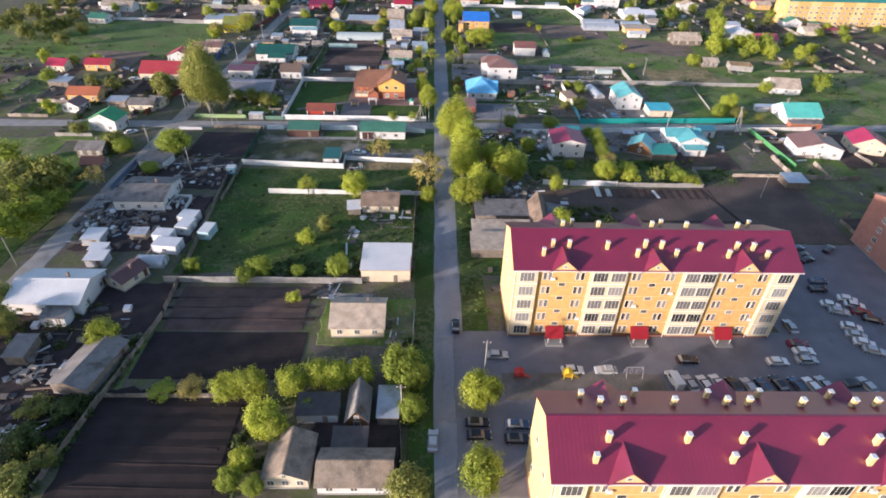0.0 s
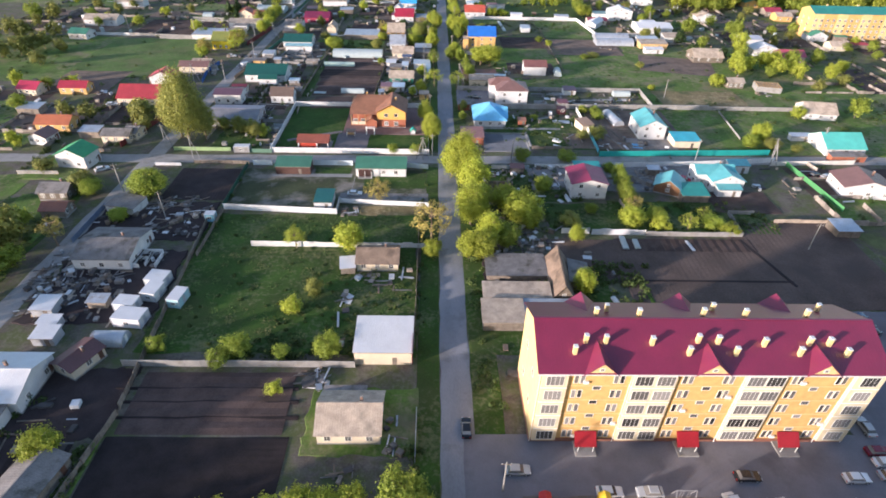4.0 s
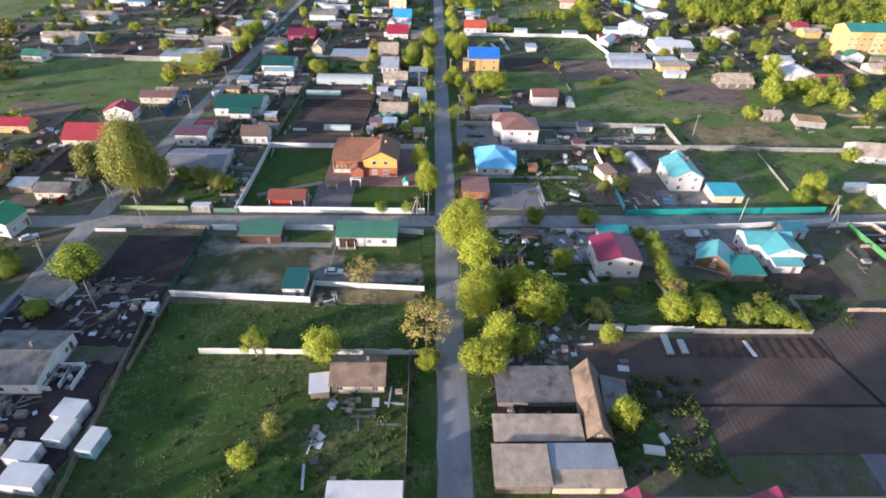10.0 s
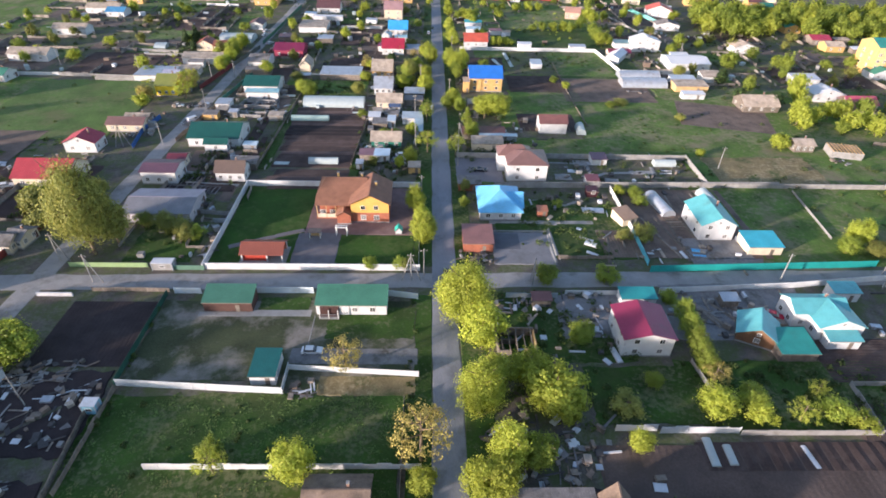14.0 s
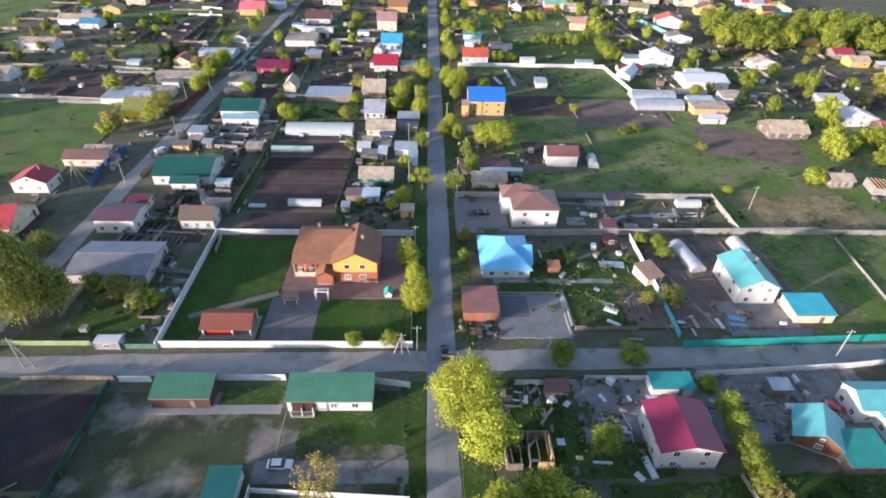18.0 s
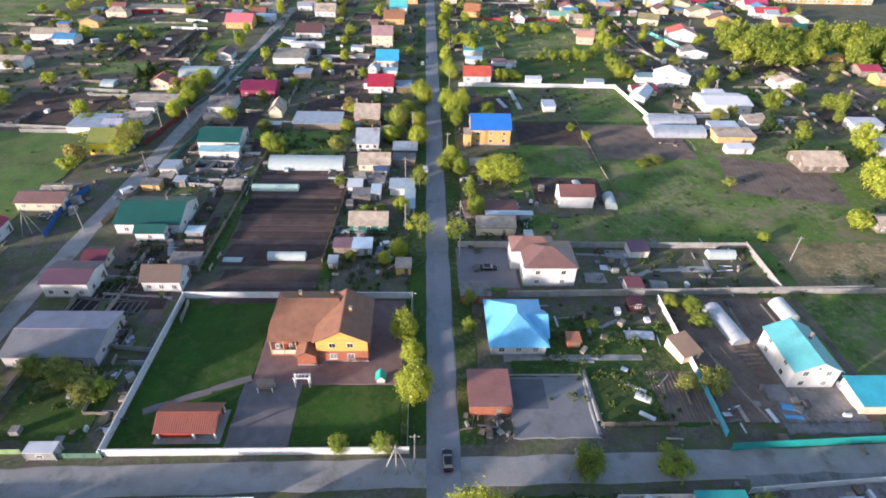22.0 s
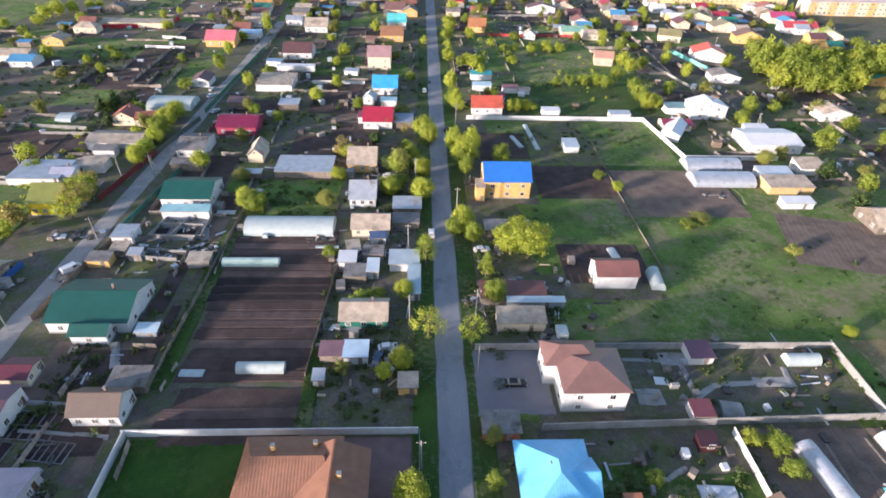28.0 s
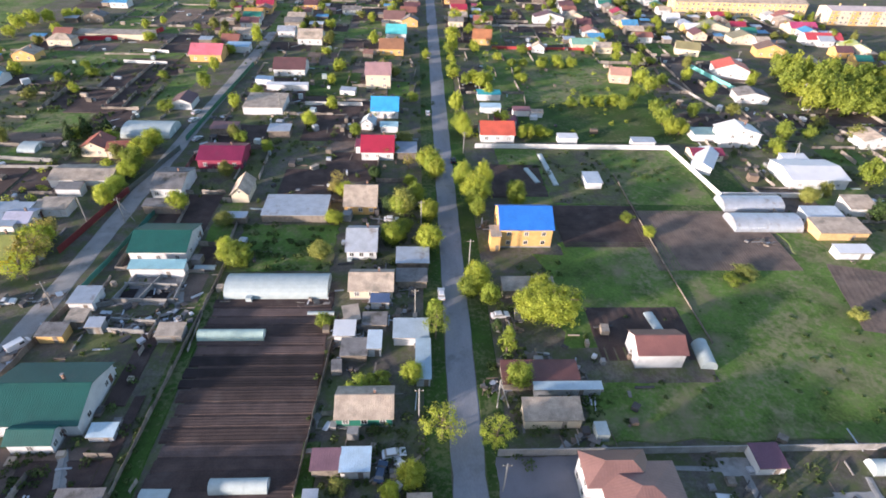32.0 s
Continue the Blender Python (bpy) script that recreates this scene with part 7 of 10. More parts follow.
house(-49.3, 569.9, 11.2, 7.2, 3, 1.6, asbestos_dark, WHITE, label='house with grey roof')
house(-106.2, 556.5, 10.5, 7.2, 3.6, 1.6, tin((0.45, 0.25, 0.08)), brick_yellow, label='yellow house with tan roof')
house(-187.2, 494.8, 11.9, 7.2, 3.4, 2.2, asbestos, CREAM, hip=True, label='cream house with steep tan roof')
shed(-166.8, 508.5, 38.5, 7.5, 2.8, 0.5, asbestos, CREAM, label='long low farm building with pale roof')
house(-117.2, 332.9, 6.5, 7.2, 2.6, 1.2, tin((0.42, 0.42, 0.52)), WHITE, label='house with pale lilac roof')
shed(-111.5, 339.0, 8.1, 5.5, 2.6, 0.5, asbestos, WHITE, label='low house with pale roof')
house(-112.0, 316.6, 8.2, 11.2, 4.4, 3, tin((0.2, 0.22, 0.05)), paint((0.74, 0.56, 0.03)), label='bright yellow house with olive roof')
shed(-124.4, 333.1, 15.4, 11.3, 2.8, 0.4, zinc, WHITE, label='long house with pale grey roof')
house(-110.9, 282.9, 8.4, 7.2, 2.8, 1.4, asbestos, wood_grey, label='weathered cottage with tan roof')
shed(-112.9, 338.3, 7.7, 4.5, 2.6, 0.4, asbestos, WHITE, label='small pale-roofed shed in a village yard')
house(-198.9, 445.7, 19.8, 8.2, 3.6, 2, asbestos, WHITE, label='white house with pale grey roof')
house(-195.4, 400.4, 17.3, 8.2, 3.4, 1.8, asbestos, WHITE, stack=0, label='house with pale roof')
house(-191.5, 356.5, 18.0, 9.2, 3.4, 2, asbestos, WHITE, label='white house with grey roof')
house(-189.6, 328.7, 9.8, 8.2, 3, 1.8, tin((0.05, 0.18, 0.12)), WHITE, rz=-7.3, label='house with dark green roof')
# ---- far houses east and north ----
house(20.5, 392.8, 12.2, 10.7, 3.2, 2.9, tin((0.5, 0.1, 0.06)), WHITE, label='white cottage with orange-red roof')
shed(24.9, 402.0, 8.2, 4.5, 3, 0.5, tin((0.2, 0.03, 0.06)), WHITE, label='shed with dark red roof')
shed(21.6, 430.2, 9.7, 4.5, 2.8, 0.4, tin((0.04, 0.38, 0.42)), WHITE, label='shed with teal roof')
shed(20.8, 416.0, 8.1, 3.5, 2.6, 0.4, tin((0.4, 0.55, 0.62)), WHITE, label='shed with pale blue roof')
shed(33.1, 413.2, 6.8, 3.5, 2.6, 0.3, tin((0.26, 0.1, 0.1)), WHITE, label='shed with maroon roof')
shed(39.1, 411.4, 4.6, 2.5, 2.4, 0.3, asbestos, WHITE, label='small pale shed in a village yard')
shed(47.6, 357.0, 5.0, 6.5, 2.4, 0.4, tin((0.40, 0.46, 0.52)), WHITE, label='small shed with pale blue-grey roof in the garden')
shed(46.4, 388.4, 7.0, 3.5, 2.4, 0.3, white_sheet, WHITE, label='low white shed in a village yard')
shed(74.0, 385.8, 8.3, 3.5, 2.4, 0.3, zinc, WHITE, label='low grey shed in a village yard')
house(26.8, 514.5, 9.9, 12.2, 3.4, 3.4, tin((0.42, 0.18, 0.08)), brick_orange, rz=-7.3, label='orange house with tan roof')
house(30.6, 551.3, 10.9, 6.2, 3.2, 1.8, tin((0.36, 0.14, 0.1)), CREAM, label='house with rust roof')
house(71.8, 557.9, 18.2, 7.2, 4.2, 2.4, tin((0.12, 0.06, 0.06)), WHITE, ridge='y', label='white house with brown gable roof')
house(81.5, 506.0, 14.3, 8.2, 3.4, 2, tin((0.2, 0.38, 0.3)), CREAM, label='cream house with soft green roof')
house(55.1, 498.0, 6.6, 5.2, 3, 2.2, asbestos, WHITE, ridge='y', rz=-11.7, label='small white gabled cottage')
house(86.0, 455.5, 8.9, 8.2, 4.2, 2.2, tin((0.42, 0.24, 0.18)), paint((0.52, 0.36, 0.28)), rz=-10.7, label='pink-brick house with light brown roof')
house(136.7, 500.6, 12.1, 9.2, 3.6, 2.6, tin((0.22, 0.2, 0.1)), CREAM, rz=-18.9, label='house with olive roof')
house(144.4, 466.6, 16.0, 11.2, 4.2, 3, tin((0.5, 0.1, 0.06)), WHITE, ridge='y', rz=-13.8, label='white house with steep orange-red roof')
house(167.9, 542.1, 19.5, 9.2, 4, 3, tin((0.22, 0.22, 0.12)), CREAM, ridge='y', label='house with olive-green gable roof')
house(178.7, 523.3, 16.9, 9.2, 3.6, 2.6, tin((0.22, 0.2, 0.12)), CREAM, ridge='y', label='house with olive roof')
house(181.9, 499.9, 15.0, 9.2, 4, 3, tin((0.16, 0.1, 0.07)), brick_orange, ridge='y', rz=-10.7, label='timber-brown house with steep roof')
house(227.4, 548.3, 16.3, 9.2, 3.6, 2.6, tin((0.4, 0.06, 0.14)), CREAM, label='house with magenta roof')
house(225.7, 524.4, 21.3, 9.2, 3.6, 2.6, tin((0.45, 0.06, 0.07)), WHITE, label='house with red roof')
house(233.3, 505.7, 14.7, 9.2, 4, 2.8, tin((0.36, 0.4, 0.16)), CREAM, ridge='y', rz=-15.4, label='house with pale green roof')
house(231.9, 574.9, 17.5, 8.2, 3.6, 2.6, tin((0.3, 0.12, 0.1)), WHITE, ridge='y', label='house with brown roof')
house(188.6, 471.0, 12.3, 10.2, 4.2, 3, asbestos, WHITE, ridge='y', rz=-11.7, label='tall white house with grey roof')
house(138.5, 433.8, 13.5, 9.2, 3.2, 1.6, asbestos_dark, WHITE, ridge='y', rz=-8.2, label='white house with dark roof')
house(110.6, 389.4, 14.3, 8.2, 5.4, 2.2, white_sheet, WHITE, storeys=2, ridge='y', front=2, label='white two-storey house with pale gable roof')
shed(101.5, 393.2, 12.3, 5.5, 2.8, 0.4, tin((0.16, 0.26, 0.26)), WHITE, label='long shed with dark teal roof')
house(91.2, 371.2, 6.5, 15.2, 3, 1.2, white_sheet, WHITE, ridge='y', front=0, stack=0, left=0, rz=-32.3, label='long white building with pale roof')
house(93.5, 376.8, 11.2, 6.2, 2.6, 1.2, tin((0.2, 0.03, 0.06)), CREAM, label='house with dark red roof')
house(122.6, 361.8, 19.4, 14.2, 3.6, 1.4, white_sheet, WHITE, label='large white house with white metal roof')
shed(123.2, 370.7, 8.7, 6.5, 3, 0.5, white_sheet, WHITE, label='white-roofed wing in a village yard')
greenhouse(94.1, 344.3, 18.9, 7.6, 3, 0, zinc, label='grey polycarbonate tunnel greenhouse')
greenhouse(93.0, 333.7, 20.2, 8.4, 3.2, 0, zinc, label='grey polycarbonate tunnel greenhouse')
shed(111.8, 336.2, 11.1, 5.5, 2.8, 0.5, tin((0.42, 0.48, 0.54)), WHITE, label='shed with blue-grey roof')
shed(112.5, 329.2, 14.5, 7.2, 2.8, 0.5, asbestos, wood_fresh, label='tan-roofed timber shed with new boards')
shed(109.9, 318.4, 9.5, 3.5, 2.4, 0.3, white_sheet, WHITE, label='low white greenhouse shed')
shed(126.9, 341.6, 8.9, 6.5, 2.8, 1, asbestos, WHITE, label='cottage with pale tan roof')
house(132.8, 308.4, 14.5, 10.7, 2.8, 2.9, asbestos, wood_grey, label='long cottage with brown-grey roof')
house(130.4, 269.3, 7.0, 6.2, 2.8, 1.2, asbestos, wood_grey, label='small weathered cottage in a fenced village garden')
timber_frame(143.7, 264.7)
house(164.2, 389.1, 12.4, 8.2, 3.4, 2, asbestos, WHITE, ridge='y', label='white house with pale grey roof')
shed(171.1, 340.8, 12.3, 6.5, 2.8, 0.6, tin((0.42, 0.44, 0.5)), WHITE, label='house with grey-blue roof')
house(168.5, 320.0, 13.7, 8.2, 3.4, 2.2, white_sheet, WHITE, ridge='y', label='white house with pale roof')
house(176.3, 309.1, 12.7, 8.2, 3.4, 2.2, tin((0.42, 0.08, 0.12)), paint((0.5, 0.34, 0.34)), label='pinkish house with rose-red roof')
house(149.3, 236.2, 11.9, 10.5, 2.8, 2.8, asbestos, WHITE, rz=-7.6, label='cottage with steep grey-brown roof')
house(139.4, 205.6, 13.7, 12.2, 2.8, 3.4, tin((0.1, 0.46, 0.4)), WHITE, label='white house with mint-green roof')
shed(130.2, 212.3, 7.5, 2.5, 2, 0.3, zinc, WHITE, label='low grey shed in a village yard')
shed(109.5, 151.4, 6.4, 5.5, 2.2, 0.4, tin((0.35, 0.42, 0.5)), wood_grey, label='low shed with blue-grey sheets')
shed(137.6, 195.9, 12.0, 2.5, 2.2, 0.3, asbestos_dark, brick_red, label='long low brick shed')
far_block(209.2, 351.2, 75, 14, 14, 2.6, brick_orange, brick_yellow, tin((0.03, 0.22, 0.18)), 'four-storey orange and yellow apartment block with green roof')
far_block(109.4, 99, 60, 22, 14.5, 3.0, brick_red_pale, brick_red_pale, tin(BROWN), 'five-storey pinkish brick apartment block')
far_block(160.9, 583.3, 90, 13, 9, 1.6, brick_yellow, brick_yellow, asbestos, 'long pale yellow apartment block at the edge of town')
far_block(257.1, 567.4, 70, 14, 9, 1.6, CREAM, brick_orange, tin((0.5, 0.42, 0.40)), 'long cream public building with pale roof')
# ---- rows of houses at the far end ----
filler_street(-14, 545, 680, -1, 21)
filler_street(16, 545, 680, 1, 22)
filler_street(-78, 520, 660, 1, 23)
filler_street(-104, 500, 640, -1, 24)
filler_street(120, 520, 680, 1, 25, 14)
filler_street(155, 530, 690, 1, 26, 14)
filler_street(185, 520, 690, 1, 27, 14)
filler_street(90, 500, 680, -1, 28, 15)
filler_street(-190, 440, 580, -1, 30, 30)
filler_street(225, 470, 690, 1, 31, 16)
filler_street(215, 330, 440, 1, 32, 20)
# ---- fences ----
fence(-59.2, 196.3, -6.1, 196.3, 1.9, white_concrete, 'long white plastered wall in front of the brick house', step=3, th=0.22)
fence(-59.5, 196.0, -59.5, 237.8, 1.9, white_concrete, 'white plastered side wall', step=3, th=0.22)
fence(-59.8, 237.9, -6.7, 237.9, 1.9, white_concrete, 'white plastered back wall', step=3, th=0.22)
fence(-6.4, 196.6, -6.4, 238.0, 1.3, zinc, 'low grey mesh fence by the verge', th=0.04)
fence(-92.2, 196.8, -73.2, 196.8, 1.4, tin((0.30, 0.42, 0.20)), 'pale green board fence along the street', th=0.05)
fence(-67.7, 195.9, -59.2, 195.9, 1.4, tin((0.12, 0.22, 0.16)), 'green sheet fence along the street', th=0.05)
container(-69.1, 196.6, 5.0, 2.2, 2.2, concrete, 0.0, 'grey metal garage box by the street')
fence(-63.0, 187.0, -56.9, 187.0, 1.8, tin((0.55, 0.62, 0.66)), 'white profiled sheet fence', th=0.05)
fence(-44.9, 187.4, -30.9, 187.4, 1.8, tin((0.55, 0.62, 0.66)), 'white profiled sheet fence', th=0.05)
fence(-13.2, 186.6, -6.3, 185.5, 1.8, tin((0.55, 0.62, 0.66)), 'white profiled sheet fence', th=0.05)
fence(-93.9, 185.9, -85.9, 185.9, 1, white_sheet, 'low pale trough wall', th=0.3)
fence(-82.2, 187.6, -64.5, 187.6, 1.2, wood_grey, 'weathered board fence along a garden edge', wave=0.1)
fence(-64.1, 159.7, -31.8, 157.7, 1.9, tin((0.62, 0.64, 0.65)), 'white profiled sheet fence', th=0.06)
fence(-31.9, 157.7, -31.9, 164.2, 1.9, tin((0.62, 0.64, 0.65)), 'white profiled sheet fence', th=0.06)
fence(-31.8, 163.8, -5.8, 162.1, 1.6, tin((0.62, 0.64, 0.65)), 'white profiled sheet fence', th=0.06)
fence(-64.5, 159.7, -64.5, 186.5, 1.6, tin((0.03, 0.10, 0.07)), 'dark green sheet fence', th=0.05)
fence(-51.5, 141.8, -5.0, 141.8, 1.6, white_concrete, 'leaning fence of grey slate sheets', wave=0.1, th=0.05)
fence(-63.9, 137.0, -63.9, 158.7, 1.4, wood_grey, 'weathered board fence along a garden edge', wave=0.15)
fence(-66.1, 49.1, -61.5, 89.1, 1.5, wood_grey, 'weathered board fence along the plots', wave=0.15)
fence(-61.7, 90.4, -66.6, 154.6, 1.5, wood_grey, 'weathered board fence along the plots', wave=0.15)
fence(-65.8, 100.7, -20.0, 100.7, 1.8, concrete, 'grey concrete panel fence', step=3, th=0.12, wave=0.03)
fence(-64.5, 67.3, -39.4, 67.3, 1.2, wood_grey, 'old board fence between plots', wave=0.15)
fence(-8.4, 105.8, -8.4, 156.1, 1.4, wood_grey, 'weathered roadside fence along a garden edge', wave=0.15)
fence(-9.4, 65.5, -8.2, 50.9, 1.8, asbestos_dark, 'dark slate yard fence by the road', th=0.06)
fence(-7.4, 89.7, -7.4, 79.6, 1.8, zinc, 'grey sheet yard fence by the road', th=0.06)
fence(14.4, 186.2, 26.5, 186.2, 1.5, tin((0.42, 0.46, 0.48)), 'patched grey sheet fence', wave=0.08)
fence(28.6, 187.2, 42.4, 187.2, 1.6, tin((0.58, 0.60, 0.60)), 'white sheet fence by the street')
fence(51.5, 188.1, 85.4, 190.5, 1.8, tin((0.64, 0.66, 0.66)), 'long white panel fence along the street')
fence(85.4, 190.5, 111.2, 193.7, 1.8, tin((0.64, 0.66, 0.66)), 'long white panel fence along the street')
fence(108.7, 191.1, 138.9, 193.1, 1.6, tin((0.62, 0.60, 0.56)), 'pale panel fence along the street')
fence(52.1, 196.4, 112.3, 199.2, 2.1, tin((0.02, 0.27, 0.25)), 'long teal profiled sheet fence', th=0.06)
fence(52.5, 199.2, 52.8, 214.1, 1.8, tin((0.10, 0.40, 0.52)), 'blue sheet fence along a garden edge')
fence(52.8, 214.1, 52.5, 237.3, 1.8, white_concrete, 'pale garden fence along a garden edge')
fence(30.5, 149.4, 38.1, 149.4, 1.8, white_sheet, 'white slate sheet fence, slightly crooked', wave=0.12)
fence(38.7, 148.9, 53.3, 148.9, 1.8, white_sheet, 'white slate sheet fence, slightly crooked', wave=0.12)
fence(53.4, 148.4, 79.9, 148.4, 1.5, concrete, 'grey weathered slab fence', wave=0.1)
fence(80.1, 148.5, 81.0, 160.1, 1.4, concrete, 'grey weathered slab fence', wave=0.1)
fence(50.9, 166.1, 52.0, 157.3, 1.3, concrete, 'grey slab fence beside the hedge', wave=0.1)
fence(81.0, 159.9, 88.4, 159.9, 1.4, concrete, 'grey slab fence along a garden edge', wave=0.1)
fence(114.4, 192.4, 116.3, 162.1, 1.6, tin((0.08, 0.26, 0.10)), 'green net fence across the plots', th=0.04)
fence(92.5, 155.8, 119.4, 155.8, 1.2, asbestos, 'grey slab garden fence', wave=0.1)
fence(5.4, 258.7, 84.5, 258.7, 2, concrete, 'grey concrete wall of the garden court', step=3, th=0.2)
fence(84.5, 259.3, 84.4, 240.4, 2, concrete, 'grey concrete wall of the garden court', step=3, th=0.2)
fence(16.6, 238.3, 107.6, 240.6, 2, concrete, 'long grey concrete wall', step=3, th=0.2)
fence(82.3, 239.8, 143.4, 239.8, 1.8, concrete, 'long grey concrete wall', step=3, th=0.2)
fence(110.9, 237.9, 107.9, 211.4, 0.9, concrete, 'grey garden wall along a garden edge')
fence(29.8, 201.7, 44.2, 201.7, 1.2, wood_grey, 'ragged picket fence along a garden edge', wave=0.15)
fence(29.5, 215.1, 30.2, 201.3, 0.35, concrete, 'low pale garden kerb', th=0.2)
fence(11.7, 382.7, 82.7, 382.7, 1.8, white_concrete, 'long white wall along the gardens', step=3, th=0.2)
fence(82.7, 383.1, 87.2, 348.5, 1.8, white_concrete, 'long white wall along the field', step=3, th=0.2)
fence(87.2, 349.4, 120.9, 349.4, 1.8, white_concrete, 'white wall behind the greenhouses', step=3, th=0.2)
fence(-59.5, 252.2, -57.6, 313.7, 1.5, wood_grey, 'weathered plank fence beside the beds', wave=0.12)
fence(-29.6, 251.5, -27.0, 294.8, 1.4, wood_grey, 'weathered plank fence beside the beds', wave=0.12)
fence(56.3, 314.2, 56.8, 285.6, 0.7, wood_grey, 'old wire and board fence along the meadow', wave=0.15)
fence(56.9, 363.5, 56.3, 314.2, 0.7, wood_grey, 'old wire and board fence along the meadow', wave=0.15)
fence(-54.7, 420.4, -31.4, 420.4, 1.6, white_concrete, 'white slab fence along a garden edge')
fence(30.8, 501.6, 89.5, 501.6, 1.6, tin((0.40, 0.06, 0.06)), 'dark red sheet fence')
fence(28.9, 545.0, 81.1, 549.2, 1.4, concrete, 'pale concrete wall along a garden edge')
fence(128.4, 478.5, 141.4, 428.7, 2, tin((0.20, 0.55, 0.50)), 'pale turquoise sheet fence')
fence(108.2, 463.2, 119.0, 418.5, 1.2, concrete, 'pale slab fence along a garden edge')
fence(-146.7, 468.2, -126.2, 466.9, 1.6, white_concrete, 'white yard wall along a garden edge')
fence(-144.4, 485.6, -131.4, 483.7, 1.6, white_concrete, 'white yard wall along a garden edge')
fence(-183.5, 502.2, -153.8, 506.3, 2.2, tin((0.45, 0.02, 0.04)), 'bright red sheet fence')
fence(-153.8, 506.3, -148.1, 522.8, 2.2, tin((0.45, 0.02, 0.04)), 'bright red sheet fence')
fence(-149.5, 328.3, -128.4, 328.3, 1.5, concrete, 'long pale concrete field wall', step=3)
fence(-162.3, 371.9, -128.3, 368.8, 1.4, concrete, 'long pale concrete field wall', step=3)
fence(-193.5, 333.5, -167.7, 333.5, 1.5, white_concrete, 'white field wall along a garden edge', step=3)
fence(-167.7, 333.5, -132.1, 330.9, 1.5, concrete, 'pale field wall along a garden edge', step=3)
fence(-142.5, 364.3, -119.5, 364.3, 1.3, concrete, 'pale garden wall along a garden edge')
fence(-133.4, 178.7, -120.8, 178.7, 1.4, concrete, 'pale yard fence along a garden edge')
fence(-104.9, 262.0, -107.0, 275.0, 1.8, tin((0.03, 0.10, 0.30)), 'blue sheet fence beside the back street')
fence(-107.0, 275.0, -105.5, 288.0, 1.8, tin((0.03, 0.10, 0.30)), 'blue sheet fence beside the back street')
fence(-110.6, 198.3, -105.6, 227.2, 2, tin((0.16, 0.03, 0.03)), 'dark red sheet fence along the back street')
fence(-101.1, 318.8, -96.2, 350.2, 2, tin((0.16, 0.03, 0.03)), 'dark red sheet fence along the back street')
fence(-96.2, 350.2, -90.7, 379.0, 1.8, tin((0.10, 0.12, 0.10)), 'dark fence along the back street')
fence(-91.0, 385.7, -86.6, 469.1, 1.8, tin((0.05, 0.16, 0.10)), 'green fence along the back street')
fence(-92.7, 268.3, -88.1, 301.9, 1.5, wood_grey, 'weathered fence along the back street', wave=0.1)
fence(-88.5, 304.5, -83.1, 345.7, 1.5, tin((0.06, 0.2, 0.16)), 'green fence along the back street', wave=0.1)
fence(-97.5, 142.4, -97.4, 159.9, 1.5, tin((0.16, 0.2, 0.28)), 'blue-grey fence along the back street')
fence(-63.4, 217.1, -59.4, 217.1, 1.4, zinc, 'grey yard fence along a garden edge')
fence(-73.2, 222.2, -59.7, 220.6, 1.4, concrete, 'grey slab yard fence')
# ---- back gardens ----
clutter(-84, 200, -62, 300, 60, 60)
clutter(-84, 300, -45, 470, 120, 61)
clutter(-45, 340, -10, 480, 90, 62)
clutter(-30, 260, -8, 345, 50, 63)
clutter(-200, 195, -108, 260, 80, 64)
clutter(-240, 336, -110, 470, 110, 65)
clutter(-112, 262, -104, 330, 14, 80)
clutter(-180, 470, -20, 640, 160, 66)
clutter(8, 390, 60, 470, 40, 67)
clutter(95, 330, 200, 430, 110, 68)
clutter(40, 470, 160, 640, 120, 69)
clutter(160, 520, 260, 640, 80, 70)
clutter(8, 470, 40, 640, 60, 71)
clutter(-99, 60, -67, 93, 70, 72)
clutter(-97, 145, -67, 162, 40, 78)
clutter(-96, 112, -74, 131, 70, 79)
clutter(9, 96, 40, 190, 40, 73)
clutter(40, 170, 120, 190, 40, 74)
clutter(40, 195, 84, 262, 30, 75)
clutter(112, 96, 190, 190, 50, 76)
scrub(-84, 200, -62, 300, 50, scrub_leaf, 300)
scrub(-84, 300, -45, 470, 80, scrub_leaf, 301)
scrub(-240, 200, -108, 330, 110, scrub_leaf, 302)
scrub(-240, 330, -110, 640, 160, scrub_leaf, 303)
scrub(-100, 470, -20, 640, 110, scrub_leaf, 304)
scrub(8, 380, 110, 470, 50, leaf_yellow, 305)
scrub(100, 330, 260, 425, 130, scrub_leaf, 306)
scrub(10, 480, 160, 640, 160, scrub_leaf, 307)
scrub(160, 515, 260, 660, 80, scrub_leaf, 308)
scrub(-30, 250, -8, 480, 50, scrub_leaf, 309)
scrub(8, 205, 30, 330, 30, scrub_leaf, 310)
scrub(112, 96, 200, 190, 60, scrub_leaf, 311)
# ---- wild growth ----
tufts(-66.0, 105.5, -8.7, 156.1, 260, grass_tuft, 1)
tufts(24.3, 260.4, 116.6, 316.8, 420, grass_tuft, 2)
tufts(61.7, 255.8, 209.3, 340.4, 500, grass_tuft_dry, 3)
tufts(89.1, 241.8, 128.0, 262.6, 500, grass_tuft_dry, 4)
tufts(49.4, 262.2, 147.6, 300.4, 420, grass_tuft, 8)
tufts(-56.3, 145.2, -6.9, 157.5, 260, grass_tuft, 5)
tufts(-162.4, 254.1, -132.1, 327.7, 300, grass_tuft, 6)
tufts(24.8, 424.2, 94.4, 497.8, 260, grass_tuft_dry, 7)
scrub(-57.1, 311.8, -31.2, 332.3, 60, scrub_leaf, 10)
scrub(-23.2, 311.8, -5.2, 351.5, 40, scrub_leaf, 11)
scrub(-168.1, 408.3, -147.4, 469.8, 70, scrub_leaf, 12)
scrub(-129.5, 421.2, -116.5, 463.4, 50, scrub_leaf, 13)
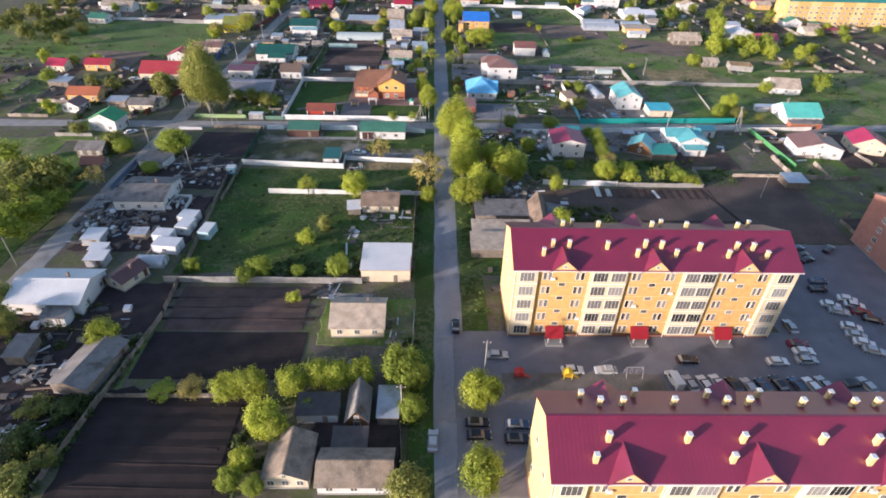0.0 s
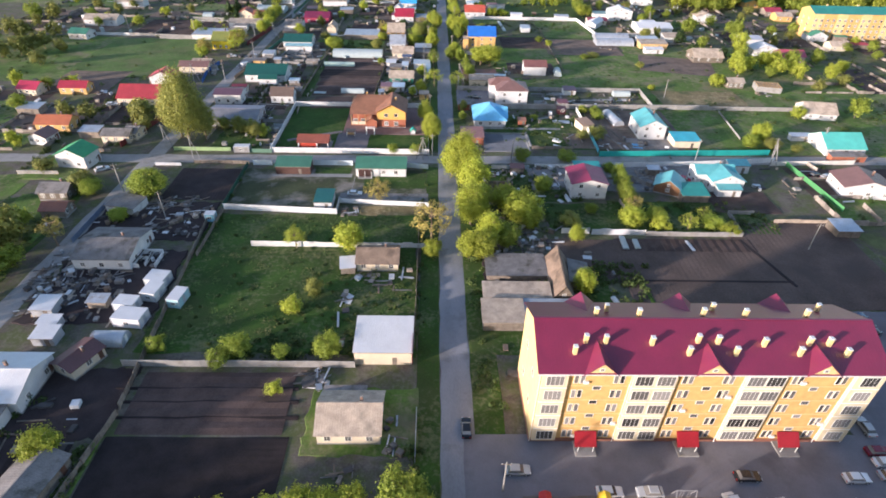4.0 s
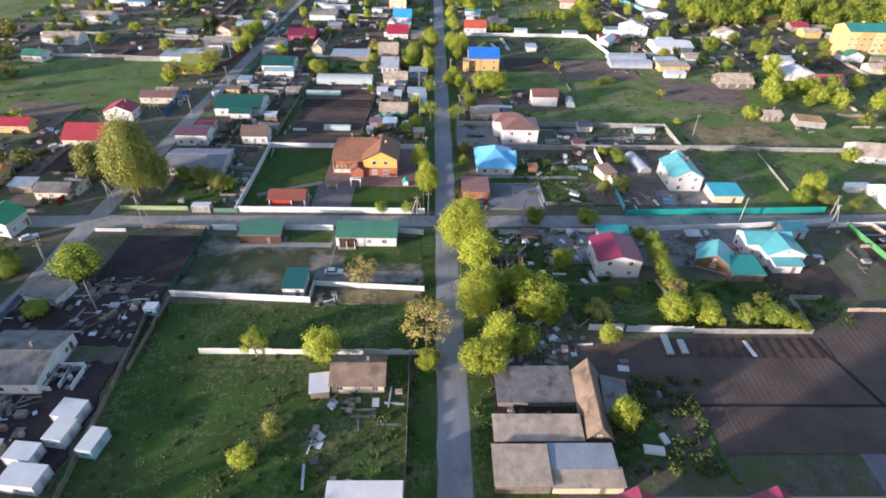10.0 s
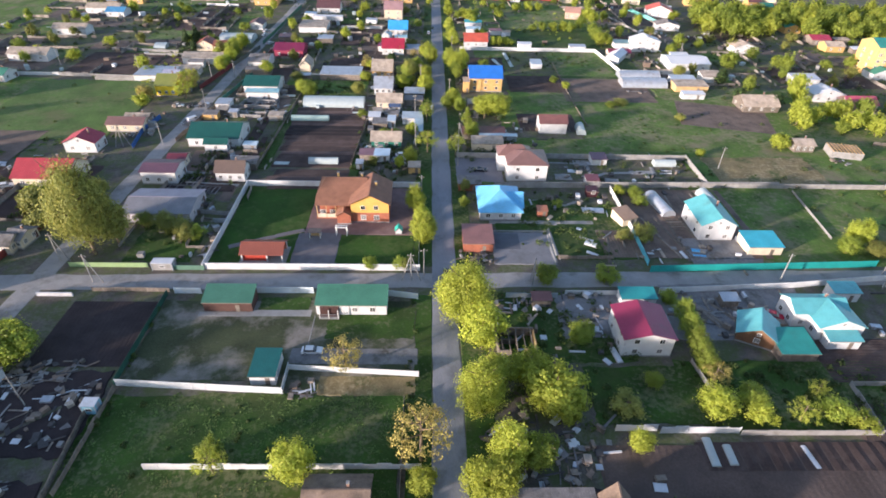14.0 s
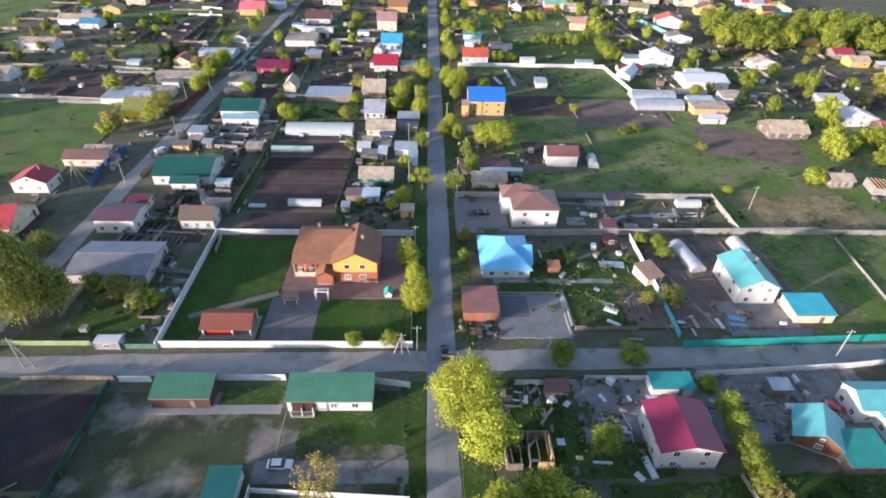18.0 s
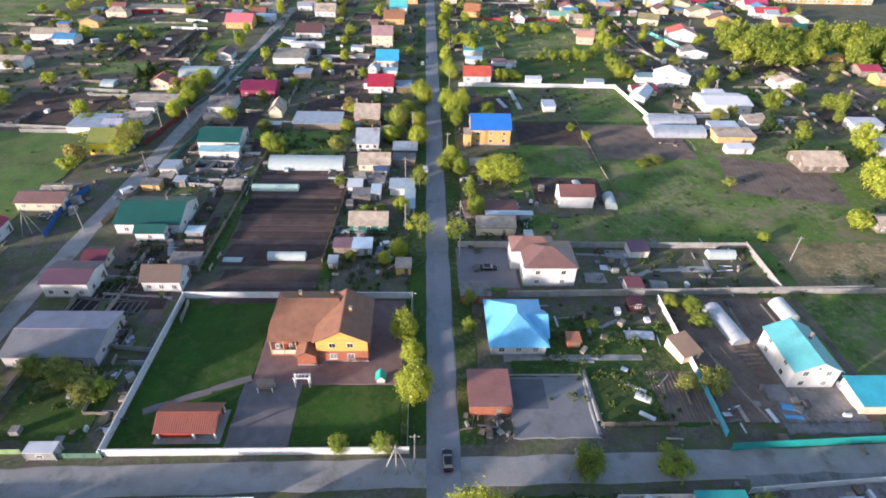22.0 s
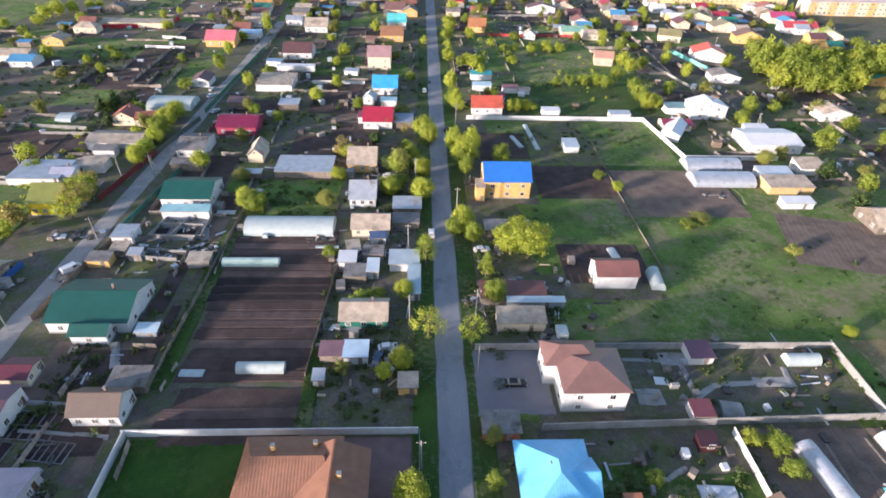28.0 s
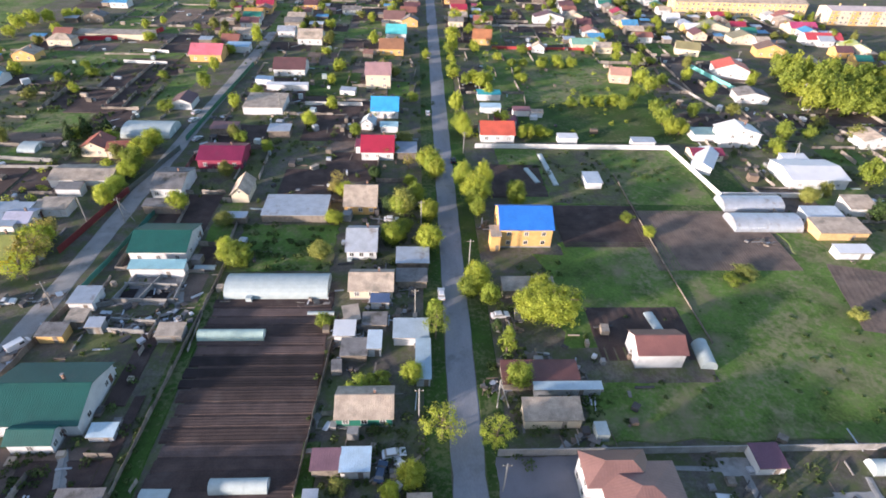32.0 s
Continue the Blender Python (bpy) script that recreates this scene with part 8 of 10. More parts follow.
scrub(-69.6, 395.9, -52.7, 524.5, 60, scrub_leaf, 14)
scrub(-40.2, 387.0, -39.3, 525.4, 30, scrub_leaf, 15)
scrub(-16.9, 387.6, -1.4, 552.7, 40, scrub_leaf, 16)
scrub(21.2, 462.8, 105.4, 536.3, 60, leaf_yellow, 17)
scrub(49.5, 404.7, 123.2, 476.5, 50, scrub_leaf, 18)
scrub(94.4, 385.8, 201.0, 434.3, 70, scrub_leaf, 19)
scrub(19.9, 351.8, 81.0, 378.6, 40, scrub_leaf, 20)
scrub(95.6, 356.5, 168.0, 387.6, 50, scrub_leaf, 21)
scrub(107.3, 270.4, 233.0, 375.5, 90, scrub_leaf, 22)
scrub(119.3, 360.1, 271.3, 432.3, 80, scrub_leaf, 23)
scrub(101.6, 210.7, 184.7, 256.2, 70, scrub_leaf, 24)
scrub(140.2, 254.3, 243.4, 340.4, 60, scrub_leaf, 25)
scrub(-220.7, 259.6, -183.9, 393.8, 90, scrub_leaf, 26)
scrub(-134.4, 180.6, -132.9, 249.1, 60, scrub_leaf, 27)
scrub(-110.3, 142.2, -109.6, 177.8, 60, scrub_leaf, 28)
scrub(-120.9, 199.4, -110.8, 250.7, 60, scrub_leaf, 29)
scrub(10.4, 166.2, 39.8, 188.0, 60, scrub_leaf, 30)
scrub(6.8, 149.8, 31.7, 166.3, 50, scrub_leaf, 31)
scrub(48.7, 149.7, 92.1, 166.5, 70, scrub_leaf, 32)
scrub(15.8, 218.0, 55.0, 236.0, 40, scrub_leaf, 33)
scrub(27.9, 202.4, 47.1, 214.9, 24, scrub_leaf, 34)
scrub(42.4, 237.9, 90.4, 257.4, 40, scrub_leaf, 35)
scrub(-79.8, 238.0, -66.2, 264.0, 40, scrub_leaf, 36)
scrub(-25.3, 240.8, -7.2, 268.6, 60, scrub_leaf, 37)
scrub(4.8, 261.9, 27.1, 275.7, 40, scrub_leaf, 38)
scrub(-70.5, 47.8, -64.5, 67.8, 60, scrub_leaf, 39)
scrub(-90.0, 78.9, -76.4, 92.6, 40, scrub_leaf, 40)
scrub(-37.4, 47.8, -25.2, 69.3, 40, scrub_leaf, 41)
scrub(-10.8, 60.6, -5.8, 82.8, 26, scrub_leaf, 42)
scrub(4.6, 117.4, 8.7, 140.1, 16, scrub_leaf, 43)
scrub(19.6, 115.0, 46.9, 133.9, 60, scrub_leaf, 44)
scrub(-43.7, 102.9, -20.9, 108.6, 26, scrub_leaf, 45)
scrub(-26.9, 104.4, -8.7, 132.9, 26, scrub_leaf, 46)
scrub(-174.7, 370.2, -144.6, 471.7, 80, scrub_leaf, 47)
scrub(-129.7, 313.3, -117.2, 366.2, 50, leaf_yellow, 48)
scrub(-133.5, 363.8, -124.7, 409.8, 50, scrub_leaf, 49)
scrub(-71.5, 365.0, -37.3, 387.1, 30, scrub_leaf, 50)
scrub(4.1, 89.8, 9.1, 117.9, 10, scrub_leaf, 51)
scrub(5.6, 295.0, 28.3, 314.2, 24, scrub_leaf, 52)
scrub(5.9, 273.6, 18.9, 287.7, 20, scrub_leaf, 53)
# ---- trees ----
tree(4.1, 176.8, 17, 5.0, 'giant', leaf_yellow, label='big spreading roadside tree in bright yellow-green leaf')
tree(7.4, 170.2, 12, 3.8, 'tall', leaf_yellow)
tree(1.3, 180.6, 11, 3.2, 'tall', leaf_yellow)
tree(5.8, 153.4, 13, 3.8, 'giant', leaf_yellow)
tree(9.2, 158.4, 10, 3, 'tall', leaf_yellow)
tree(20.0, 154.8, 9, 4.4, 'round', leaf_yellow)
tree(16.2, 160.8, 8, 3, 'round', leaf_yellow)
tree(10.0, 142.5, 10, 3.2, 'tall', leaf_yellow)
tree(15.0, 142.5, 7, 3, 'round', leaf_green)
tree(4.6, 137.6, 8, 2.6, 'tall', leaf_yellow)
tree(8.1, 137.1, 8, 2.6, 'tall', leaf_yellow)
tree(22.3, 152.2, 6, 2.6, 'bush', leaf_yellow)
tree(-5.0, 143.5, 13, 4.2, 'sparse', leaf_bud, label='tall thinly leaved tree with reddish spring buds')
tree(-26.0, 140.5, 7.5, 3.2, 'round', leaf_yellow)
tree(-39.7, 141.1, 6, 2.6, 'sparse', leaf_yellow)
tree(-4.7, 137.9, 5, 2.2, 'round', leaf_yellow)
tree(-20.3, 163.3, 8, 3.2, 'sparse', leaf_bud)
tree(-88.5, 202.0, 26, 5.6, 'giant', leaf_olive, label='tall old tree with yellow-olive spring foliage')
tree(-93.2, 207.0, 20, 4.4, 'giant', leaf_olive, label='old tree with yellow-olive spring foliage')
tree(-84.5, 206.5, 14, 3.6, 'tall', leaf_olive)
tree(-110.4, 219.2, 8, 3.6, 'round', leaf_olive)
tree(-115.2, 224.6, 7, 3.4, 'sparse', leaf_yellow)
tree(-7.8, 224.5, 8, 2.2, 'tall', leaf_yellow)
tree(-5.5, 207.8, 9, 2.5, 'tall', leaf_yellow)
tree(53.6, 178.8, 6, 2.3, 'tall', leaf_green)
tree(53.2, 174.5, 6, 2.3, 'tall', leaf_green)
tree(52.9, 170.5, 6, 2.3, 'tall', leaf_green)
tree(52.7, 166.8, 6, 2.3, 'tall', leaf_green)
tree(52.6, 163.4, 6, 2.3, 'tall', leaf_green)
tree(52.9, 160.1, 6, 3, 'sparse', leaf_bud)
tree(50.5, 153.5, 6, 3.4, 'round', leaf_yellow)
tree(57.8, 155.3, 5, 2.6, 'round', leaf_green)
tree(58.4, 151.8, 4, 2.4, 'bush', leaf_yellow)
tree(66.0, 151.4, 5, 2.8, 'sparse', leaf_yellow)
tree(73.2, 153.1, 4, 3, 'bush', leaf_green)
tree(72.2, 157.2, 4, 2, 'sparse', leaf_yellow)
tree(77.1, 150.4, 3, 2.4, 'bush', leaf_yellow)
tree(28.9, 171.8, 5, 2.6, 'round', leaf_green)
tree(33.6, 154.0, 3.5, 3, 'bush', leaf_olive)
tree(39.9, 192.8, 4, 3, 'bush', leaf_green)
tree(25.3, 192.6, 4, 3, 'bush', leaf_green)
tree(52.6, 184.8, 3.5, 2, 'bush', leaf_green)
tree(-67.4, 208.6, 5, 2.4, 'round', leaf_olive)
tree(-81.5, 214.2, 4.5, 2, 'sparse', leaf_green)
tree(-73.2, 212.0, 4, 2, 'round', leaf_olive)
tree(-87.1, 166.3, 8, 4, 'round', leaf_green)
tree(-18.5, 197.3, 3, 1.6, 'bush', leaf_green)
tree(-10.0, 196.7, 3, 1.6, 'bush', leaf_olive)
tree(-69.5, 80.6, 6, 3, 'round', leaf_yellow)
tree(-40.6, 67.6, 5, 2.8, 'round', leaf_yellow)
tree(-36.4, 67.8, 6, 2.6, 'round', leaf_yellow)
tree(-32.1, 59.6, 8, 2.4, 'round', leaf_yellow)
tree(-29.6, 58.1, 6, 2, 'round', leaf_yellow)
tree(-29.4, 68.5, 6, 2.5, 'round', leaf_yellow)
tree(-24.8, 70.3, 6, 2.4, 'round', leaf_yellow)
tree(-21.3, 69.9, 6, 2.4, 'round', leaf_yellow)
tree(-17.0, 70.6, 6, 2.6, 'round', leaf_yellow)
tree(-9.0, 71.1, 8, 3.2, 'round', leaf_green)
tree(-6.6, 70.0, 6, 2.4, 'round', leaf_green)
tree(-7.1, 63.3, 5, 2.4, 'round', leaf_green)
tree(4.8, 66.3, 7, 2.8, 'round', leaf_yellow)
tree(7.3, 66.8, 6, 2.2, 'round', leaf_yellow)
tree(4.3, 49.3, 9, 2.5, 'round', leaf_green)
tree(-7.2, 47.7, 6, 3, 'round', leaf_olive)
tree(-34.0, 52.6, 5, 1.8, 'round', leaf_yellow)
tree(-31.3, 48.4, 4, 1.6, 'round', leaf_green)
tree(-35.2, 49.4, 4.5, 1.8, 'round', leaf_green)
tree(-25.6, 104.1, 5, 2.6, 'round', leaf_green)
tree(-90.0, 169.4, 7, 3, 'round', leaf_green)
tree(-48.4, 68.7, 2.6, 2.6, 'bush', leaf_bud)
tree(-36.0, 116.5, 4, 2.2, 'bush', leaf_yellow)
tree(-44.4, 104.5, 4, 2.8, 'bush', leaf_green)
tree(-47.0, 101.6, 3.5, 2.4, 'bush', leaf_green)
tree(-35.0, 103.6, 2.5, 1.8, 'bush', leaf_green)
tree(-60.6, 105.1, 3.5, 1.8, 'bush', leaf_green)
tree(-41.0, 143.7, 4.5, 2, 'bush', leaf_green)
tree(-32.0, 123.1, 4, 2, 'bush', leaf_olive)
tree(-53.7, 68.5, 1.5, 2.5, 'bush', leaf_green)
tree(-25.7, 64.1, 3, 1.6, 'bush', leaf_green)
tree(-68.5, 63.9, 3, 2.5, 'bush', scrub_leaf)
tree(-72.3, 56.6, 4, 3, 'bush', scrub_leaf)
tree(-73.9, 63.9, 3, 2.5, 'bush', leaf_olive)
tree(-68.9, 49.5, 4, 3, 'bush', leaf_olive)
tree(-66.8, 53.8, 3, 2.2, 'bush', leaf_olive)
tree(-34.4, 94.4, 2.5, 1.5, 'bush', leaf_yellow)
tree(-109.8, 118.6, 9, 5, 'round', leaf_green)
tree(-114.8, 136.7, 8, 4, 'round', leaf_olive)
tree(-113.1, 141.6, 7, 3.4, 'round', leaf_olive)
tree(-122.0, 138.7, 9, 5, 'round', leaf_olive)
tree(-124.5, 146.5, 8, 4, 'round', leaf_olive)
tree(-91.5, 84.0, 6, 2.8, 'round', leaf_olive)
tree(-97.0, 91.5, 6.5, 2.8, 'round', leaf_olive)
tree(-100.4, 141.0, 9, 2.8, 'sparse', leaf_bud)
tree(-108.2, 168.6, 6, 2.6, 'round', leaf_olive)
tree(-114.1, 223.4, 7, 3.4, 'round', leaf_olive)
tree(-100.3, 229.1, 6, 3, 'round', leaf_olive)
tree(-7.8, 224.2, 7, 2.6, 'tall', leaf_yellow)
tree(-5.1, 208.7, 9, 2.8, 'tall', leaf_yellow)
tree(-5.9, 217.6, 6, 2.2, 'tall', leaf_yellow)
tree(-18.7, 197.2, 3, 1.8, 'bush', leaf_green)
tree(-11.0, 197.1, 3, 1.8, 'bush', leaf_green)
tree(54.9, 235.2, 3, 2, 'bush', leaf_yellow)
tree(59.1, 234.2, 3, 2.4, 'bush', leaf_green)
tree(54.5, 210.6, 5, 2.8, 'bush', leaf_olive)
tree(49.5, 210.9, 3, 2, 'bush', leaf_olive)
tree(59.4, 228.9, 3, 2, 'bush', leaf_green)
tree(6.6, 227.4, 3, 1.5, 'bush', leaf_green)
tree(7.2, 235.6, 4, 1.6, 'bush', leaf_olive)
tree(34.2, 227.8, 2, 1.6, 'bush', leaf_green)
tree(-69.7, 210.9, 5, 2.6, 'bush', leaf_olive)
tree(-75.2, 213.6, 5, 2.6, 'bush', leaf_olive)
tree(-65.2, 209.5, 4, 2, 'bush', leaf_green)
tree(-80.6, 215.4, 4, 2.2, 'bush', leaf_olive)
tree(5.4, 353.6, 9, 2.6, 'tall', leaf_green)
tree(9.9, 344.9, 9, 2.8, 'tall', leaf_yellow)
tree(7.7, 341.8, 7, 2.4, 'tall', leaf_green)
tree(21.2, 344.5, 5, 2.4, 'round', leaf_green)
tree(5.5, 303.8, 7, 2.8, 'round', leaf_yellow)
tree(8.2, 299.2, 6, 2.2, 'round', leaf_green)
tree(10.2, 283.4, 8, 2.6, 'cone', leaf_green)
tree(8.8, 290.0, 4, 2, 'cone', leaf_dark)
tree(22.1, 291.9, 10, 4.6, 'grand', leaf_yellow)
tree(17.7, 293.4, 9, 4, 'grand', leaf_yellow)
tree(11.4, 274.4, 6, 2.4, 'round', leaf_green)
tree(5.1, 260.0, 8, 2.8, 'sparse', leaf_yellow)
tree(-4.4, 262.3, 8, 3.2, 'sparse', leaf_yellow)
tree(-5.0, 288.1, 9, 2.4, 'sparse', leaf_green)
tree(-10.0, 275.9, 5, 2.2, 'round', leaf_yellow)
tree(-10.1, 253.4, 6, 2.2, 'round', leaf_yellow)
tree(-4.1, 363.0, 7, 2.8, 'round', leaf_green)
tree(-5.8, 322.2, 6, 3, 'round', leaf_yellow)
tree(-14.9, 325.1, 5, 2.8, 'round', leaf_yellow)
tree(-5.5, 336.3, 6, 2, 'round', leaf_yellow)
tree(-12.8, 339.1, 8, 2.8, 'round', leaf_olive)
tree(-17.0, 340.1, 5, 2.2, 'round', leaf_dark)
tree(-54.3, 314.5, 6, 3.2, 'round', leaf_green)
tree(-58.4, 318.9, 5, 2.2, 'round', leaf_yellow)
tree(-103.9, 314.5, 9, 4, 'sparse', leaf_bud)
tree(-103.4, 308.5, 8, 3.6, 'sparse', leaf_yellow)
tree(-106.3, 324.7, 7, 3, 'sparse', leaf_bud)
tree(-91.2, 499.3, 11, 2.8, 'tall', leaf_yellow)
tree(-99.6, 436.5, 8, 2.8, 'tall', leaf_green)
tree(-129.3, 383.2, 7, 2.4, 'cone', leaf_dark)
tree(-125.1, 386.8, 8, 2.6, 'cone', leaf_dark)
tree(-119.0, 389.5, 6, 2.4, 'cone', leaf_dark)
tree(-121.8, 372.6, 5, 2.4, 'cone', leaf_dark)
tree(-100.6, 373.0, 7, 3.6, 'round', leaf_yellow)
tree(-99.4, 379.6, 7, 3, 'round', leaf_yellow)
tree(-99.4, 358.3, 6, 3, 'round', leaf_yellow)
tree(-99.6, 350.5, 5, 2.6, 'round', leaf_green)
tree(-81.5, 415.9, 6, 2.4, 'round', leaf_yellow)
tree(-71.9, 386.1, 4, 2.4, 'bush', leaf_green)
tree(10.0, 510.9, 9, 3.8, 'round', leaf_yellow)
tree(13.7, 549.7, 9, 3.6, 'round', leaf_yellow)
tree(7.4, 489.1, 7, 2.6, 'round', leaf_green)
tree(19.4, 445.5, 6, 3.2, 'round', leaf_yellow)
tree(13.1, 446.7, 5, 2.4, 'round', leaf_green)
tree(7.2, 456.2, 6, 2.6, 'round', leaf_green)
tree(7.2, 396.0, 8, 2.8, 'tall', leaf_green)
tree(7.0, 416.9, 7, 2.6, 'tall', leaf_yellow)
tree(9.1, 390.9, 6, 2.4, 'tall', leaf_yellow)
tree(17.9, 393.8, 3, 1.8, 'bush', leaf_green)
tree(33.0, 395.1, 4, 2.4, 'round', leaf_yellow)
tree(37.0, 393.2, 4, 2.2, 'round', leaf_yellow)
tree(40.2, 393.0, 3, 1.8, 'round', leaf_green)
tree(117.8, 454.9, 7, 2.8, 'tall', leaf_yellow)
tree(121.2, 435.9, 7, 3.2, 'round', leaf_yellow)
tree(129.9, 391.1, 8, 3.2, 'tall', leaf_green)
tree(123.4, 383.2, 5, 2.6, 'round', leaf_green)
tree(142.6, 358.9, 8, 3.6, 'round', leaf_green)
tree(129.8, 336.2, 7, 4, 'cone', leaf_dark)
tree(-54.9, 506.8, 6, 2.4, 'round', leaf_olive)
tree(-129.7, 523.9, 4, 2, 'round', leaf_green)
tree(-33.9, 350.7, 4, 2.2, 'round', leaf_bud)
tree(-31.9, 333.3, 4, 2, 'round', leaf_yellow)
tree(-12.7, 329.2, 4, 2.4, 'round', leaf_green)
tree(-29.7, 292.6, 3, 2, 'bush', leaf_green)
tree(-20.1, 274.0, 3, 2.4, 'bush', leaf_green)
tree(-16.8, 274.7, 3, 2.4, 'bush', leaf_green)
tree(-22.1, 252.6, 3, 1.6, 'bush', leaf_olive)
tree(-13.6, 251.1, 4, 1.6, 'round', leaf_yellow)
tree(52.4, 334.9, 3, 1.8, 'bush', leaf_green)
tree(56.7, 327.6, 3, 2, 'bush', leaf_yellow)
tree(76.4, 310.5, 2, 3, 'bush', leaf_olive)
tree(71.7, 307.0, 2, 2.4, 'bush', leaf_green)
tree(-4.9, 295.6, 4, 1.6, 'round', leaf_green)
tree(95.5, 293.7, 3, 2, 'bush', leaf_olive)
tree(55.8, 421.7, 4, 2.4, 'round', leaf_green)
tree(61.2, 421.8, 5, 2.8, 'round', leaf_green)
tree(67.6, 423.3, 5, 2.8, 'round', leaf_yellow)
tree(74.1, 424.8, 5, 2.8, 'round', leaf_yellow)
tree(77.3, 419.8, 6, 3, 'round', leaf_green)
tree(85.2, 429.6, 7, 3, 'round', leaf_green)
tree(94.3, 449.8, 8, 3.2, 'round', leaf_yellow)
tree(100.6, 474.7, 8, 3.2, 'round', leaf_green)
tree(95.1, 440.4, 7, 3, 'round', leaf_yellow)
tree(88.4, 414.0, 7, 3, 'round', leaf_green)
tree(88.7, 405.4, 7, 3.2, 'round', leaf_green)
tree(88.7, 396.2, 7, 3.4, 'round', leaf_yellow)
tree(92.1, 396.0, 6, 3, 'round', leaf_yellow)
tree(90.7, 458.3, 5, 2.6, 'round', leaf_yellow)
tree(37.2, 471.9, 4, 2.2, 'round', leaf_green)
tree(43.1, 473.9, 4, 2.4, 'round', leaf_green)
tree(53.4, 476.3, 4, 2.6, 'round', leaf_green)
tree(60.7, 477.6, 5, 2.8, 'round', leaf_yellow)
tree(67.0, 473.6, 5, 2.8, 'round', leaf_yellow)
tree(89.9, 506.6, 6, 2.8, 'round', leaf_yellow)
tree(99.5, 523.7, 6, 3, 'round', leaf_yellow)
tree(96.4, 496.8, 6, 2.8, 'round', leaf_yellow)
tree(31.4, 482.1, 4, 2.4, 'round', leaf_yellow)
tree(8.2, 474.5, 5, 2.4, 'round', leaf_yellow)
tree(-222.2, 519.1, 8, 4, 'round', leaf_yellow)
tree(-220.1, 528.7, 8, 4, 'round', leaf_yellow)
tree(-214.1, 533.9, 7, 3.4, 'round', leaf_yellow)
tree(-219.0, 505.0, 6, 3, 'round', leaf_yellow)
tree(-206.9, 540.6, 6, 3, 'round', leaf_yellow)
tree(-146.6, 504.1, 4, 2, 'round', leaf_yellow)
tree(156.4, 322.3, 10, 3.4, 'round', leaf_yellow)
tree(144.2, 297.3, 9, 3.4, 'round', leaf_yellow)
tree(140.5, 285.7, 7, 3, 'round', leaf_yellow)
tree(170.9, 356.1, 9, 3, 'round', leaf_green)
tree(156.5, 296.2, 8, 3.6, 'round', leaf_yellow)
tree(158.7, 285.1, 8, 3.6, 'round', leaf_yellow)
tree(166.4, 281.3, 7, 3.4, 'round', leaf_yellow)
tree(122.7, 269.8, 5, 3, 'round', leaf_yellow)
tree(145.2, 360.9, 8, 3.2, 'round', leaf_green)
tree(138.4, 327.6, 6, 2.6, 'round', leaf_green)
tree(130.4, 318.2, 5, 3, 'round', leaf_dark)
tree(147.1, 291.4, 7, 3, 'round', leaf_yellow)
tree(172.7, 299.8, 8, 3.4, 'round', leaf_green)
tree(154.0, 283.4, 5, 2.6, 'round', leaf_green)
tree(91.2, 262.5, 2.5, 1.5, 'round', leaf_yellow)
tree(207.3, 363.5, 6, 3, 'round', leaf_green)
tree(152.7, 314.1, 11, 3.6, 'round', leaf_yellow)
tree(140.8, 290.5, 9, 3.4, 'round', leaf_yellow)
tree(141.3, 308.7, 6, 3, 'round', leaf_dark)
tree(162.0, 297.5, 8, 3.4, 'round', leaf_yellow)
tree(167.2, 287.1, 8, 3.4, 'round', leaf_yellow)
tree(188.6, 305.1, 7, 3.2, 'round', leaf_green)
tree(180.5, 280.1, 7, 3, 'round', leaf_yellow)
tree(192.2, 290.1, 6, 2.8, 'round', leaf_yellow)
tree(123.1, 269.5, 5, 2.8, 'round', leaf_yellow)
tree(113.9, 209.8, 7, 3.2, 'round', leaf_yellow)
tree(108.1, 205.2, 5, 2.6, 'round', leaf_green)
tree(140.3, 233.1, 5, 2.4, 'round', leaf_yellow)
tree(164.4, 233.9, 8, 3.6, 'round', leaf_green)
tree(166.6, 264.5, 5, 2.6, 'round', leaf_olive)
tree(182.6, 272.3, 5, 3, 'round', leaf_olive)
tree(115.7, 204.4, 4, 3, 'round', leaf_olive)
tree(123.2, 201.5, 3, 1.8, 'round', leaf_olive)
tree(40.9, 160.1, 3, 1.8, 'round', leaf_green)
tree(33.6, 145.4, 5, 2, 'round', leaf_yellow)
tree(31.0, 124.7, 6, 2.4, 'round', leaf_yellow)
tree(-234.7, 364.0, 9, 4.5, 'round', leaf_green)
tree(-224.3, 364.8, 9, 4.5, 'round', leaf_olive)
tree(-216.8, 324.5, 9, 4.5, 'round', leaf_olive)
tree(-197.6, 307.9, 8, 4.2, 'round', leaf_olive)
tree(-186.1, 303.3, 6, 3, 'round', leaf_olive)
tree(-202.4, 296.6, 9, 4.5, 'round', leaf_olive)
tree(-164.4, 251.6, 5, 2.6, 'round', leaf_green)
tree(-159.2, 255.9, 4, 2.2, 'round', leaf_olive)
tree(-132.9, 221.5, 6, 3, 'round', leaf_olive)
tree(-113.6, 221.0, 7, 3.6, 'round', leaf_olive)
tree(-108.9, 213.9, 5, 3, 'round', leaf_olive)
tree(-126.2, 181.0, 4, 3, 'round', leaf_olive)
tree(-107.9, 170.6, 6, 3, 'round', leaf_olive)
tree(-104.6, 167.0, 5, 3, 'round', leaf_green)
tree(-90.8, 169.4, 6, 2.8, 'round', leaf_green)
tree(-90.2, 152.8, 4, 2.4, 'round', leaf_green)
tree(-117.6, 300.2, 5, 2.6, 'round', leaf_yellow)
tree(-105.5, 318.6, 8, 3.4, 'round', leaf_yellow)
tree(-99.8, 363.9, 8, 2.8, 'round', leaf_green)
tree(-99.1, 342.2, 7, 2.6, 'round', leaf_yellow)
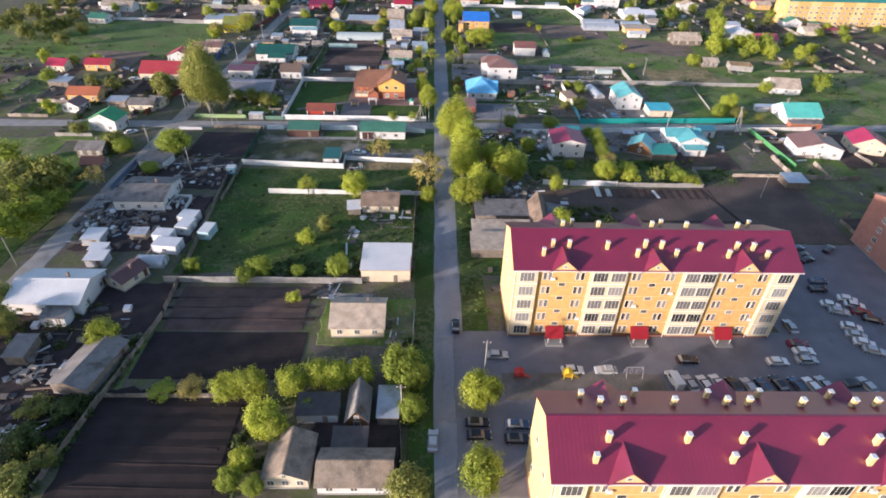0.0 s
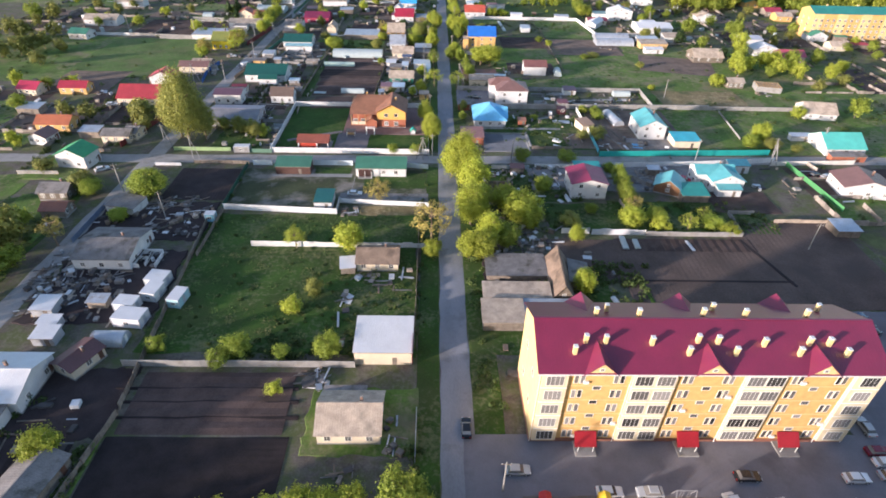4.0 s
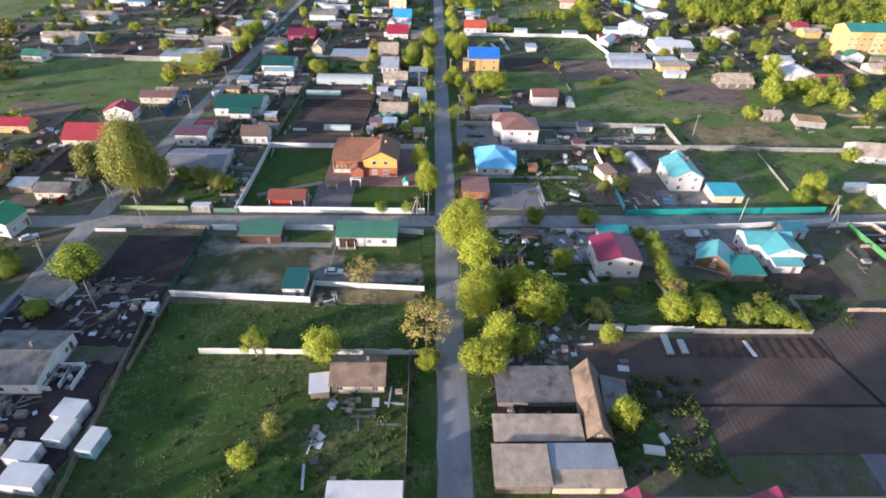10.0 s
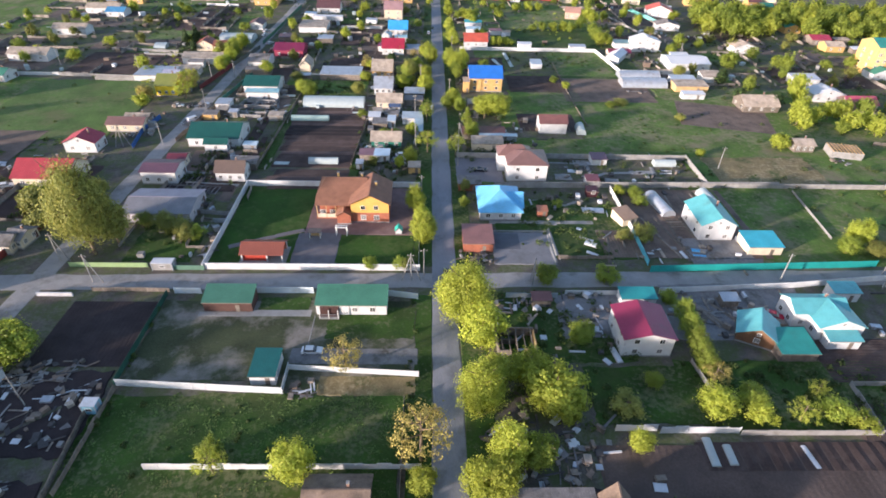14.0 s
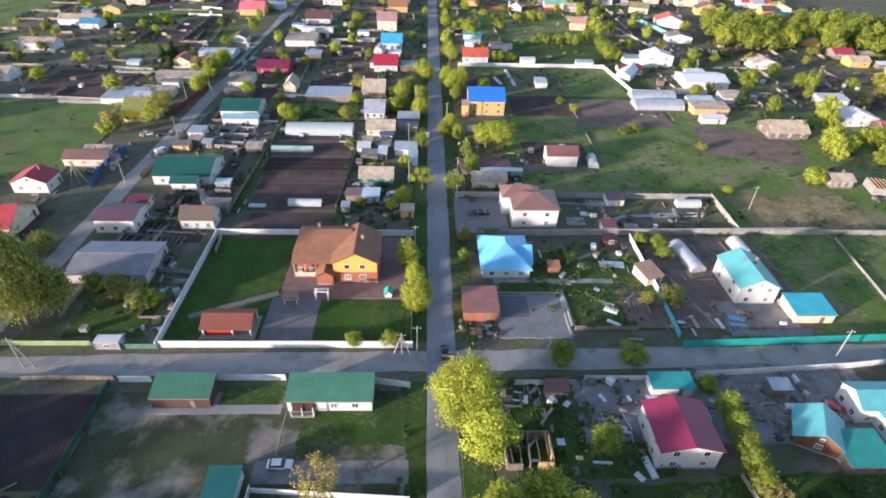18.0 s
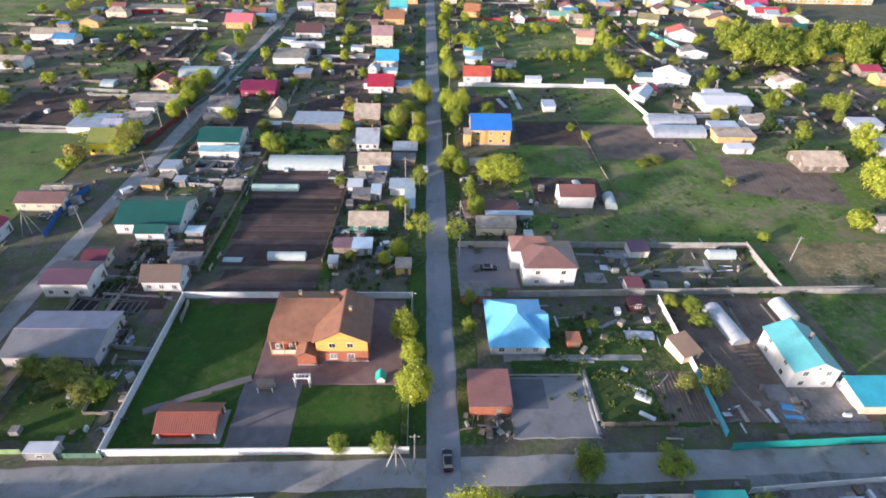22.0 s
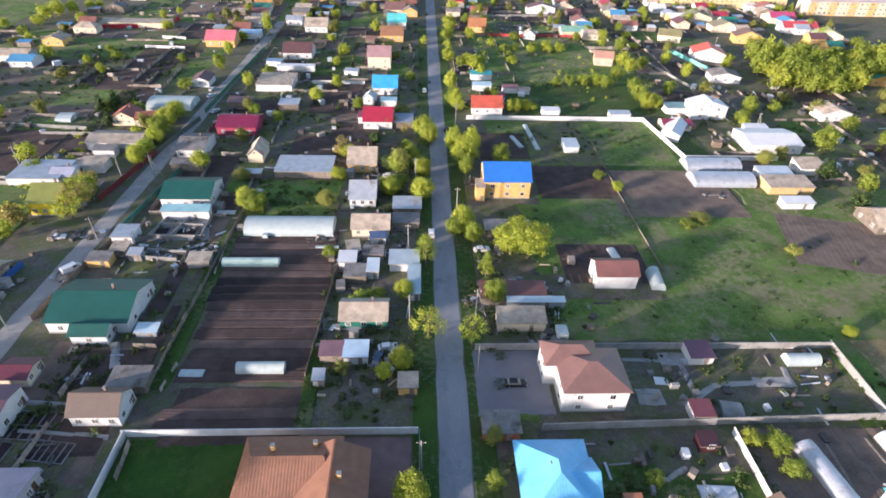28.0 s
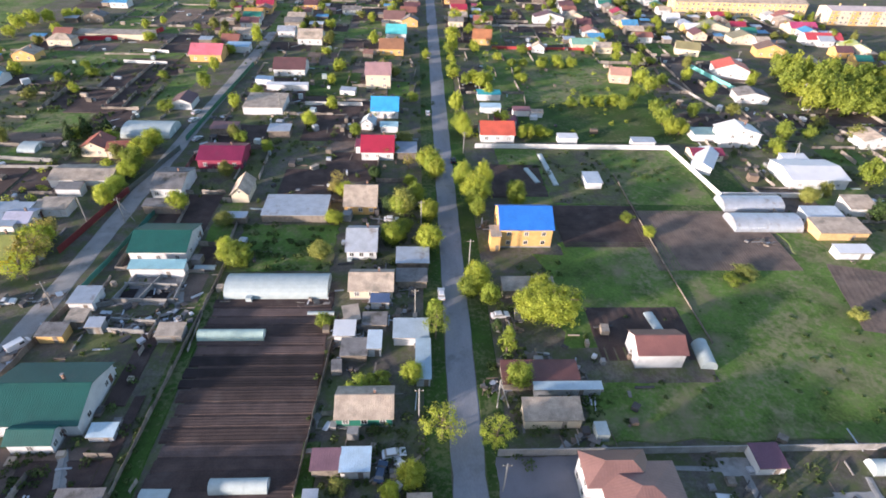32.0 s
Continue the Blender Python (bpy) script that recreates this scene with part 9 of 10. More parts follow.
tree(-118.6, 307.3, 6, 3, 'round', leaf_bud)
tree(-114.9, 383.1, 5, 2.4, 'round', leaf_green)
# those at y 30 to 58 are unseen, added to shade the low lots
tree(-112, 40, 13, 5, 'grand', leaf_olive, label='tall tree beside the back street, the southern ones added for shade')
tree(-118, 58, 14, 5.5, 'grand', leaf_olive, label='tall tree beside the back street, the southern ones added for shade')
tree(-115, 108, 12, 5, 'grand', leaf_olive, label='tall tree beside the back street, the southern ones added for shade')
tree(-122, 30, 13, 5.5, 'grand', leaf_olive, label='tall tree beside the back street, the southern ones added for shade')
tree(-116, 126, 12, 4.6, 'grand', leaf_olive, label='tall tree beside the back street, the southern ones added for shade')
tree(-112, 140, 11, 4.4, 'grand', leaf_olive, label='tall tree beside the back street, the southern ones added for shade')
forest(157, 414, 320, 462, 120)
tree(-225.4, 328.9, 9, 4.5, 'round', leaf_olive)
tree(-200.5, 302.9, 8, 4, 'round', leaf_olive)
tree(-228.4, 316.0, 9, 4.5, 'round', leaf_olive)
tree(-185.3, 281.9, 6, 3, 'round', leaf_olive)
tree(-227.1, 304.3, 9, 4, 'round', leaf_olive)
tree(-204.2, 329.0, 7, 3.4, 'round', leaf_olive)
tree(-208.2, 291.4, 8, 4, 'round', leaf_olive)
tree(-119.7, 147.6, 7, 3.6, 'round', leaf_green)
tree(-115.3, 133.6, 8, 4, 'round', leaf_green)
tree(-106.8, 132.6, 6, 3.2, 'round', leaf_green)
tree(-107.3, 125.8, 7, 3.6, 'round', leaf_green)
tree(-135.3, 158.4, 7, 3.6, 'round', leaf_green)
tree(-114.0, 148.8, 6, 3, 'round', leaf_green)
# ---- cars ----
car(9.8, 77.9, 0, (0.42, 0.44, 0.46), 'silver saloon car parked on the asphalt')
car(24.3, 74.0, 0, (0.72, 0.72, 0.72), 'white saloon car parked on the asphalt')
car(30.9, 74.0, 180, (0.42, 0.44, 0.46), 'silver saloon car parked on the asphalt')
car(48.2, 76.8, 0, (0.015, 0.016, 0.02), 'black saloon car parked on the asphalt')
car(66.6, 76.5, 0, (0.72, 0.72, 0.72), 'white saloon car parked on the asphalt')
car(72.9, 77.0, 0, (0.42, 0.44, 0.46), 'silver saloon car parked on the asphalt')
car(73.6, 79.4, 0, (0.72, 0.72, 0.72), 'white saloon car parked on the asphalt')
car(73.6, 81.6, 0, (0.16, 0.015, 0.03), 'dark red saloon car parked on the asphalt')
car(74.6, 86.7, 90, (0.42, 0.44, 0.46), 'silver saloon car parked on the asphalt')
car(93.0, 95.9, -20, (0.72, 0.72, 0.72), 'white saloon car parked on the asphalt')
car(87.8, 93.9, -20, (0.72, 0.72, 0.72), 'white saloon car parked on the asphalt')
car(88.5, 91.8, -20, (0.42, 0.44, 0.46), 'silver saloon car parked on the asphalt')
car(93.5, 91.5, -20, (0.16, 0.015, 0.03), 'dark red saloon car parked on the asphalt')
car(88.2, 86.7, -20, (0.72, 0.72, 0.72), 'white saloon car parked on the asphalt')
car(94.5, 89.1, -20, (0.015, 0.016, 0.02), 'black saloon car parked on the asphalt')
car(88.0, 81.9, -20, (0.72, 0.72, 0.72), 'white saloon car parked on the asphalt')
car(88.7, 79.7, -20, (0.42, 0.44, 0.46), 'silver saloon car parked on the asphalt')
car(87.7, 84.1, -20, (0.42, 0.44, 0.46), 'silver saloon car parked on the asphalt')
car(93.4, 93.9, -20, (0.72, 0.72, 0.72), 'white saloon car parked on the asphalt')
car(89.7, 102.5, 0, (0.05, 0.08, 0.14), 'dark blue saloon car parked on the asphalt')
car(88.0, 99.5, 0, (0.015, 0.016, 0.02), 'black saloon car parked on the asphalt')
car(91.7, 113.0, 20, (0.015, 0.016, 0.02), 'black saloon car parked on the asphalt')
car(100.2, 115.9, 40, (0.015, 0.016, 0.02), 'black saloon car parked on the asphalt')
car(91.8, 111.1, 20, (0.015, 0.016, 0.02), 'black saloon car parked on the asphalt')
car(91.8, 116.0, 20, (0.05, 0.08, 0.14), 'dark blue saloon car parked on the asphalt')
car(46.5, 70.6, 100, (0.42, 0.44, 0.46), 'silver saloon car parked on the asphalt')
car(49.3, 70.6, 100, (0.72, 0.72, 0.72), 'white saloon car parked on the asphalt')
car(52.0, 70.9, 100, (0.72, 0.72, 0.72), 'white saloon car parked on the asphalt')
car(55.0, 70.2, 100, (0.015, 0.016, 0.02), 'black saloon car parked on the asphalt')
car(57.8, 70.0, 100, (0.42, 0.44, 0.46), 'silver saloon car parked on the asphalt')
car(60.7, 70.0, 100, (0.05, 0.08, 0.14), 'dark blue saloon car parked on the asphalt')
car(63.9, 70.7, 100, (0.015, 0.016, 0.02), 'black saloon car parked on the asphalt')
car(67.4, 70.3, 100, (0.05, 0.08, 0.14), 'dark blue saloon car parked on the asphalt')
car(70.2, 70.3, 100, (0.72, 0.72, 0.72), 'white saloon car parked on the asphalt')
car(72.9, 70.6, 100, (0.42, 0.44, 0.46), 'silver saloon car parked on the asphalt')
car(78.3, 70.9, 10, (0.015, 0.016, 0.02), 'black saloon car parked on the asphalt')
car(81.2, 70.4, 100, (0.42, 0.44, 0.46), 'silver saloon car parked on the asphalt')
car(4.7, 61.6, 0, (0.015, 0.016, 0.02), 'black saloon car parked on the asphalt')
car(4.8, 59.0, 0, (0.015, 0.016, 0.02), 'black saloon car parked on the asphalt')
car(11.8, 61.2, 0, (0.05, 0.08, 0.14), 'dark blue saloon car parked on the asphalt')
car(11.4, 58.3, 0, (0.015, 0.016, 0.02), 'black saloon car parked on the asphalt')
car(43.7, 71.5, 100, (0.72, 0.72, 0.72), 'white van parked on the asphalt', van=True)
car(-3.2, 57.9, 88, (0.42, 0.44, 0.46), 'silver car parked at the roadside')
car(1.6, 86.2, 90, (0.015, 0.016, 0.02), 'black car parked at the road edge')
car(0.7, 194.5, 92, (0.015, 0.016, 0.02), 'black car on the village street')
car(-28.0, 168.6, 0, (0.72, 0.72, 0.72), 'white car parked in the yard')
car(75.6, 180.1, -30, (0.40, 0.02, 0.05), 'red car parked in the yard')
car(71.2, 179.1, -40, (0.015, 0.016, 0.02), 'black car parked in the yard')
car(-13.2, 259.2, 10, (0.72, 0.72, 0.72), 'white estate car in the cottage yard')
car(-15.3, 255.7, 80, (0.05, 0.08, 0.14), 'dark blue car in the cottage yard')
car(-3.2, 302.3, 90, (0.72, 0.72, 0.72), 'white car parked at the roadside')
car(-92.7, 286.0, 55, (0.72, 0.72, 0.72), 'white van on the back street', van=True)
car(-95.1, 410.6, 60, (0.42, 0.44, 0.46), 'silver car parked on the back street')
car(-93.8, 403.0, 60, (0.72, 0.72, 0.72), 'white car parked on the back street')
car(-87.3, 386.8, 60, (0.42, 0.44, 0.46), 'silver car parked on the back street')
car(13.0, 249.1, 0, (0.015, 0.016, 0.02), 'black car in the paved court')
car(-3.3, 485.1, 90, (0.72, 0.72, 0.72), 'white car parked at the roadside')
car(-4.7, 412.7, 90, (0.72, 0.72, 0.72), 'white car parked at the roadside')
car(3.4, 372.2, 90, (0.015, 0.016, 0.02), 'black car at the roadside')
car(-103.4, 299.8, 10, (0.72, 0.72, 0.72), 'white car parked behind the street')
car(10.2, 294.8, 10, (0.72, 0.72, 0.72), 'white car beside the shed')
car(-109.0, 181.9, 40, (0.72, 0.72, 0.72), 'white car parked by the back street')
car(120.2, 184.1, 20, (0.015, 0.016, 0.02), 'black car in the yard')
car(123.5, 183.1, 20, (0.42, 0.44, 0.46), 'silver car in the yard')
car(-131.0, 235.4, 20, (0.72, 0.72, 0.72), 'white car in the yard')
car(-30.7, 335.8, 0, (0.3, 0.02, 0.03), 'red car in the yard')
car(-16.4, 335.0, 0, (0.72, 0.72, 0.72), 'white car in the yard')
# ---- poles and cables ----
pole(-83.7, 190.9, 0, brace=1)
pole(-95.8, 199.2, 0, brace=1)
pole(-8.1, 192.3, 0, brace=2)
pole(21.4, 190.9, 90, brace=1)
pole(84.1, 193.4, 0)
pole(111.1, 195.2, 0, brace=1)
pole(-98.0, 170.8, 20)
pole(-103.2, 106.5, 20)
pole(7.0, 74.4, 0)
pole(-8.8, 63.6, 0)
pole(-96.5, 168.6, 20)
pole(-8.7, 267.3, 0)
pole(6.5, 269.2, 0, brace=1)
pole(-91.7, 297.8, 20)
pole(7.3, 378.2, 0)
pole(-100.8, 333.2, 20)
pole(-90.5, 333.3, 20, brace=1)
pole(-62.8, 412.0, 20)
pole(5.5, 252.0, 0)
pole(-95.9, 265.1, 20)
pole(-108.9, 263.7, 20, brace=2)
pole(-78.7, 154.9, 20)
pole(-134.4, 338.0, 0)
pole(-173.7, 346.3, 0)
pole(93.5, 252.6, 0)
pole(108.3, 190.4, 0, brace=1)
pole(133.8, 205.1, 0, brace=1)
pole(95.4, 142.9, 0)
pole(-5.0, 194.3, 0)
pole(-6.1, 230.7, 0)
pole(123.8, 415.7, 0, brace=2)
pole(124.1, 372.9, 0, brace=1)
pole(161.7, 432.8, 0)
pole(-7.9, 332.5, 0)
pole(-9.5, 295.1, 0)
pole(4.4, 314.2, 0)
pole(153.5, 478.2, 0)
# ---- garden pieces ----
bed_cover(35.2, 119.3, 3.6, 1.9, -8, 0.5, white_sheet, 'white tarpaulin over a low stack in the weeds')
bed_cover(37.9, 121.5, 2.2, 1.3, -75, 0.5, white_sheet, 'white tarpaulin over a low stack in the weeds')
bed_cover(63.9, 143.9, 4.6, 1.0, -84, 0.12, white_sheet, 'row of white boards lying in the bed')
bed_cover(46.4, 144.8, 5.7, 1.60, -93.1, 0.50, film_plastic, 'garden bed covered with white film')
bed_cover(49.6, 144.2, 4.0, 1.50, -92.4, 0.50, film_plastic, 'garden bed covered with white film')
bed_cover(35.2, 366.6, 22.0, 1.80, -85.9, 0.50, film_plastic, 'garden bed covered with white film')
bed_cover(29.0, 362.1, 9.9, 1.80, -75.0, 0.50, film_plastic, 'garden bed covered with white film')
bed_cover(45.8, 292.9, 5.7, 2.40, -82.8, 0.50, film_plastic, 'garden bed covered with white film')
bed_cover(-52.5, 252.5, 4.8, 2.00, -1.2, 0.50, film_plastic, 'garden bed covered with white film')
bed_cover(-31.2, 296.0, 6.1, 1.00, -0.3, 0.50, film_plastic, 'garden bed covered with white film')
bed_cover(-62.5, 313.0, 5.2, 1.80, 0.0, 0.50, film_plastic, 'garden bed covered with white film')
bed_cover(39.2, 203.8, 3.1, 1.00, -35.4, 0.40, white_sheet, 'pale board lying on the grass')
bed_cover(39.8, 208.2, 3.1, 2.00, -29.4, 0.40, white_sheet, 'white sheet lying in the garden')
bed_cover(45.1, 225.6, 5.1, 2.20, -3.7, 0.40, white_sheet, 'white box planter in the garden')
bed_cover(54.6, 242.3, 4.1, 4.00, -9.4, 0.90, concrete, 'grey slab of a garden store')
bed_cover(38.7, 245.1, 3.7, 3.00, -6.6, 0.40, concrete, 'concrete pad by the path')
bed_cover(43.2, 249.7, 2.7, 2.00, -6.3, 0.40, white_sheet, 'white garden tank on the grass')
shed(46.0, 234.6, 3.2, 2.6, 2.0, 0.4, tin((0.055, 0.02, 0.025)), mat('dark_maroon_boards', (0.05, 0.014, 0.018), 0.8, var=0.2, fine=7), win=1, door=False, label='small dark maroon garden hut with a white window')
bed_cover(44.4, 225.4, 6.3, 2.60, -3.2, 0.40, zinc, 'grey metal cold frame')
greenhouse(75.6, 254.8, 7.2, 3.0, 2.2, 0, film_plastic, label='small white tunnel greenhouse in the walled garden')
shed(53.3, 256.3, 5.0, 4.5, 2.4, 0.3, tin((0.13, 0.06, 0.09)), WHITE, label='garden store with dark plum roof')
shed(47.6, 241.2, 3.9, 3.5, 2.3, 0.3, tin((0.16, 0.05, 0.06)), WHITE, label='garden store with dark red roof')
play_frame(13.5, 72.6, 0)
play_frame(23.0, 72.6, 1)
play_frame(36.2, 73.2, 2)
# ---- scrap and clutter ----
junk(-91.8, 124.3, 10, 8, 26, 1)
junk(-87.8, 128.0, 12, 6, 26, 2)
junk(-91.3, 117.4, 8, 6, 18, 3)
junk(-81.1, 127.1, 10, 5, 18, 4)
junk(-75.0, 136.1, 6, 7, 18, 5)
junk(-75.2, 149.8, 14, 8, 30, 6)
junk(-92.0, 161.4, 9, 5, 18, 7)
junk(-71.3, 159.0, 10, 6, 22, 8)
junk(-81.7, 162.9, 10, 6, 24, 9)
junk(-83.3, 160.1, 8, 5, 18, 10)
junk(-73.3, 163.7, 6, 4, 14, 11)
junk(-27.7, 158.8, 5, 4, 14, 12)
junk(-27.4, 97.1, 5, 4, 14, 13)
junk(-11.2, 84.5, 3, 8, 14, 14)
junk(-19.8, 77.2, 5, 2, 8, 15)
junk(-27.3, 97.9, 5, 4, 14, 16)
junk(-20.9, 128.8, 4, 3, 8, 17)
junk(-25.0, 121.4, 3, 3, 8, 18)
junk(17.4, 183.7, 12, 4, 20, 19)
junk(33.8, 180.0, 8, 6, 16, 20)
junk(20.8, 147.4, 10, 8, 24, 21)
junk(14.0, 126.6, 12, 2, 12, 22)
junk(60.0, 180.2, 8, 6, 18, 23)
junk(68.0, 180.3, 5, 5, 12, 24)
junk(8.4, 201.5, 9, 5, 20, 25)
junk(-84.6, 292.0, 12, 5, 26, 26)
junk(-78.1, 293.7, 10, 5, 24, 27)
junk(-70.4, 292.7, 12, 5, 24, 28)
junk(-62.7, 295.4, 8, 8, 22, 29)
junk(-68.7, 305.3, 8, 6, 14, 30)
junk(-11.6, 304.1, 6, 4, 14, 31)
junk(-20.5, 278.4, 6, 3, 10, 32)
junk(-18.2, 299.0, 6, 4, 14, 33)
junk(-23.6, 286.3, 6, 4, 14, 34)
junk(-13.4, 295.1, 5, 4, 12, 35)
junk(-25.9, 266.7, 5, 5, 12, 36)
junk(-13.8, 256.0, 6, 5, 12, 37)
junk(16.4, 281.0, 8, 5, 16, 38)
junk(21.8, 277.9, 8, 4, 14, 39)
junk(22.5, 261.6, 10, 4, 18, 40)
junk(11.7, 291.3, 6, 5, 14, 41)
junk(10.7, 332.6, 4, 4, 10, 42)
junk(87.0, 324.6, 8, 4, 12, 43)
junk(108.5, 316.8, 6, 4, 10, 44)
junk(107.4, 368.4, 8, 5, 14, 45)
junk(-21.8, 335.3, 5, 4, 10, 46)
junk(-71.8, 436.3, 8, 4, 14, 47)
junk(-60.3, 401.3, 6, 4, 12, 48)
junk(-84.8, 405.8, 8, 4, 12, 49)
junk(129.9, 538.2, 10, 5, 14, 50)
junk(41.8, 514.8, 8, 5, 12, 51)
junk(-151.1, 234.0, 8, 5, 14, 52)
junk(-140.6, 248.8, 10, 5, 18, 53)
junk(-106.3, 149.3, 8, 6, 18, 54)
junk(-74.3, 252.0, 5, 5, 10, 55)
junk(-66.4, 224.4, 6, 4, 10, 56)
junk(20.0, 141.0, 9, 4, 18, 57)
junk(139.7, 258.0, 6, 4, 12, 58)
junk(53.9, 206.6, 6, 10, 12, 59)
junk(-60.1, 203.3, 4, 6, 14, 60)
junk(-107.0, 272.6, 10, 5, 20, 61)
junk(-105.4, 280.7, 6, 4, 12, 62)
# ---- walled yard and framed beds west of the vegetable field ----
shed(-86.7, 289.0, 5.3, 3.5, 2.3, 0.3, asbestos_dark, brick_orange, label='low orange brick shed with dark roof')
shed(-83.5, 293.2, 3.9, 3.5, 2.4, 0.3, asbestos, wood_grey, label='open grey timber store')
shed(-78.9, 291.2, 3.1, 2.5, 2.2, 0.3, zinc, concrete, label='small grey concrete shed')
shed(-62.1, 288.9, 5.4, 3.5, 2.2, 0.3, asbestos, concrete, label='low pale concrete shed by the fence')
fence(-87.2, 296.6, -79.2, 299.5, 1.3, concrete, 'grey block yard wall', th=0.25)
fence(-76.9, 293.8, -67.1, 292.9, 1.3, concrete, 'grey block yard wall', th=0.25)
fence(-78.1, 290.7, -68.5, 289.8, 1.3, concrete, 'grey block yard wall', th=0.25)
fence(-79.5, 300.2, -77.4, 310.4, 1.3, concrete, 'grey block yard wall', th=0.25)
fence(-73.7, 300.3, -71.3, 310.5, 1.3, concrete, 'grey block yard wall', th=0.25)
fence(-79.2, 300.2, -65.6, 299.8, 1.3, concrete, 'grey block yard wall', th=0.25)
fence(-65.6, 299.8, -65.8, 310.0, 1.3, concrete, 'grey block yard wall', th=0.25)
fence(-79.0, 305.9, -66.6, 305.4, 1.3, concrete, 'grey block yard wall', th=0.25)
plot(-78.7, 300.5, -75.5, 305.1, soil_dark, along='x', label='dark bed inside block walls')
plot(-72.9, 300.5, -67.9, 304.6, soil_dark, along='x', label='dark bed inside block walls')
road('garden_path', -79.0, 239.2, -68.7, 238.4, 0.7, concrete, 'narrow pale concrete garden path', 0.09)
road('garden_path', -82.9, 245.8, -73.1, 245.2, 0.7, concrete, 'narrow pale concrete garden path', 0.09)
road('garden_path', -68.7, 238.4, -62.3, 237.9, 0.7, concrete, 'narrow pale concrete garden path', 0.09)
road('garden_path', -68.8, 253.8, -70.9, 259.5, 1.0, concrete, 'narrow pale concrete garden path', 0.09)
junk(-66.1, 294.8, 8, 5, 26, 901, 'heap of pale rubble and broken blocks')
junk(-71.7, 291.1, 8, 3, 20, 902, 'heap of pale rubble and broken blocks')
junk(-93.8, 283.9, 4, 5, 14, 903)
framed_beds(-77.2, 240.4, 9.5, 6.0, 5, 2, -4, 'dark beds in pale concrete kerbs beside the cottage')
framed_beds(-72.0, 235.0, 8.5, 4.0, 6, 1, -8, 'narrow dark beds in pale concrete kerbs')
framed_beds(-82.0, 235.0, 7.0, 4.6, 3, 1, -8, 'dark beds in pale concrete kerbs beside the plum-roofed house')
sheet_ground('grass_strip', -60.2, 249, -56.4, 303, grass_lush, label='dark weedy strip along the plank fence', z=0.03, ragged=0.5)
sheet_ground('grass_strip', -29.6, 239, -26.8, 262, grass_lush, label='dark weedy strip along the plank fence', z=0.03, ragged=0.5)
road('garden_path', -56.1, 205.4, -50.9, 207.8, 1.3, pavers_grey, 'narrow paved garden path curving across the lawn', 0.06)
road('garden_path', -50.9, 207.8, -45.0, 210.5, 1.3, pavers_grey, 'narrow paved garden path curving across the lawn', 0.06)
road('garden_path', -45.0, 210.5, -38.0, 213.7, 1.3, pavers_grey, 'narrow paved garden path curving across the lawn', 0.06)
# ---- beds and yard of the turquoise-roofed house ----
road('garden_path', 68.8, 234.5, 68.4, 223.1, 0.5, wood_grey, 'narrow pale concrete garden path', 0.09)
road('garden_path', 73.2, 235.1, 73.3, 224.4, 0.5, wood_grey, 'narrow pale concrete garden path', 0.09)
road('garden_path', 77.2, 235.6, 78.0, 226.8, 0.5, wood_grey, 'narrow pale concrete garden path', 0.09)
road('garden_path', 57.3, 221.4, 62.5, 202.1, 0.5, wood_grey, 'narrow pale concrete garden path', 0.09)
road('garden_path', 61.2, 221.6, 65.4, 202.1, 0.5, wood_grey, 'narrow pale concrete garden path', 0.09)
road('garden_path', 68.7, 221.7, 70.2, 207.2, 0.5, wood_grey, 'narrow pale concrete garden path', 0.09)
road('garden_path', 63.9, 220.4, 69.0, 220.8, 0.3, wood_grey, 'narrow pale concrete garden path', 0.09)
road('garden_path', 64.2, 219.2, 69.2, 219.6, 0.3, wood_grey, 'narrow pale concrete garden path', 0.09)
road('garden_path', 64.4, 218.0, 69.4, 218.4, 0.3, wood_grey, 'narrow pale concrete garden path', 0.09)
road('garden_path', 64.7, 216.8, 69.6, 217.2, 0.3, wood_grey, 'narrow pale concrete garden path', 0.09)
road('garden_path', 64.9, 215.6, 69.8, 216.0, 0.3, wood_grey, 'narrow pale concrete garden path', 0.09)
plot(62.4, 222.7, 74.4, 235.1, soil_light, along='y', step=1.2, depth=0.05, label='brown garden bed between boards')
sheet_ground('yard', 65.0, 202.1, 81.8, 211.1, gravel, label='grey concrete yard of the white house', z=0.05, ragged=0.2)
bed_cover(67.9, 205.4, 3.3, 1.60, -13.0, 0.50, tin((0.10, 0.36, 0.62)), 'blue tarpaulin over a low stack')
bed_cover(67.5, 203.2, 3.4, 1.20, -6.5, 0.30, tin((0.10, 0.36, 0.62)), 'blue sheet lying in the yard')
bed_cover(63.5, 203.6, 3.1, 1.00, -80.9, 0.30, white_sheet, 'pale board stack in the yard')
bed_cover(57.9, 204.1, 3.7, 0.90, -85.9, 0.30, asbestos, 'pale plank stack beside the fence')
shed(28.8, 222.9, 2.7, 2.5, 2, 0.3, tin((0.36, 0.15, 0.08)), brick_red, label='small rust-brown garden store')
bed_cover(38.2, 215.5, 1.4, 1.20, -29.0, 0.20, white_sheet, 'white sheet lying on the grass')
bed_cover(39.2, 210.6, 3.9, 0.80, -31.7, 0.20, white_sheet, 'long pale board on the grass')
road('garden_path', 33.2, 228.4, 37.0, 228.0, 0.6, concrete, 'narrow pale concrete garden path', 0.09)
road('garden_path', 37.0, 228.0, 40.7, 230.3, 0.6, concrete, 'narrow pale concrete garden path', 0.09)
road('garden_path', 14.2, 218.7, 33.4, 218.4, 0.6, concrete, 'narrow pale concrete garden path', 0.09)
road('garden_path', 29.4, 215.3, 29.8, 202.6, 0.6, concrete, 'narrow pale concrete garden path', 0.09)
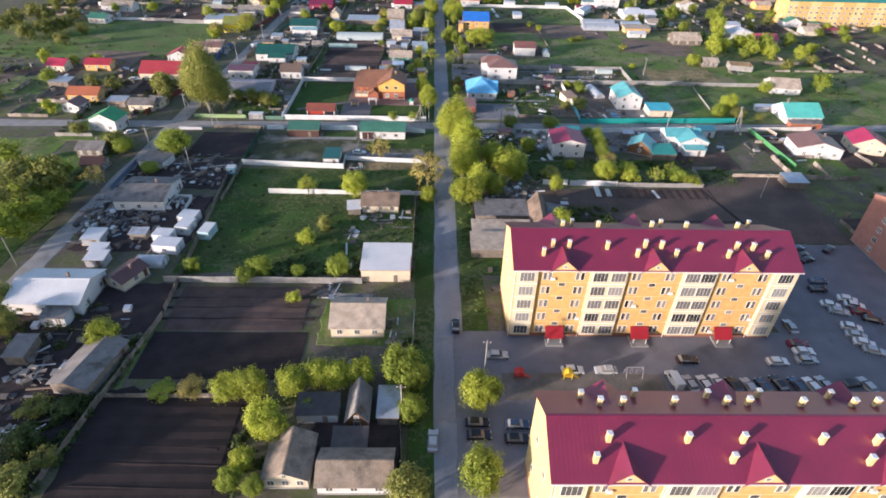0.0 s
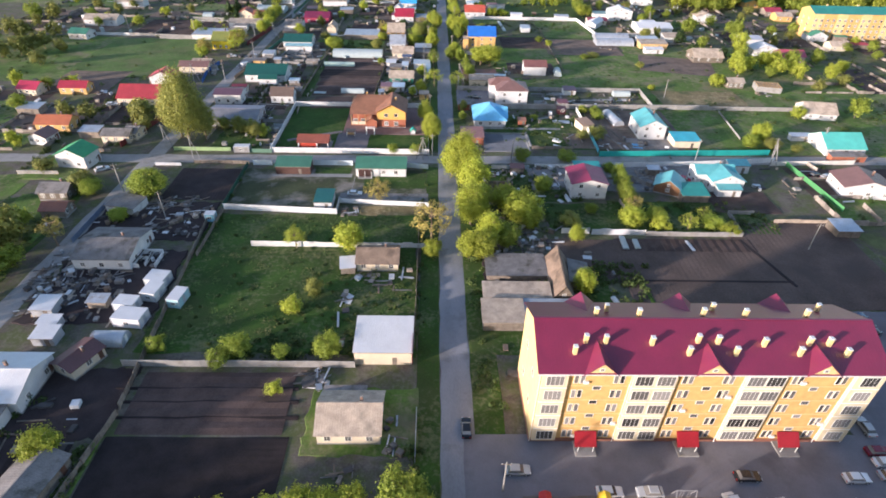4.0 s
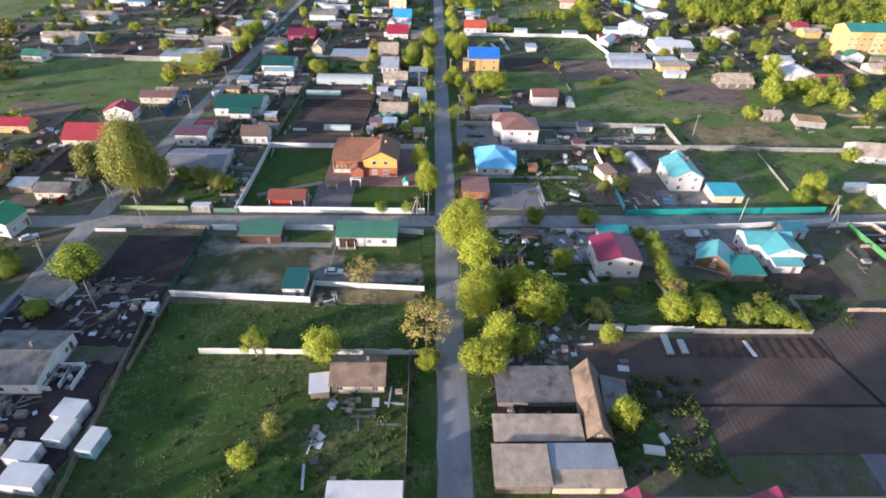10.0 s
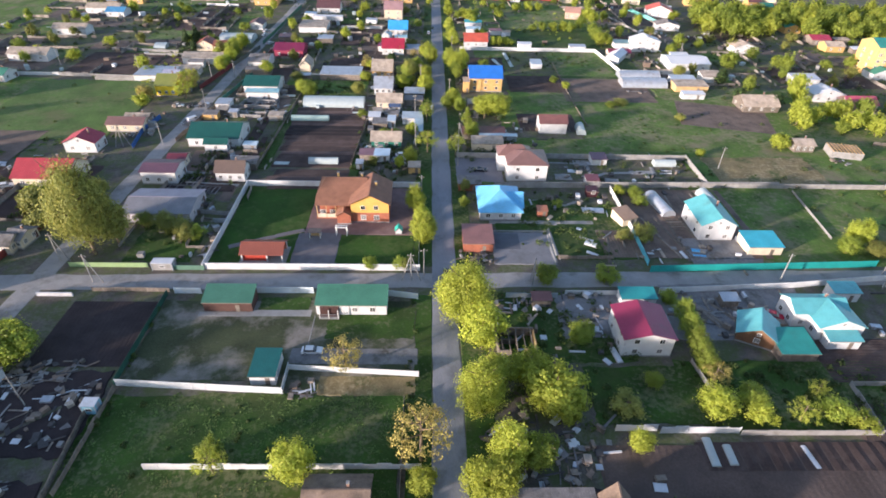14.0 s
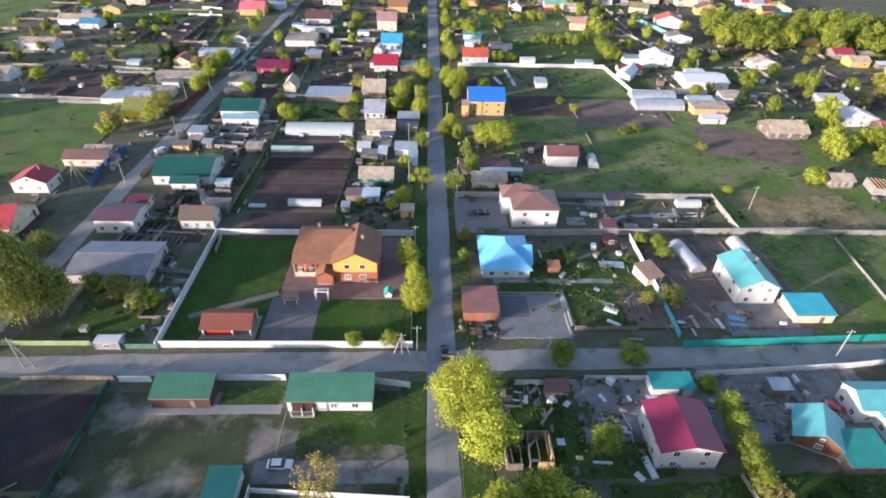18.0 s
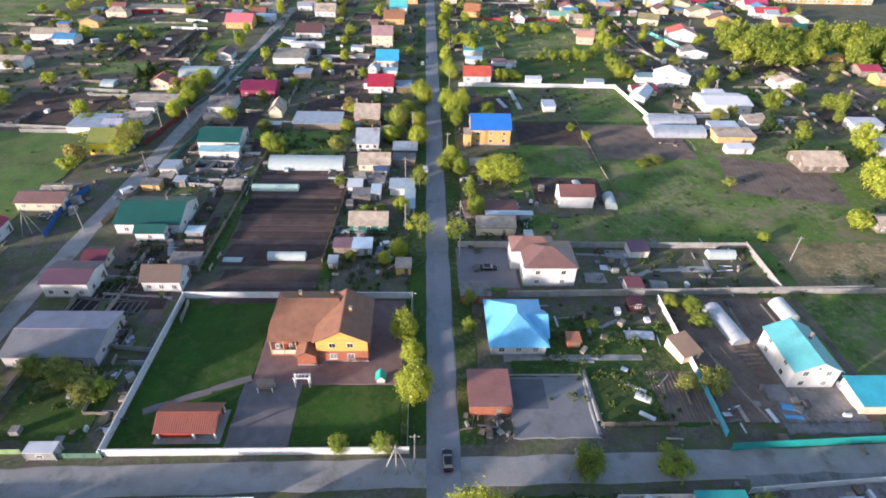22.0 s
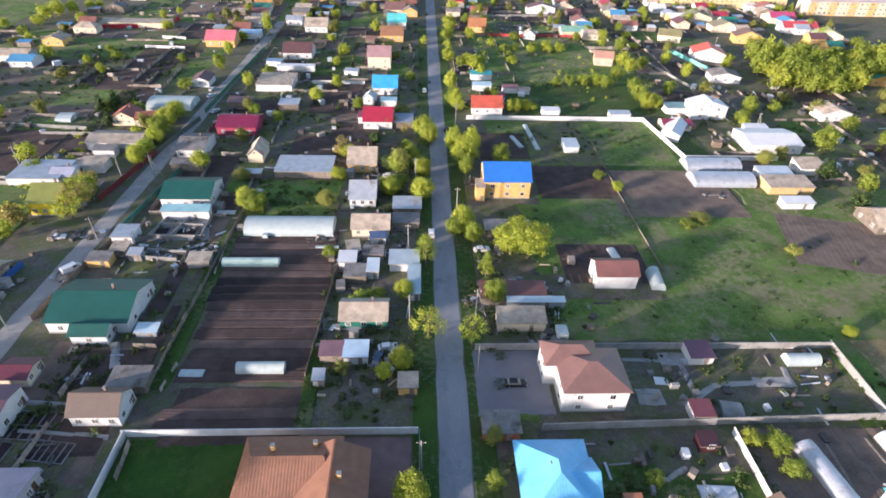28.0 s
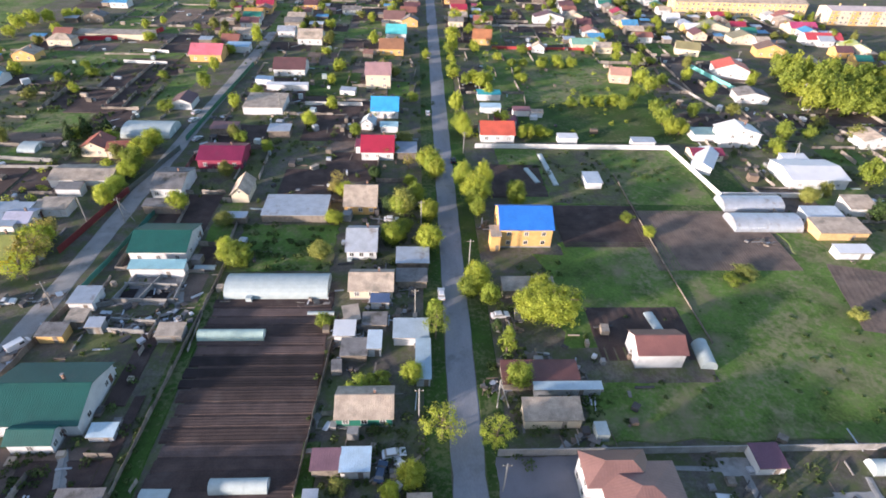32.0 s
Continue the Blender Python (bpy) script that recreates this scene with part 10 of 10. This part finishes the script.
# ---- yard east of the crimson-roofed house ----
road('garden_path', 73.8, 189.6, 72.9, 178.9, 3.4, gravel, 'narrow pale concrete garden path', 0.09)
sheet_ground('yard', 27.9, 179.0, 43.9, 187.5, gravel, label='grey trodden yard behind the house', z=0.04)
road('garden_path', 61.9, 185.5, 66.2, 178.9, 0.5, wood_grey, 'narrow pale concrete garden path', 0.09)
road('garden_path', 64.7, 186.5, 68.9, 179.8, 0.5, wood_grey, 'narrow pale concrete garden path', 0.09)
road('garden_path', 59.8, 182.6, 63.4, 176.3, 0.5, wood_grey, 'narrow pale concrete garden path', 0.09)
road('garden_path', 57.8, 185.0, 61.9, 176.3, 0.5, wood_grey, 'narrow pale concrete garden path', 0.09)
shed(66.6, 184.4, 3.8, 2.5, 2.2, 0.3, zinc, wood_grey, label='small grey store with sheet roof')
shed(22.3, 184.2, 4.3, 2.5, 2.2, 0.3, tin((0.20, 0.08, 0.07)), wood_grey, label='low store with dark red roof')
bed_cover(67.7, 180.3, 2.7, 1.40, -20.1, 0.80, white_sheet, 'white covered stack beside the drive')
bed_cover(40.8, 182.6, 2.2, 1.50, -5.0, 0.60, white_sheet, 'white box beside the house')
bed_cover(33.4, 166.1, 1.8, 1.20, -55.3, 0.30, white_sheet, 'white sheet lying on the grass')
bed_cover(35.7, 167.8, 4.2, 1.30, -80.4, 0.50, white_sheet, 'pale stack beside the wall')
# ---- scrub and odds beside the barns and yards ----
scrub(33.4, 127.1, 49.5, 135.8, 34, scrub_leaf, 951, h=2.2)
scrub(29.0, 113.9, 45.7, 133.9, 30, scrub_leaf, 952)
scrub(-73.7, 48.0, -70.6, 67.7, 26, scrub_leaf, 953)
scrub(-64.6, 67.8, -61.9, 82.3, 12, scrub_leaf, 954)
junk(12.0, 139.5, 8, 3, 14, 1610)
junk(10.6, 150.3, 8, 6, 20, 1571)
junk(-95.6, 301.0, 9, 4, 24, 600)
junk(-33.3, 301.0, 6, 5, 22, 1060)
junk(-23.8, 288.8, 6, 5, 22, 1180)
junk(-14.1, 307.8, 5, 5, 18, 1170)
junk(-92.4, 134.9, 12, 8, 40, 610)
junk(-94.3, 127.4, 9, 8, 30, 600)
junk(-79.9, 73.1, 8, 6, 24, 720)
junk(-74.5, 60.4, 7, 6, 20, 800)
junk(7.3, 274.8, 8, 3, 20, 1510)
junk(23.6, 271.5, 6, 3, 16, 1670)
# ---- weeds and small things in the gardens ----
scrub(-40, 106, -10, 131, 70, scrub_leaf, 961, h=0.7, r=0.9, label='low weeds in the rough meadow')
scrub(-63, 105, -30, 156, 60, scrub_leaf, 962, h=0.5, r=0.9, label='low weeds in the rough meadow')
tufts(-62, 106, -12, 140, 160, grass_tuft_dry, 963)
scrub(55, 151, 90, 166, 40, scrub_leaf, 964, h=0.9, r=1.0, label='low garden plants in rows')
scrub(25, 262, 110, 300, 70, scrub_leaf, 965, h=0.5, r=1.0, label='low weeds in the wide meadow')
scrub(32, 345, 56, 380, 40, scrub_leaf, 966, h=0.9, r=1.0, label='low garden plants')
scrub(-61, 250, -56.5, 302, 40, scrub_leaf, 967, h=1.1, r=0.9, label='weeds along the plank fence')
scrub(-29.5, 240, -26, 300, 30, scrub_leaf, 968, h=1.1, r=0.9, label='weeds along the plank fence')
scrub(-65, 150, -63, 186, 18, scrub_leaf, 969, h=1.2, r=0.9, label='weeds along the green fence')
scrub(-8.2, 104, -6.2, 186, 30, scrub_leaf, 970, h=1.0, r=0.9, label='weeds along the roadside fence')
clutter(27, 168, 38, 188, 26, 971)
clutter(56, 172, 82, 189, 30, 972)
clutter(-74, 199, -61, 216, 14, 973)
clutter(8, 262, 38, 300, 34, 974)
clutter(-28, 246, -8, 262, 22, 975)
clutter(14, 220, 50, 236, 22, 976)
clutter(34, 242, 82, 257, 24, 977)
clutter(60, 203, 84, 212, 14, 978)
clutter(-26, 104, -9, 132, 26, 979)
clutter(8, 141, 30, 150, 24, 980)
clutter(10, 172, 26, 188, 22, 981)
# ---- roadside trees along the northern street ----
tree(7.7, 344.7, 10, 2.8, 'tall', leaf_yellow)
tree(5.5, 353.8, 9, 2.4, 'tall', leaf_yellow)
tree(11.6, 354.0, 9, 2.4, 'tall', leaf_yellow)
tree(8.6, 336.8, 7, 2.2, 'tall', leaf_green)
tree(7.1, 415.7, 8, 2.4, 'tall', leaf_yellow)
tree(8.0, 394.2, 8, 2.4, 'tall', leaf_yellow)
tree(7.6, 454.9, 7, 3, 'round', leaf_yellow)
tree(16.5, 448.8, 6, 3, 'round', leaf_yellow)
tree(22.5, 449.1, 6, 3, 'round', leaf_yellow)
tree(9.2, 493.9, 9, 3, 'tall', leaf_yellow)
tree(21.2, 347.4, 6, 2.6, 'round', leaf_green)
tree(-5.0, 365.6, 8, 3.2, 'round', leaf_yellow)
tree(-2.7, 360.2, 7, 2.6, 'round', leaf_yellow)
tree(-13.8, 338.2, 7, 2.8, 'round', leaf_green)
tree(-5.7, 334.8, 7, 2.6, 'round', leaf_yellow)
tree(-9.6, 342.7, 8, 2.4, 'tall', leaf_green)
tree(-5.7, 321.7, 7, 3.2, 'round', leaf_yellow)
tree(-15.8, 324.0, 6, 2.8, 'round', leaf_yellow)
tree(-11.8, 366.7, 5, 2.2, 'sparse', leaf_bud)
tree(-22.5, 358.7, 5, 2, 'round', leaf_dark)
tree(-33.8, 355.3, 5, 2.4, 'sparse', leaf_bud)
tree(-10.6, 424.6, 5, 2.4, 'round', leaf_green)
tree(-31.6, 391.2, 5, 2, 'round', leaf_green)
tree(5.6, 306.1, 7, 2.8, 'round', leaf_yellow)
tree(3.2, 301.8, 6, 2.4, 'round', leaf_green)
tree(20.7, 301.9, 6, 3, 'round', leaf_yellow)
tree(29.8, 390.6, 5, 1.8, 'tall', leaf_yellow)
tree(33.1, 390.7, 5, 1.8, 'tall', leaf_yellow)
tree(52.1, 471.7, 4, 2.4, 'bush', leaf_yellow)
tree(60.8, 472.2, 4, 2.4, 'bush', leaf_yellow)
tree(-33.1, 333.8, 4, 2, 'round', leaf_yellow)
tree(-34.1, 317.1, 5, 2.6, 'round', leaf_olive)

# also holds the unseen trees added to shade the low lots
stand_of_trees("distant_trees", FAR_TREES, "scattered far garden trees in spring leaf, with unseen shade trees added", "trees", 11)
